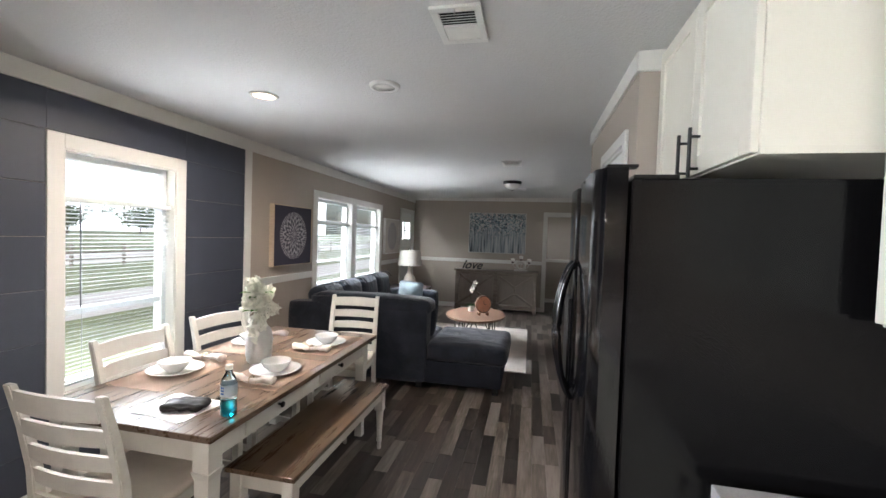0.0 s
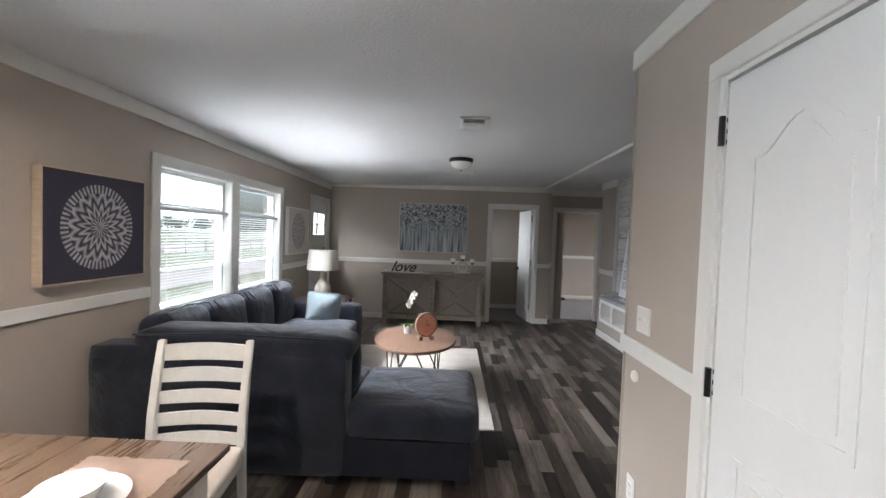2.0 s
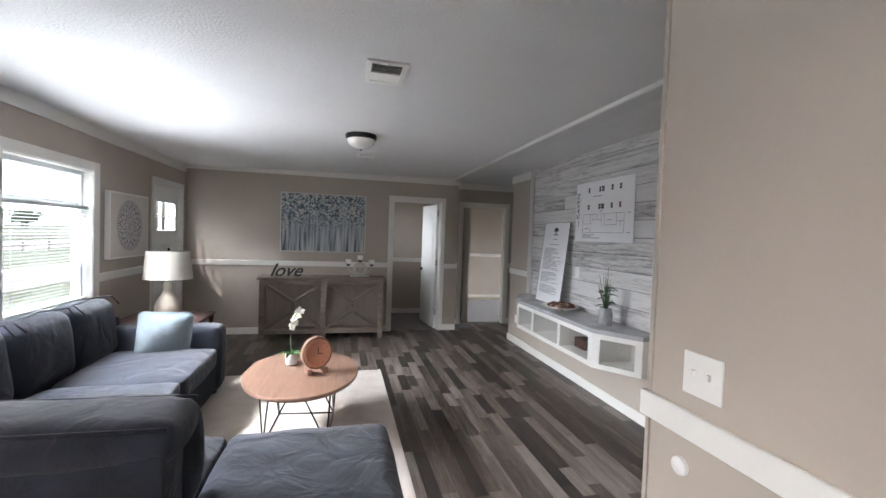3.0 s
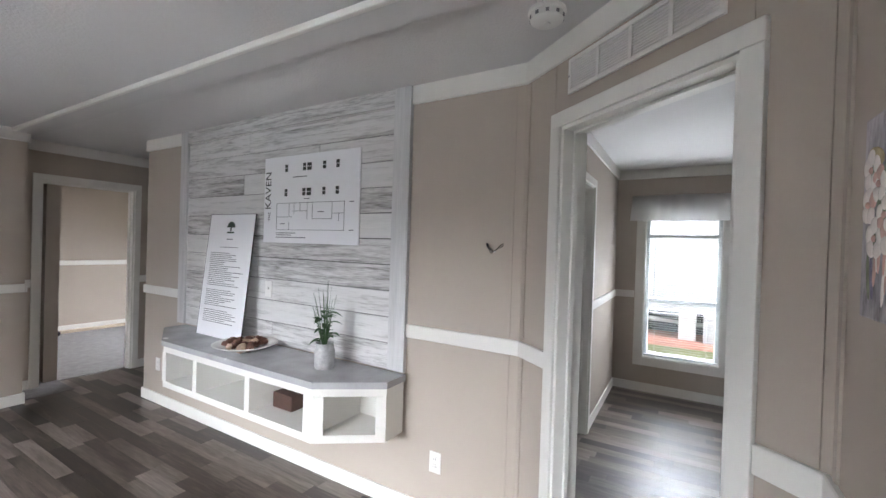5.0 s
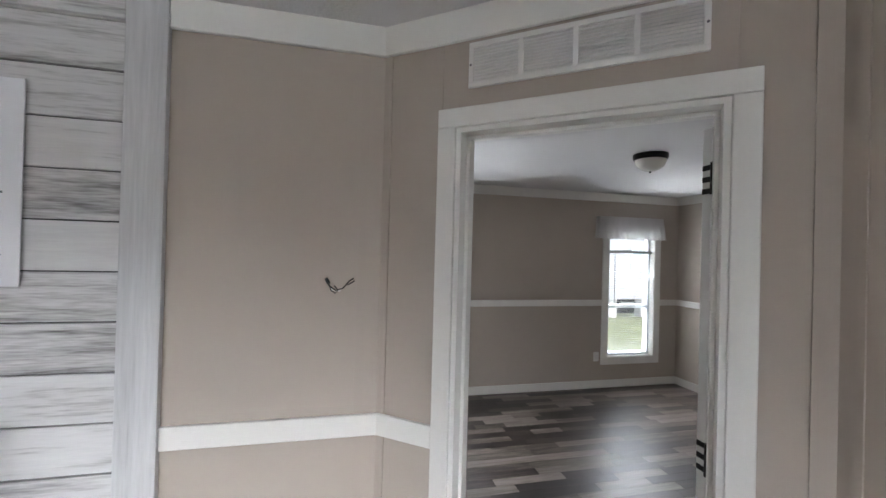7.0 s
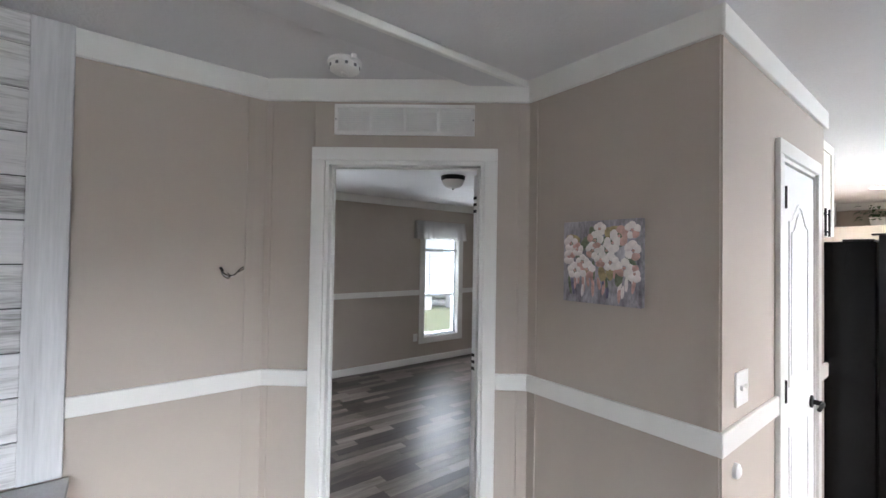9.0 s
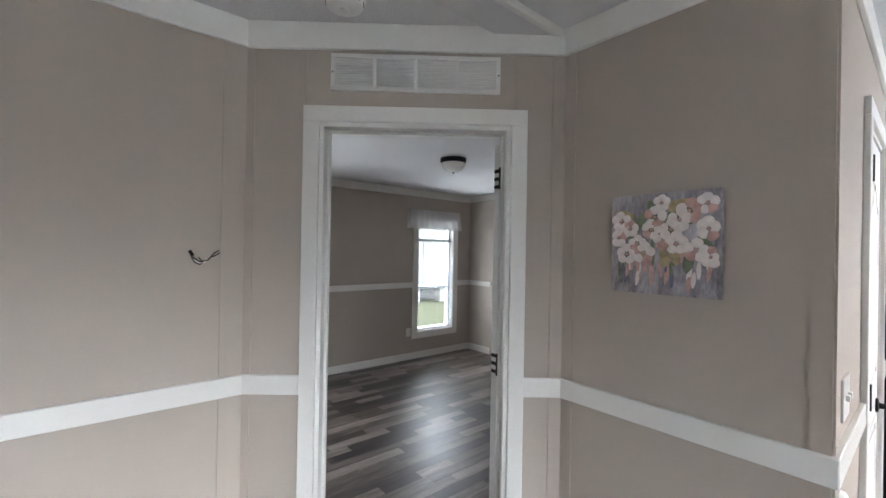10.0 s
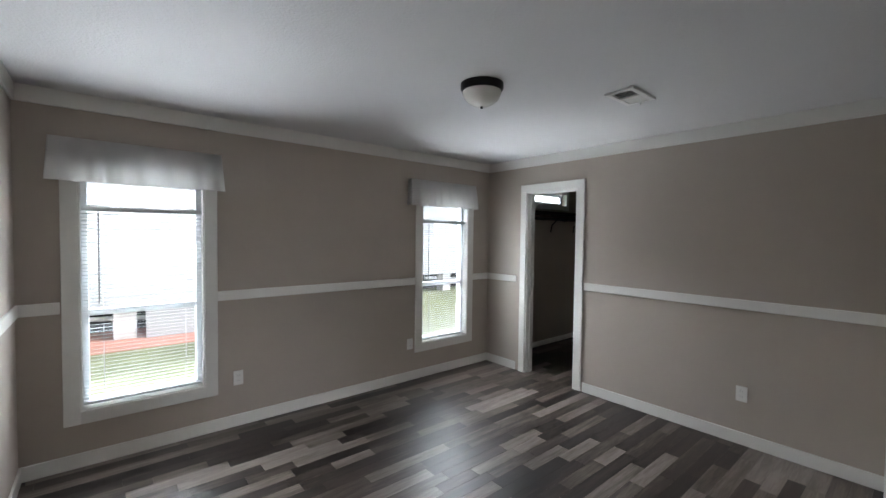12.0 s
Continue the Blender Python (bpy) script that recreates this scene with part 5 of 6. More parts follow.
# vase with blossoms
va = thing("vase", "rough white ceramic bottle vase with white blossoms on the dining table", "vase", (-0.445, 3.13, TZ))
part("vase", lathe([(0, 0), (0.058, 0), (0.068, 0.012), (0.074, 0.06), (0.076, 0.14), (0.070, 0.185), (0.050, 0.215), (0.038, 0.225), (0.036, 0.25), (0.040, 0.262), (0.034, 0.262), (0.030, 0.24), (0, 0.23)], 44), VASE, va, smooth="auto")
_r = random.Random(12)
bq = thing("bouquet", "white wisteria-like blossoms with green leaves in a white vase", "flowers", (-0.445, 3.13, TZ))
for _k in range(12):
    _a = _k * 0.524 + _r.random() * 0.5
    _d = _r.uniform(0.03, 0.12)
    blossom_stem(bq, _r, (0.01 * math.cos(_a), 0.01 * math.sin(_a), 0.235), (_d * math.cos(_a), _d * math.sin(_a), _r.uniform(0.30, 0.50) - (_d > 0.085) * 0.13), 46, 0.025)
for _k in range(12):
    _a = _r.random() * 6.28
    bm = bmesh.new()
    leaf_mesh(bm, (0.055 * math.cos(_a), 0.055 * math.sin(_a), _r.uniform(0.29, 0.42)), (math.cos(_a), math.sin(_a), 0.4), 0.07, 0.032)
    part("leaf", bm, LEAFB, bq, "bright green leaf")

# drink bottle, papers, folded black cloth
bo = thing("drink_bottle", "clear plastic bottle with blue drink on the table", "bottle", (-0.105, 2.47, TZ))
part("bottle", lathe([(0, 0), (0.030, 0), (0.033, 0.006), (0.033, 0.055), (0.030, 0.062), (0.033, 0.07), (0.033, 0.135), (0.028, 0.155), (0.014, 0.18), (0.013, 0.195), (0, 0.196)], 32), PLASTIC, bo, smooth=True)
part("drink", lathe([(0, 0.003), (0.029, 0.003), (0.031, 0.01), (0.031, 0.05), (0.028, 0.062), (0.029, 0.068), (0, 0.068)], 32), BLUEL, bo, "blue liquid", smooth=True)
part("label_band", lathe([(0.0335, 0.085), (0.0338, 0.085), (0.0338, 0.132), (0.0335, 0.132)], 32), mat("bottle_label", (0.52, 0.60, 0.68), 0.3), bo, "pale blue printed label")
part("cap", lathe([(0, 0.193), (0.0155, 0.193), (0.0155, 0.212), (0, 0.213)], 24), PLATE, bo, "white cap", smooth="auto")
for _k, _w in enumerate((0.012, 0.018, 0.009)):
    part("label_print", boxes((-0.010, 0.004, -0.0348, -0.0340, 0.095 + 0.012 * _k, 0.102 + 0.012 * _k)), mat("blue_ink", (0.05, 0.15, 0.45), 0.4), bo)
for _k in range(3):
    solo("paper_sheet", boxes((-0.108, 0.108, -0.14, 0.14, 0.0005 + 0.0008 * _k, 0.0012 + 0.0008 * _k)), PAPER, "white paper sheet on the dining table", "paper", m=pose(-0.355, 2.47, TZ, 0, 0, 80 + 4 * _k), group="papers on the table")
bm = cushion(-0.085, 0.085, -0.05, 0.05, 0, 0.028, 0.008, 0.012, 9, 5)
for v in bm.verts:
    v.co.z += 0.010 * noise.noise(v.co * 30)
    v.co.z = max(v.co.z, 0.0)
solo("eyeglass_case", bm, BLACK, "black soft folded pouch on white papers", "pouch", smooth=True, m=pose(-0.315, 2.47, TZ + 0.003, 0, 0, 12))

# floor register under the bench
fr = thing("floor_register", "dark metal floor register beside the bench", "air vent", (0.22, 2.62, 0))
part("frame", boxes((-0.06, 0.06, -0.14, 0.14, 0.0005, 0.006), bevel=0.002), BLACK, fr)
for _k in range(9):
    part("louvre", boxes((-0.045, 0.045, -0.12 + 0.028 * _k, -0.112 + 0.028 * _k, 0.006, 0.008)), DARK, fr)


# ---- sofa ----
def sofa():
    ob = thing("sectional_sofa", "charcoal velvet L-shaped sectional sofa with chaise, on a cream rug", "sofa")
    wx = -1.41
    part("back_panel", cushion(wx, 0.13, 4.93, 5.13, 0.06, 0.80, 0.006, 0.025, 10), SOFA, ob, smooth=True)
    part("back_bolster", cushion(-1.16, 0.15, 4.94, 5.24, 0.73, 0.90, 0.015, 0.07, 14, 3), SOFA, ob, "rolled top of the back with seam piping", smooth=True)
    part("corner_block", cushion(wx, -1.12, 4.932, 5.2, 0.62, 0.74, 0.004, 0.03, 6), SOFA, ob, smooth=True)
    part("back_frame", cushion(wx, -1.2, 5.12, 7.66, 0.06, 0.72, 0.004, 0.03, 8), SOFAB, ob, smooth=True)
    part("base", boxes((-1.22, -0.40, 5.12, 7.50, 0.07, 0.30), (-0.41, 0.885, 4.945, 5.775, 0.07, 0.295), bevel=0.008), SOFAB, ob)
    part("seat_cushion", cushion(-1.16, -0.37, 5.80, 6.62, 0.30, 0.475, 0.02, 0.045, 10, 1), SOFA, ob, smooth=True)
    part("seat_cushion", cushion(-1.16, -0.37, 6.63, 7.45, 0.30, 0.475, 0.02, 0.045, 10, 2), SOFA, ob, smooth=True)
    part("seat_cushion", cushion(-1.16, 0.12, 5.16, 5.79, 0.30, 0.475, 0.02, 0.045, 12, 4), SOFA, ob, smooth=True)
    part("chaise_cushion", cushion(0.13, 0.93, 4.935, 5.80, 0.285, 0.475, 0.018, 0.055, 14, 6), SOFA, ob, "velvet chaise cushion", smooth=True)
    for k in range(4):
        y0 = 5.26 + 0.56 * k
        bm = cushion(-1.34, -1.12, y0, y0 + 0.55, 0.45, 0.90, 0.03, 0.07, 12, 10 + k)
        bm.transform(Matrix.Translation((-1.23, 0, 0.45)) @ pose(0, 0, 0, 0, -8) @ Matrix.Translation((1.23, 0, -0.45)))
        part("back_cushion", bm, SOFA, ob, smooth=True)
        part("piping", tube([(-1.13, y0 + 0.04, 0.86), (-1.19, y0 + 0.03, 0.925), (-1.20, y0 + 0.27, 0.945), (-1.19, y0 + 0.52, 0.925), (-1.13, y0 + 0.51, 0.86)], 0.006, 6), SOFA, ob, smooth=True)
    part("piping", tube([(-1.15, 4.95, 0.865), (-0.6, 4.945, 0.893), (0.14, 4.95, 0.878)], 0.006, 6), SOFA, ob, smooth=True)
    part("piping", tube([(-1.15, 5.225, 0.865), (-0.6, 5.235, 0.893), (0.14, 5.225, 0.878)], 0.006, 6), SOFA, ob, smooth=True)
    for k in range(2):
        x0 = -0.98 + 0.56 * k
        part("back_cushion", cushion(x0, x0 + 0.55, 5.16, 5.32, 0.45, 0.86, 0.03, 0.06, 10, 20 + k), SOFA, ob, smooth=True)
    part("armrest", cushion(wx + 0.02, -0.37, 7.49, 7.72, 0.06, 0.64, 0.012, 0.05, 10, 8), SOFA, ob, smooth=True)
    for x, y in ((-1.35, 5.0), (0.05, 5.0), (0.83, 5.0), (0.83, 5.70), (-0.45, 7.6), (-1.35, 7.6), (-0.45, 6.4)):
        part("foot", boxes((x - 0.03, x + 0.03, y - 0.03, y + 0.03, 0.012 if -0.55 < x and y > 5.6 else 0, 0.075), bevel=0.003), DARK, ob, "dark block foot")


sofa()
bm = cushion(-0.19, 0.19, -0.055, 0.055, -0.18, 0.18, 0.03, 0.045, 10, 30)
for v in bm.verts:
    px, pz = min(1, abs(v.co.x) / 0.205), min(1, abs(v.co.z) / 0.185)
    v.co.y *= 0.06 + 0.95 * (1 - px ** 2.6) * (1 - pz ** 2.6)
    v.co.x *= 0.9 + 0.2 * pz ** 3
    v.co.z *= 0.9 + 0.2 * px ** 3
solo("throw_pillow", bm, PILLOW, "pale blue patterned throw pillow leaning on the sofa arm", "pillow", smooth=True, m=pose(-0.765, 7.385, 0.61, -16, 6, 20))

# rug: flat woven with pale relief
rg = thing("rug", "cream patterned flat-woven rug under an oval coffee table", "rug")
bm = bmesh.new()
_n = 90
_g = [[bm.verts.new((-0.55 + 1.665 * i / _n, 5.74 + 2.31 * j / _n, 0.008 + 0.002 * noise.noise((i * 0.35, j * 0.35, 0)))) for j in range(_n + 1)] for i in range(_n + 1)]
for _i in range(_n):
    for _j in range(_n):
        bm.faces.new((_g[_i][_j], _g[_i + 1][_j], _g[_i + 1][_j + 1], _g[_i][_j + 1]))
part("woven_sheet", bm, RUG, rg, smooth=True)
part("border", boxes((-0.552, 1.117, 5.738, 5.762, 0.0005, 0.011), (-0.552, 1.117, 8.03, 8.052, 0.0005, 0.011), (1.095, 1.117, 5.763, 8.029, 0.0005, 0.011), (-0.552, -0.53, 5.763, 8.029, 0.0005, 0.011), bevel=0.002), RUG, rg)

# coffee table
ct = thing("coffee_table", "oval brown wood coffee table on black bent-rod legs", "coffee table", (0.395, 6.76, 0.010))
bm = lathe([(0, 0.418), (0.535, 0.418), (0.555, 0.424), (0.56, 0.432), (0.56, 0.442), (0.555, 0.45), (0, 0.45)], 72)
bm.transform(Matrix.Diagonal((0.74, 1, 1, 1)))
part("tabletop", bm, ROUNDW, ct, "oval reddish-brown wood top", smooth="auto")
for _k in range(4):
    _a = _k * math.pi / 2 + math.radians(40)
    _c, _s = math.cos(_a), math.sin(_a)
    _p = lambda r, off, z: (0.85 * (r * _c - off * _s), r * _s + off * _c, z)
    part("leg", tube([_p(0.40, 0.0, 0.418), _p(0.36, 0.0, 0.005)], 0.006, 8), BLACK, ct, "black rod leg", smooth=True)
    part("leg", tube([_p(0.36, 0.0, 0.006), _p(0.20, 0.17, 0.417)], 0.006, 8), BLACK, ct, "black rod leg", smooth=True)
    _a2 = _a + math.pi / 2
    part("crossbar", tube([_p(0.36, 0.0, 0.006), (0.85 * 0.36 * math.cos(_a2), 0.36 * math.sin(_a2), 0.006)], 0.006, 8), BLACK, ct, smooth=True)
    part("leg", tube([_p(0.36, 0.0, 0.006), _p(0.20, -0.17, 0.417)], 0.006, 8), BLACK, ct, "black rod leg", smooth=True)

CZ = 0.461
ck = thing("clock", "oval copper table clock on two wooden feet on the coffee table", "clock", (0.50, 6.68, CZ), 22)
bm = lathe([(0, -0.022), (0.10, -0.024), (0.118, -0.026), (0.122, -0.015), (0.122, 0.02), (0.115, 0.026), (0, 0.024)], 48)
bm.transform(pose(0, 0, 0.155, 90) @ Matrix.Diagonal((0.92, 1.0, 1, 1)))
part("case", bm, ROUNDW, ck, "wooden case", smooth="auto")
bm = lathe([(0, 0.0262), (0.10, 0.0262), (0.104, 0.029), (0.108, 0.0262), (0.10, 0.024), (0, 0.024)], 48)
bm.transform(pose(0, 0, 0.155, 90) @ Matrix.Diagonal((0.92, 1.0, 1, 1)))
part("face", bm, COPPER, ck, "copper-pink clock face", smooth="auto")
part("hand", boxes((-0.003, 0.003, -0.032, -0.0305, 0.150, 0.205), (-0.003, 0.035, -0.034, -0.0322, 0.150, 0.156), bevel=0.0005, seg=1), INKD, ck, "black clock hand")
for _k in range(12):
    part("hour_mark", boxes((-0.0018, 0.0018, -0.0305, -0.0292, 0.075, 0.090)), INK, ck, m=pose(0, 0, 0.155) @ pose(0, 0, 0, 0, 30 * _k) @ Matrix.Diagonal((0.92, 1, 1, 1)))
for _x in (-0.06, 0.06):
    part("foot", boxes((_x - 0.018, _x + 0.018, -0.04, 0.04, 0, 0.045), bevel=0.008), ROUNDW, ck, "wooden foot")

po = thing("orchid", "white orchid in a white ribbed pot on the coffee table", "plant", (0.295, 6.93, CZ))
part("pot", lathe([(0, 0), (0.040, 0), (0.043, 0.004), (0.048, 0.085), (0.044, 0.085), (0.040, 0.07), (0, 0.07)], 36), VASE, po, "white pot", smooth="auto")
_r = random.Random(5)
for _k in range(7):
    _a = _k * 0.9
    bm = bmesh.new()
    leaf_mesh(bm, (0.01 * math.cos(_a), 0.01 * math.sin(_a), 0.075), (math.cos(_a), math.sin(_a), 0.7), 0.13, 0.04, 0.6)
    part("leaf", bm, LEAF, po, "long dark green leaf")
part("stem", tube([(0, 0, 0.07), (-0.01, 0, 0.2), (-0.005, 0, 0.30), (0.02, 0, 0.38), (0.05, 0, 0.42)], 0.003, 6), LEAF, po, smooth=True)
for _k in range(7):
    bm = bmesh.new()
    flower_mesh(bm, (-0.01 + 0.011 * _k, _r.gauss(0, 0.012), 0.29 + 0.022 * _k), 0.036, _r)
    part("blossom", bm, PETAL, po, "white orchid blossom")

# end table and lamp
et = thing("end_table", "dark brown end table beside the sofa arm", "side table")
part("tabletop", boxes((-1.40, -0.66, 7.80, 8.42, 0.585, 0.61), bevel=0.004), BROWN, et)
part("shelf", boxes((-1.36, -0.70, 7.84, 8.38, 0.18, 0.20), bevel=0.003), BROWN, et)
for _x in (-1.37, -0.69):
    for _y in (7.83, 8.39):
        part("leg", boxes((_x - 0.02, _x + 0.02, _y - 0.02, _y + 0.02, 0, 0.586), bevel=0.003), BROWN, et)
la = thing("table_lamp", "pale stone gourd lamp with cream drum shade on end table", "table lamp", (-1.03, 8.17, 0.61))
part("base", lathe([(0, 0), (0.075, 0), (0.10, 0.03), (0.115, 0.09), (0.10, 0.16), (0.06, 0.22), (0.04, 0.27), (0.045, 0.33), (0.02, 0.36), (0, 0.36)], 40), LAMPB, la, "pale stone gourd base", smooth=True)
part("stem", tube([(0, 0, 0.35), (0, 0, 0.46)], 0.008, 8), BLACK, la)
part("shade", lathe([(0.215, 0.385), (0.19, 0.66), (0.187, 0.66), (0.212, 0.385)], 48), SHADE, la, "cream linen drum shade", smooth="auto")
part("finial", lathe([(0, 0.66), (0.012, 0.665), (0.01, 0.69), (0, 0.695)], 14), BLACK, la)


# ---- console ----
def console():
    ob = thing("console_table", "weathered grey wood console table with crossed fronts by the north wall", "console table")
    x0, x1, y0, y1, z1 = -0.41, 1.265, 9.46, 9.86, 0.875
    part("tabletop", boxes((x0 - 0.03, x1 + 0.03, y0 - 0.025, y1 + 0.01, z1 - 0.035, z1), bevel=0.004), GREYW, ob)
    for x in (x0, (x0 + x1) / 2 - 0.03, x1 - 0.07):
        w = 0.07
        part("post", boxes((x, x + w, y0, y0 + 0.06, 0, z1 - 0.036), bevel=0.003), GREYW, ob)
        part("post", boxes((x, x + w, y1 - 0.06, y1, 0, z1 - 0.036), bevel=0.003), GREYW, ob)
    part("rail", boxes((x0 + 0.07, x1 - 0.07, y0 + 0.004, y0 + 0.05, z1 - 0.10, z1 - 0.036), bevel=0.003), GREYW, ob)
    part("rail", boxes((x0 + 0.07, x1 - 0.07, y0 + 0.004, y0 + 0.05, 0.09, 0.16), bevel=0.003), GREYW, ob)
    part("back_panel", boxes((x0 + 0.05, x1 - 0.05, y1 - 0.035, y1 - 0.02, 0.1, z1 - 0.036)), PANELG, ob, "pale grey back panel")
    part("side_panel", boxes((x0 + 0.02, x0 + 0.035, y0 + 0.06, y1 - 0.06, 0.1, z1 - 0.036)), GREYW, ob)
    part("side_panel", boxes((x1 - 0.035, x1 - 0.02, y0 + 0.06, y1 - 0.06, 0.1, z1 - 0.036)), GREYW, ob)
    part("bottom_shelf", boxes((x0 + 0.05, x1 - 0.05, y0 + 0.06, y1 - 0.04, 0.14, 0.16)), GREYW, ob)
    mid = (x0 + x1) / 2 + 0.005
    for a, b in ((x0 + 0.07, mid - 0.035), (mid + 0.035, x1 - 0.07)):
        cx, zt, zb = (a + b) / 2, z1 - 0.10, 0.16
        zc = (zt + zb) / 2
        part("front_panel", boxes((a, b, y0 + 0.13, y0 + 0.14, 0.165, z1 - 0.10)), PANELG, ob, "smooth grey panel behind the braces")
        for (xa, za, xb, zb2) in ((a, zt, cx, zc + 0.06), (b, zt, cx, zc + 0.06), (a, zb, cx, zc - 0.06), (b, zb, cx, zc - 0.06)):
            ln = math.hypot(xb - xa, zb2 - za) + 0.02
            ang = math.degrees(math.atan2(zb2 - za, xb - xa))
            part("brace", boxes((0, ln, 0.008, 0.038, -0.022, 0.022), bevel=0.002), GREYW, ob, m=pose(xa, y0, za) @ pose(0, 0, 0, 0, -ang))
        part("brace", boxes((cx - 0.022, cx + 0.022, y0 + 0.006, y0 + 0.042, zc - 0.09, zc + 0.09), bevel=0.002), GREYW, ob)


console()
# the word sign
txt = bpy.data.curves.new("word", "FONT")
txt.body, txt.size, txt.extrude, txt.shear, txt.offset = "love", 0.25, 0.010, 0.45, 0.004
_o = new("word_sign", txt)
bpy.context.view_layer.update()
_dg = bpy.context.evaluated_depsgraph_get()
_me = bpy.data.meshes.new_from_object(_o.evaluated_get(_dg))
bpy.data.objects.remove(_o)
_me.materials.clear()
_me.materials.append(INKD)
_o = new("word_sign", _me)
tagged(_o, "dark cut-out word sign reading love on a grey console", "sign")
_o.matrix_basis = pose(-0.31, 9.62, 0.878, 90)

cs = thing("candle_holder", "ornate metal candle holder with small glass cups on a grey console", "candle holder", (0.93, 9.66, 0.875))
cs.scale = (1.2, 1.2, 1.2)
part("plinth", boxes((-0.11, 0.11, -0.04, 0.04, 0, 0.02), bevel=0.004), SILVER, cs)
part("medallion", lathe([(0.045, -0.01), (0.075, -0.014), (0.088, 0.0), (0.075, 0.014), (0.045, 0.01), (0.045, -0.01)], 28), SILVER, cs, smooth=True, m=pose(0, 0, 0.09, 90))
for _k, (_x, _z) in enumerate(((-0.14, 0.15), (0, 0.20), (0.14, 0.15))):
    part("arm", tube([(0, 0, 0.02), (_x * 0.7, 0, 0.05), (_x, 0, _z - 0.04), (_x, 0, _z)], 0.006, 7), SILVER, cs, smooth=True)
    part("cup", lathe([(0, 0), (0.02, 0.002), (0.034, 0.02), (0.036, 0.06), (0.033, 0.06), (0.03, 0.022), (0, 0.01)], 24, (_x, 0, _z)), OPAL, cs, "pale glass cup", smooth=True)
    part("holder", lathe([(0.012, -0.02), (0.026, 0.0), (0.022, 0.008), (0, 0.0)], 20, (_x, 0, _z)), BROWN, cs, smooth=True)
    part("candle", lathe([(0, 0.012), (0.02, 0.012), (0.02, 0.045), (0, 0.045)], 20, (_x, 0, _z)), OPAL, cs, "cream candle", smooth="auto")


# ---- pictures ----
def picture_material(name, kind):
    m, n, l, b = nodemat(name)
    b.inputs["Roughness"].default_value = 0.7
    tc = n.new("ShaderNodeTexCoord")
    sep = n.new("ShaderNodeSeparateXYZ")
    l.new(tc.outputs["Object"], sep.inputs[0])

    def math_(op, a, c=None):
        q = n.new("ShaderNodeMath")
        q.operation = op
        for i, v in enumerate((a, c)):
            if v is None:
                continue
            if isinstance(v, (int, float)):
                q.inputs[i].default_value = v
            else:
                l.new(v, q.inputs[i])
        return q.outputs[0]

    def ramp_(src, stops):
        r = n.new("ShaderNodeValToRGB")
        el = r.color_ramp.elements
        while len(el) < len(stops):
            el.new(0.5)
        for e, (p, c) in zip(el, stops):
            e.position, e.color = p, (*c, 1)
        l.new(src, r.inputs[0])
        return r.outputs[0]

    if kind in ("dark", "light"):
        x, z = sep.outputs[0], sep.outputs[2]
        r = math_("SQRT", math_("ADD", math_("MULTIPLY", x, x), math_("MULTIPLY", z, z)))
        a = math_("ARCTAN2", z, x)
        fine = math_("SINE", math_("MULTIPLY", a, 56))
        mid = math_("SINE", math_("MULTIPLY", a, 16))
        rr = math_("SINE", math_("ADD", math_("MULTIPLY", r, 78), math_("MULTIPLY", mid, 2.0)))
        v = math_("MULTIPLY", math_("ADD", rr, 1.0), 0.5)
        outer = math_("GREATER_THAN", r, 0.205)
        rays = math_("MULTIPLY", math_("ADD", fine, 1.0), 0.5)
        inside = math_("LESS_THAN", r, 0.255)
        val = math_("ADD", math_("MULTIPLY", v, math_("SUBTRACT", 1.0, outer)), math_("MULTIPLY", rays, outer))
        val = math_("MULTIPLY", val, inside)
        nz = n.new("ShaderNodeTexNoise")
        nz.inputs["Scale"].default_value, nz.inputs["Detail"].default_value = 26, 4
        l.new(tc.outputs["Object"], nz.inputs[0])
        val = math_("MULTIPLY", val, math_("MULTIPLY", nz.outputs[0], 1.7))
        l.new(ramp_(val, [(0.05, (0.035, 0.030, 0.050)), (0.9, (0.46, 0.44, 0.45))] if kind == "dark" else [(0.05, (0.60, 0.56, 0.51)), (0.9, (0.20, 0.19, 0.24))]), b.inputs["Base Color"])
    else:
        # misty wood: dotted leaves above, pale streaked trunks below
        vo, nz, st = n.new("ShaderNodeTexVoronoi"), n.new("ShaderNodeTexNoise"), n.new("ShaderNodeTexNoise")
        mp = n.new("ShaderNodeMapping")
        mp.inputs["Scale"].default_value = (26, 1, 1.6)
        vo.inputs["Scale"].default_value = 46
        nz.inputs["Scale"].default_value, nz.inputs["Detail"].default_value = 7, 6
        st.inputs["Scale"].default_value, st.inputs["Detail"].default_value = 1.0, 4
        l.new(tc.outputs["Object"], vo.inputs[0]), l.new(tc.outputs["Object"], nz.inputs[0])
        l.new(tc.outputs["Object"], mp.inputs[0]), l.new(mp.outputs[0], st.inputs[0])
        vsep = n.new("ShaderNodeSeparateColor")
        l.new(vo.outputs["Color"], vsep.inputs[0])
        leaves = ramp_(vsep.outputs[0], [(0.0, (0.035, 0.055, 0.075)), (0.3, (0.12, 0.17, 0.20)), (0.55, (0.30, 0.36, 0.38)), (0.8, (0.50, 0.52, 0.50)), (1.0, (0.62, 0.50, 0.46))])
        trunks = ramp_(st.outputs[0], [(0.36, (0.07, 0.085, 0.10)), (0.45, (0.24, 0.28, 0.31)), (0.58, (0.42, 0.44, 0.45)), (0.7, (0.55, 0.55, 0.54))])
        zz = math_("ADD", math_("MULTIPLY", sep.outputs[2], 3.2), math_("MULTIPLY", math_("SUBTRACT", nz.outputs[0], 0.5), 2.2))
        f = math_("MINIMUM", math_("MAXIMUM", math_("ADD", zz, 0.45), 0.0), 1.0)
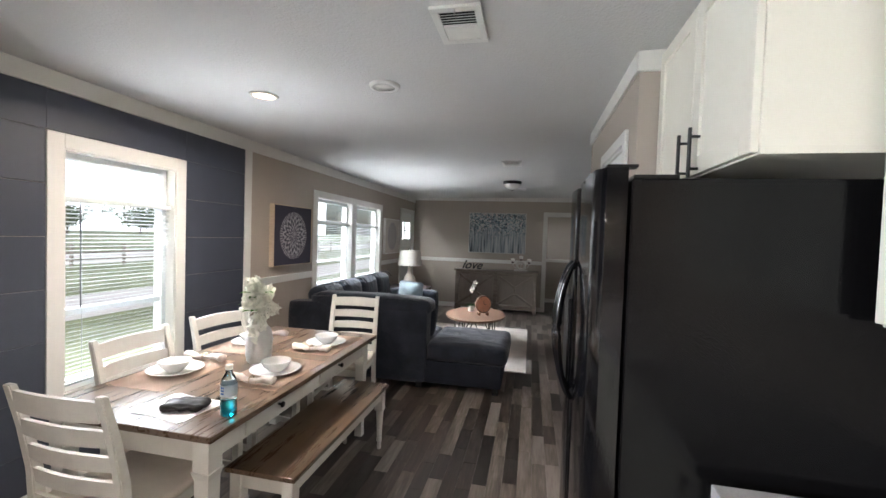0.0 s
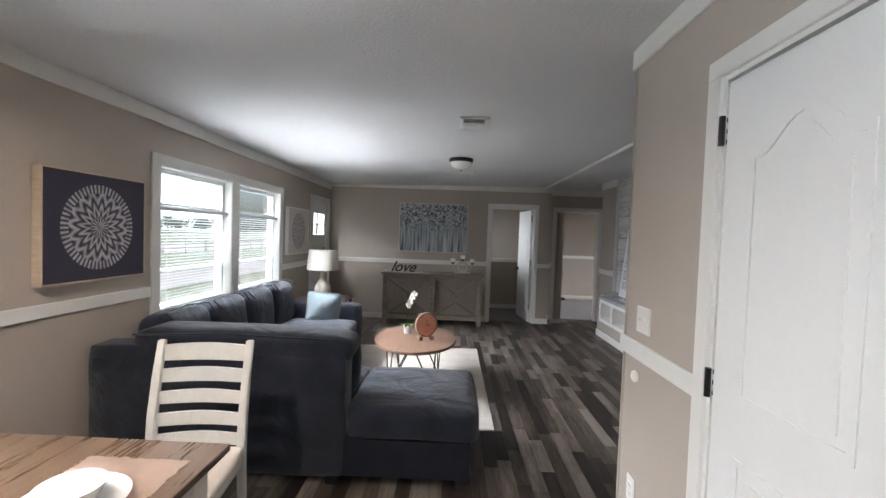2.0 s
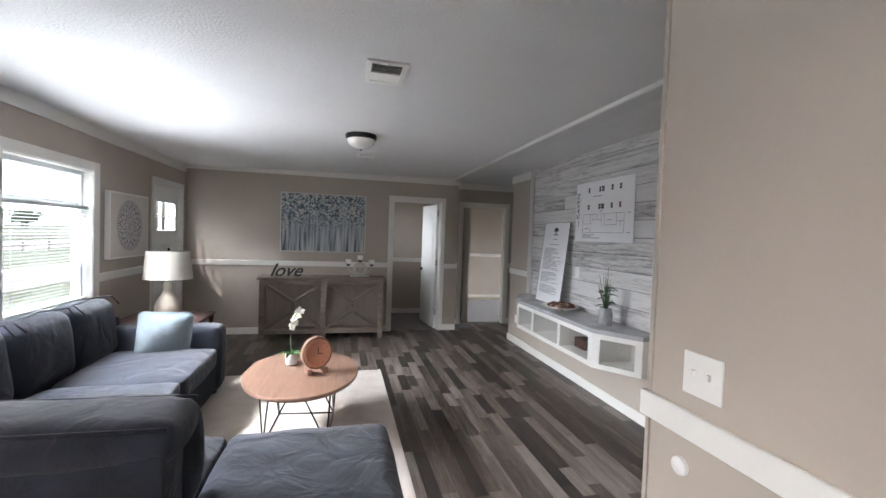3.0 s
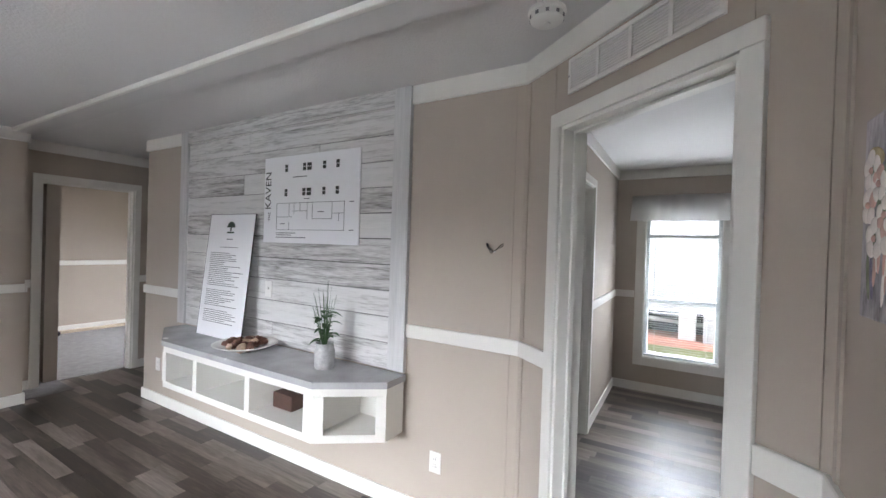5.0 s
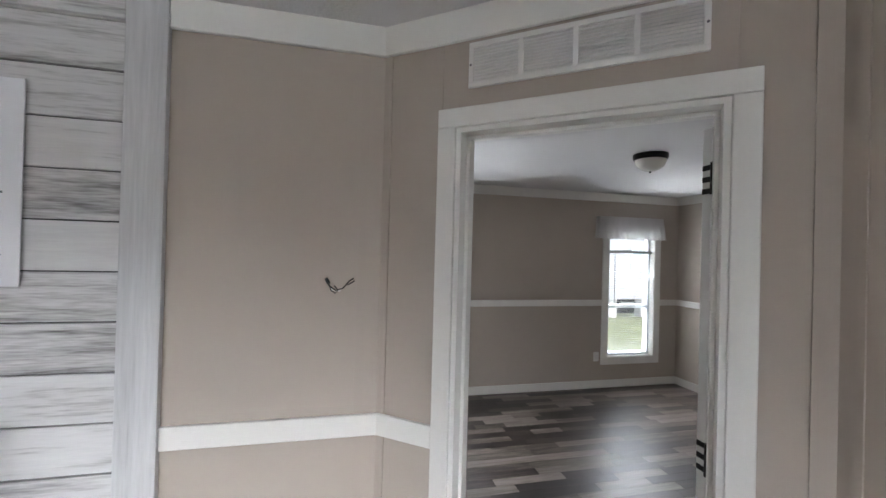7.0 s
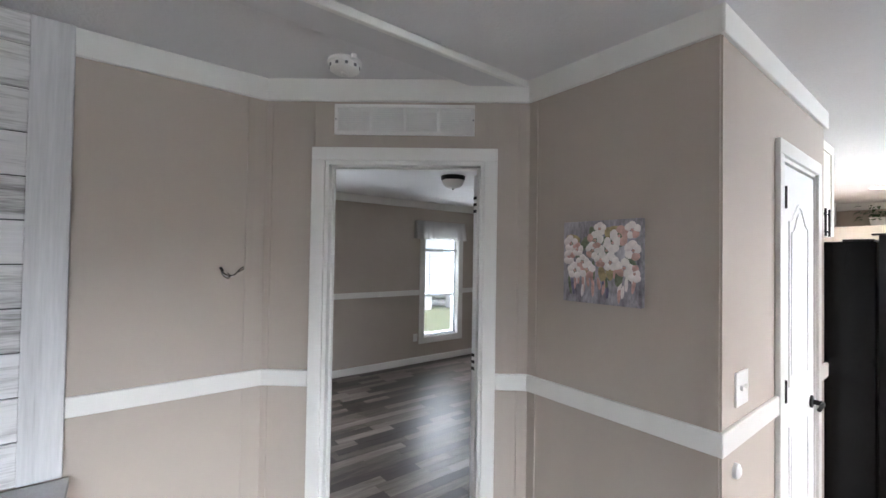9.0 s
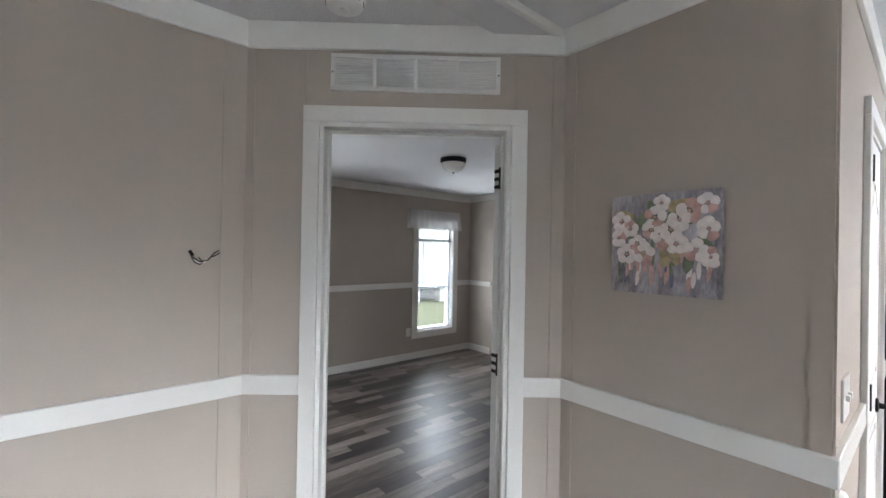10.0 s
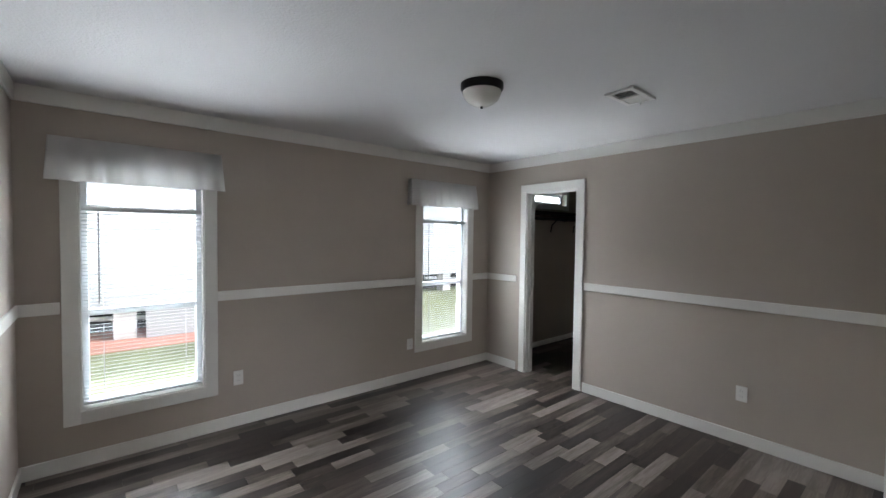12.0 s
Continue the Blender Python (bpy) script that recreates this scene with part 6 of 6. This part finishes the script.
        mx = n.new("ShaderNodeMix")
        mx.data_type = "RGBA"
        l.new(f, mx.inputs[0]), l.new(trunks, mx.inputs[6]), l.new(leaves, mx.inputs[7])
        l.new(mx.outputs[2], b.inputs["Base Color"])
    return m


def picture(name, label, p0, p1, u, z, w, h, canvas, frame_mat, depth=0.035, fw=0.012):
    m, _ = wall_frame(p0, p1)
    ob = thing(name, label, "wall picture")
    ob.matrix_basis = m @ pose(u, 0, z)
    part("canvas", boxes((-w / 2 + fw, w / 2 - fw, -depth + 0.006, -depth + 0.012, -h / 2 + fw, h / 2 - fw)), canvas, ob, "printed canvas")
    part("frame", boxes((-w / 2, -w / 2 + fw, -depth, -0.001, -h / 2, h / 2), (w / 2 - fw, w / 2, -depth, -0.001, -h / 2, h / 2),
                        (-w / 2 + fw, w / 2 - fw, -depth, -0.001, h / 2 - fw, h / 2), (-w / 2 + fw, w / 2 - fw, -depth, -0.001, -h / 2, -h / 2 + fw), bevel=0.0015, seg=1), frame_mat, ob)
    return ob


picture("mandala_picture", "dark square print of a white mandala in a pale wood frame", W0, W1, 5.02 - YS, 1.497, 0.73, 0.645, picture_material("dark_mandala", "dark"), PALEW, 0.055, 0.010)
picture("mandala_picture", "cream square print of a grey mandala in a white frame", W0, W1, 8.30 - YS, 1.512, 0.77, 0.64, picture_material("light_mandala", "light"), PLATE, 0.045, 0.014)
picture("forest_painting", "blue-grey painting of misty trees in a silver frame", (XW, YN), (2.47, YN), 0.395 - XW, 1.648, 1.225, 0.868, picture_material("forest_paint", "wood"), SILVER, 0.04, 0.014)

# flower canvas: painted petals laid on in relief
_m, _ = wall_frame(DB, (1.587, 4.555))
fp = thing("flower_painting", "small unframed canvas of white and blush blossoms on grey", "wall picture")
fp.matrix_basis = _m @ pose(2.362 - 1.985, 0, 1.60)
CAN = mat("painted_canvas", (0.33, 0.31, 0.33), 0.7, 0.75, 7, 0.4, 60, stretch=(2.2, 1, 0.8))
part("canvas", boxes((-0.165, 0.165, -0.026, -0.0005, -0.163, 0.163), bevel=0.003), CAN, fp, "grey painted canvas")
_r = random.Random(21)
_cols = {"blush": mat("blush_paint", (0.58, 0.36, 0.31), 0.55, 0.3, 40, 0.5, 60), "white": mat("white_paint", (0.78, 0.72, 0.68), 0.5, 0.12, 50, 0.5, 60),
         "green": mat("olive_paint", (0.17, 0.20, 0.13), 0.6, 0.4, 30, 0.5, 60), "violet": mat("violet_paint", (0.16, 0.15, 0.22), 0.6, 0.4, 30, 0.5, 60), "ochre": mat("ochre_paint", (0.42, 0.34, 0.18), 0.6, 0.4, 30, 0.5, 60)}


def dab(x, z, rx, rz, turn, material, lift):
    bm = lathe([(0, 0), (1, 0), (0.9, 0.5), (0, 1)], 14)
    bm.transform(pose(x, -0.026, z, 90) @ pose(0, 0, 0, 0, 0, turn) @ Matrix.Diagonal((rx, rz, lift, 1)))
    part("paint_dab", bm, material, fp, smooth=True)


for _k in range(26):
    dab(_r.uniform(-0.14, 0.14), _r.uniform(-0.115, -0.03), 0.007, _r.uniform(0.02, 0.042), _r.uniform(-14, 14), _cols[_r.choice(("violet", "blush", "green", "white"))], 0.0012)
for _k in range(18):
    dab(_r.uniform(-0.135, 0.135), _r.uniform(-0.06, 0.13), 0.016, 0.034, _r.uniform(-80, 80), _cols[_r.choice(("green", "green", "ochre", "violet"))], 0.0016)
for _cx, _cz, _s in ((-0.13, 0.075, 0.028), (-0.14, 0.02, 0.026), (-0.055, -0.03, 0.03), (-0.11, -0.035, 0.028), (-0.02, 0.085, 0.03), (0.03, 0.045, 0.03), (0.08, 0.10, 0.032), (0.045, 0.0, 0.028),
                     (0.10, -0.02, 0.03), (0.135, 0.045, 0.03), (0.0, 0.13, 0.022), (0.13, 0.12, 0.026), (-0.075, 0.0, 0.024), (0.14, -0.04, 0.026), (-0.03, 0.045, 0.026), (0.055, 0.075, 0.03), (-0.10, 0.05, 0.024), (0.005, 0.01, 0.024)):
    _s *= 1.22
    for _k in range(5):
        _a = _k * 72 + _r.random() * 30
        dab(max(-0.148, min(0.148, _cx + _s * 0.62 * math.cos(math.radians(_a)))), max(-0.146, min(0.146, _cz + _s * 0.62 * math.sin(math.radians(_a)))), _s * 0.42, _s * 0.5, _a,
            _cols["blush" if _r.random() < 0.24 else "white"], 0.003)
    dab(_cx, _cz, 0.006, 0.006, 0, _cols["blush"], 0.005)


# ---- floating media shelf on the feature wall ----
def media_shelf():
    ob = thing("floating_shelf_cabinet", "white wall-hung media cabinet with open cubbies and grey marble-look top", "media cabinet")
    ya, yb, xf, xw = 8.03, 6.50, 2.71, 3.108
    yl, yr = 8.48, 6.18
    xs = 2.94
    top = [(xw, yl), (xs, yl), (xf, ya), (xf, yb), (xs, yr), (xw, yr)]
    part("worktop", prism(top, 0.757, 0.793), MARBLE, ob, "grey marble-look top")
    g = 0.012
    part("fascia", prism([(xw, yl - g), (xs + g, yl - g), (xf + g, ya - g / 2), (xf + g, yb + g / 2), (xs + g, yr + g), (xw, yr + g)], 0.712, 0.7565), TRIM, ob)
    part("bottom", prism([(xw, yl - g), (xs + g, yl - g), (xf + g, ya - g / 2), (xf + g, yb + g / 2), (xs + g, yr + g), (xw, yr + g)], 0.463, 0.505), TRIM, ob)
    part("back", boxes((xw - 0.012, xw, yr + g, yl - g, 0.506, 0.711)), TRIM, ob)
    for y, w in ((ya - 0.02, 0.05), (7.62, 0.045), (7.06, 0.045), (yb + 0.035, 0.075)):
        part("divider", boxes((xf + g, xw - 0.013, y - w / 2, y + w / 2, 0.5055, 0.7115)), TRIM, ob)
    part("end_panel", boxes((xs + g, xw - 0.013, yr + g, yr + g + 0.03, 0.5055, 0.7115)), TRIM, ob)
    part("end_panel", boxes((xs + g, xw - 0.013, yl - g - 0.03, yl - g, 0.5055, 0.7115)), TRIM, ob)
    for (x0, y0, x1, y1) in ((xf + g, yb, xs + g, yr + g), (xf + g, ya, xs + g, yl - g)):
        d = Vector((x1 - x0, y1 - y0, 0))
        mm = Matrix.Translation((x0, y0, 0)) @ pose(0, 0, 0, 0, 0, math.degrees(math.atan2(d.y, d.x)))
        w = d.length
        s = 1 if y1 < y0 else -1
        e = 0.0
        yy = (0.0, 0.03) if s > 0 else (-0.03, 0.0)
        for a, b in ((0.0, 0.055), (w - 0.055, w)):
            part("angled_stile", boxes((a, b, yy[0], yy[1], 0.5055, 0.7115)), TRIM, ob, m=mm)


media_shelf()


def text_mesh(body, size, depth=0.0006):
    c = bpy.data.curves.new("text", "FONT")
    c.body, c.size, c.extrude = body, size, depth
    o = new("text", c)
    bpy.context.view_layer.update()
    me = bpy.data.meshes.new_from_object(o.evaluated_get(bpy.context.evaluated_depsgraph_get()))
    bpy.data.objects.remove(o)
    me.materials.clear()
    return me


# leaning information board
sg = thing("information_board", "tall white printed information board leaning on the feature wall", "sign")
sg.matrix_basis = pose(2.985, 8.09, 0.794) @ pose(0, 0, 0, 0, 0, -90) @ pose(0, 0, 0, -6.0)
part("board", boxes((0, 0.56, 0, 0.006, 0, 0.93), bevel=0.001, seg=1), PAPER, sg)
part("edge", boxes((-0.003, -0.0002, -0.001, 0.008, 0, 0.93), (0.5602, 0.563, -0.001, 0.008, 0, 0.93), (-0.003, 0.563, -0.001, 0.008, 0.9302, 0.933)), INKD, sg, "thin black edge")
part("emblem", prism([(0.28 + 0.05 * math.cos(a), 0.83 + 0.045 * math.sin(a)) for a in [k * math.pi / 12 for k in range(13)]], -0.0, 0.001, m=Matrix(((1, 0, 0, 0), (0, 0, 1, -0.0015), (0, 1, 0, 0), (0, 0, 0, 1)))), SIGNG, sg, "dark green half-round emblem")
part("emblem", boxes((0.272, 0.288, -0.0015, -0.0002, 0.80, 0.83), (0.235, 0.325, -0.0015, -0.0002, 0.785, 0.797)), SIGNG, sg)
_r = random.Random(3)
bm = bmesh.new()
bm_box(bm, 0.24, 0.32, -0.0012, -0.0002, 0.735, 0.743)
bm_box(bm, 0.17, 0.39, -0.0012, -0.0002, 0.675, 0.680)
_z = 0.63
while _z > 0.10:
    if 0.36 < _z < 0.375 or 0.20 < _z < 0.225:
        _z -= 0.022
        continue
    bm_box(bm, 0.06, 0.06 + _r.uniform(0.18, 0.43), -0.0012, -0.0002, _z, _z + 0.005)
    _z -= 0.0145
part("printed_text", bm, INK, sg, "small grey print", kind="stuff")

# floor-plan poster
ps = thing("floor_plan_poster", "white floor-plan poster with house elevations, fixed to whitewashed boards", "poster")
ps.matrix_basis = pose(3.110, 7.48, 1.517) @ pose(0, 0, 0, 0, 0, -90)
part("board", boxes((0, 0.915, 0, 0.006, 0, 0.605), bevel=0.001, seg=1), PAPER, ps)
_me = text_mesh("KAVEN", 0.085)
_me.materials.append(INKD)
_t = new("title", _me)
_t.parent = ps
_t.matrix_basis = pose(0.073, -0.001, 0.235, 90) @ pose(0, 0, 0, 0, 0, 90)
_me = text_mesh("THE", 0.032)
_me.materials.append(INKD)
_t = new("title", _me)
_t.parent = ps
_t.matrix_basis = pose(0.073, -0.001, 0.155, 90) @ pose(0, 0, 0, 0, 0, 90)
for _z in (0.495, 0.325):
    for _x, _w in ((0.22, 0.028), (0.40, 0.03), (0.442, 0.042), (0.59, 0.028), (0.71, 0.028)):
        part("drawn_window", boxes((_x, _x + _w, -0.0012, -0.0002, _z, _z + 0.05)), INKD, ps, "drawn dark window")
        part("drawn_bar", boxes((_x, _x + _w, -0.0018, -0.0013, _z + 0.024, _z + 0.027)), PAPER, ps)
bm = bmesh.new()
for _a in ((0.14, 0.79, 0.275), (0.14, 0.79, 0.09), (0.14, 0.30, 0.18), (0.50, 0.68, 0.165), (0.30, 0.45, 0.22), (0.68, 0.79, 0.20)):
    bm_box(bm, _a[0], _a[1], -0.0012, -0.0002, _a[2], _a[2] + 0.003)
for _a in ((0.14, 0.09, 0.278), (0.787, 0.09, 0.278), (0.27, 0.18, 0.278), (0.32, 0.20, 0.278), (0.45, 0.165, 0.278), (0.50, 0.165, 0.278), (0.68, 0.165, 0.278), (0.38, 0.22, 0.278), (0.27, 0.09, 0.15), (0.74, 0.15, 0.20)):
    bm_box(bm, _a[0], _a[0] + 0.003, -0.0012, -0.0002, _a[1], _a[2])
part("plan_lines", bm, INK, ps, "thin drawn plan lines", kind="stuff")
for _x0, _x1, _z in ((0.30, 0.44, 0.452), (0.14, 0.34, 0.066), (0.14, 0.30, 0.052), (0.14, 0.44, 0.036), (0.83, 0.87, 0.27), (0.83, 0.87, 0.09), (0.18, 0.23, 0.13), (0.55, 0.61, 0.21), (0.42, 0.47, 0.30)):
    part("print_line", boxes((_x0, _x1, -0.0012, -0.0002, _z, _z + 0.006)), INK, ps)

_o = plate("switch", tv0, tv1, 9.25 - 7.42, 1.18, 1)
_o.matrix_basis = _o.matrix_basis @ Matrix.Translation((0, -0.014, 0))

# bowl of pods
bl = thing("dish", "shallow white dish of brown decorative pods on the media cabinet", "bowl", (2.91, 7.36, 0.793))
part("dish", lathe([(0, 0), (0.09, 0), (0.10, 0.006), (0.18, 0.034), (0.205, 0.045), (0.20, 0.047), (0.175, 0.04), (0.09, 0.012), (0, 0.01)], 48), CERAMIC, bl, smooth=True)
POD = mat("dried_pod", (0.14, 0.065, 0.045), 0.7, 0.5, 30, 0.6, 90)
PODL = mat("pale_dried_pod", (0.42, 0.30, 0.22), 0.7, 0.4, 30, 0.6, 90)
_r = random.Random(8)
for _k in range(26):
    _a, _d = _r.random() * 6.28, 0.135 * math.sqrt(_r.random())
    bm = lathe([(0, -1), (0.55, -0.8), (0.95, -0.2), (0.85, 0.4), (0.4, 0.9), (0, 1)], 12)
    _s = _r.uniform(0.020, 0.032)
    bm.transform(Matrix.Diagonal((_s, _s, _s * 1.25, 1)))
    for v in bm.verts:
        v.co += noise.noise_vector(v.co * 70 + Vector((_k, 0, 0))) * 0.006
    solo("dried_pod", bm, PODL if _r.random() < 0.3 else POD, "brown dried decorative pod in a white dish", "decoration", smooth=True,
         m=pose(2.91 + _d * math.cos(_a), 7.36 + _d * math.sin(_a), 0.793 + 0.035 + 0.035 * _r.random() * (1 - _d / 0.16), _r.uniform(0, 90), _r.uniform(0, 90), 0), group="pods in the dish")

pv = thing("potted_plant", "green leafy plant in a grey stone pot on the media cabinet", "plant", (2.93, 6.64, 0.793))
part("pot", lathe([(0, 0), (0.05, 0), (0.056, 0.01), (0.06, 0.10), (0.052, 0.12), (0.05, 0.14), (0.054, 0.148), (0.048, 0.148), (0.044, 0.12), (0, 0.115)], 36), mat("mottled_grey_pot", (0.36, 0.36, 0.36), 0.6, 0.35, 28, 0.4), pv, "mottled grey pot", smooth="auto")
_r = random.Random(31)
for _k in range(34):
    _a = _r.random() * 6.28
    _h = _r.uniform(0.15, 0.33)
    bm = bmesh.new()
    leaf_mesh(bm, (0.025 * math.cos(_a), 0.025 * math.sin(_a), _h), (math.cos(_a), math.sin(_a), _r.uniform(0, 0.8)), _r.uniform(0.05, 0.09), 0.034, 0.4)
    part("leaf", bm, LEAF, pv, "dark green leaf")
for _k in range(26):
    _a = _r.random() * 6.28
    _t = _r.uniform(0.01, 0.09)
    _h = _r.uniform(0.32, 0.52)
    part("grass_blade", tube([(0.008 * math.cos(_a), 0.008 * math.sin(_a), 0.12), (_t * 0.5 * math.cos(_a), _t * 0.5 * math.sin(_a), _h * 0.65), (_t * math.cos(_a), _t * math.sin(_a), _h)], 0.002, 4, radii=[0.0025, 0.002, 0.0006]), LEAF, pv, "thin green blade")
solo("wooden_box", boxes((2.86, 2.98, 6.83, 7.0, 0.5055, 0.60), bevel=0.006), BROWN, "dark reddish-brown box in a white cubby", "box")
solo("outlet_in_cubby", boxes((3.088, 3.0955, 7.27, 7.34, 0.55, 0.66), bevel=0.003), PLATE, "white outlet plate at the back of a cubby", "outlet")

# loose trim lengths on the back room's floor
solo("trim_board", boxes((3.1, 5.4, 12.96, 13.05, 0.007, 0.045), bevel=0.004), PALEW, "long pale trim board lying on grey carpet by the wall", "board")
solo("carpet_offcut", cushion(3.12, 3.60, 12.80, 12.94, 0.007, 0.075, 0.01, 0.02, 8, 40), BLACK, "small dark bundle lying on grey carpet", "bundle", smooth=True)

# closet shelf seen through the far bedroom doorway
sh = thing("closet_shelf", "dark wooden closet shelf on black scroll brackets", "shelf")
part("board", boxes((5.86, 6.20, -0.88, 1.26, 1.86, 1.885), bevel=0.003), BROWN, sh)
part("cleat", boxes((6.18, 6.213, -0.88, 1.26, 1.79, 1.858)), BROWN, sh)
part("rod", tube([(5.98, -0.88, 1.80), (5.98, 1.26, 1.80)], 0.015), BLACK, sh, "black hanging rod")
for _y in (-0.45, 0.12, 0.62, 1.1):
    part("bracket", tube([(6.19, _y, 1.62), (6.17, _y, 1.72), (6.08, _y, 1.80), (5.95, _y, 1.775), (5.92, _y, 1.80), (5.94, _y, 1.85)], 0.010, 7), BLACK, sh, "black scroll bracket", smooth=True)
    part("bracket_top", boxes((5.88, 6.19, _y - 0.012, _y + 0.012, 1.848, 1.859)), BLACK, sh)

# fern on the kitchen cabinets
fe = thing("fern", "green trailing fern in a white pot on top of wall cabinets", "plant", (1.83, YS + 0.18, 2.10))
part("pot", lathe([(0, 0), (0.07, 0), (0.09, 0.11), (0.08, 0.11), (0, 0.09)], 24), CERAMIC, fe, "white pot", smooth="auto")
_r = random.Random(77)
for _k in range(70):
    _a = _r.random() * 6.28
    _d = _r.uniform(0.02, 0.2)
    bm = bmesh.new()
    leaf_mesh(bm, (_d * math.cos(_a), max(-0.16, _d * math.sin(_a)), 0.12 + _r.uniform(-0.06, 0.14)), (math.cos(_a), math.sin(_a), _r.uniform(-0.3, 0.6)), _r.uniform(0.05, 0.09), 0.04, 0.5)
    part("leaf", bm, LEAF, fe, "green leaf")

# ---- floor planks and board walls: pieces last ----
def floor_planks():
    """Vinyl planks laid along y; blocks of tone as in the printed pattern."""
    rng = random.Random(4)
    parent = tagged(new("floor"), "grey-brown mixed-tone wood plank floor", "floor", kind="structure")
    near, rest, w = [], [], 0.092
    shared = {}
    x = XW - 0.02
    while x < 6.3:
        y = YS - rng.random() * 0.6
        while y < 11.0:
            ln = rng.choice((0.30, 0.42, 0.55, 0.66, 0.80))
            inside = (x < 2.3 and y < 10.0) or (2.2 <= x < 5.6 and 4.0 < y < 10.4) or (2.3 <= x and -1.0 < y < 8.7)
            if inside:
                near_path = 0.2 < x < 1.7 and 3.4 < y < 8.2 or 2.9 < x < 4.6 and 2.2 < y < 4.2
                (near if near_path and len(near) < 300 else rest).append((x, y, ln))
            y += ln
        x += w
    for x, y, ln in near:
        if ln not in shared:
            ob = part("plank", boxes((0.0004, w - 0.0004, 0.0004, ln - 0.0004, -0.011, 0), bevel=0.0006, seg=1), PLANK, parent)
            shared[ln] = ob.data
        else:
            ob = new("plank", shared[ln])
            ob.parent = parent
        ob.location = (x, y, 0)
    bm = bmesh.new()
    for x, y, ln in rest:
        bm_box(bm, x + 0.0004, x + w - 0.0004, y + 0.0004, y + ln - 0.0004, -0.011, 0)
    tagged(part("planks", bm, PLANK, parent, kind="stuff"))


floor_planks()


def board_wall():
    rng = random.Random(9)
    ob = tagged(new("wall_boards"), "whitewashed horizontal shiplap board feature wall", "wall", kind="structure")
    z, k = 0.795, 0
    h = 0.154
    while z < 2.33:
        top = min(z + h, 2.336)
        cuts = [6.318, 6.318 + rng.uniform(0.5, 1.7), 8.515]
        for a, b in zip(cuts, cuts[1:]):
            bm = boxes((3.126 - 0.004 * rng.random(), 3.138, 0, b - a - 0.003, 0, top - z - 0.005), bevel=0.0015, seg=1)
            part("board", bm, SHIP, ob, m=pose(0, a + 0.001, z))
        z, k = top, k + 1
        if top > 2.33:
            break
    # seam shade is coloured in by this black sheet behind the boards
    part("backing", boxes((3.1382, 3.1396, 6.25, 8.6, 0.8, 2.4)), INKD, ob, "black sheet that puts shade into the board gaps")
    for y0, y1 in ((6.2, 6.317), (8.516, 8.62)):
        part("edge_board", boxes((3.108, 3.138, y0, y1, 0.797, H - 0.002), bevel=0.003), SHIPV, ob)
    part("top_board", boxes((0, 0.029, 0, 2.197, 0, 0.101), bevel=0.003), SHIP, ob, m=pose(3.109, 6.318, 2.337))


board_wall()


def navy_wall():
    ob = tagged(new("wall_navy"), "navy blue horizontal board accent wall", "wall", kind="structure")
    z = 0.022
    h = 0.29
    while z < 2.25:
        top = min(z + h, 2.274)
        for a, b in ((YS + 0.02, 2.70), (3.6205, 4.2695)):
            part("board", boxes((XW + 0.0005, XW + 0.012, 0, b - a, 0, top - z - 0.002), bevel=0.001, seg=1), NAVY, ob, m=pose(0, a, z))
        if top > 2.06:
            part("board", boxes((XW + 0.0005, XW + 0.012, 0, 0.919, 0, top - max(z, 2.053) - 0.004), bevel=0.002, seg=1), NAVY, ob, m=pose(0, 2.7005, max(z, 2.053)))
        if z < 0.48:
            part("board", boxes((XW + 0.0005, XW + 0.012, 0, 0.919, 0, min(top, 0.485) - z - 0.004), bevel=0.002, seg=1), NAVY, ob, m=pose(0, 2.7005, z))
        z = top


navy_wall()
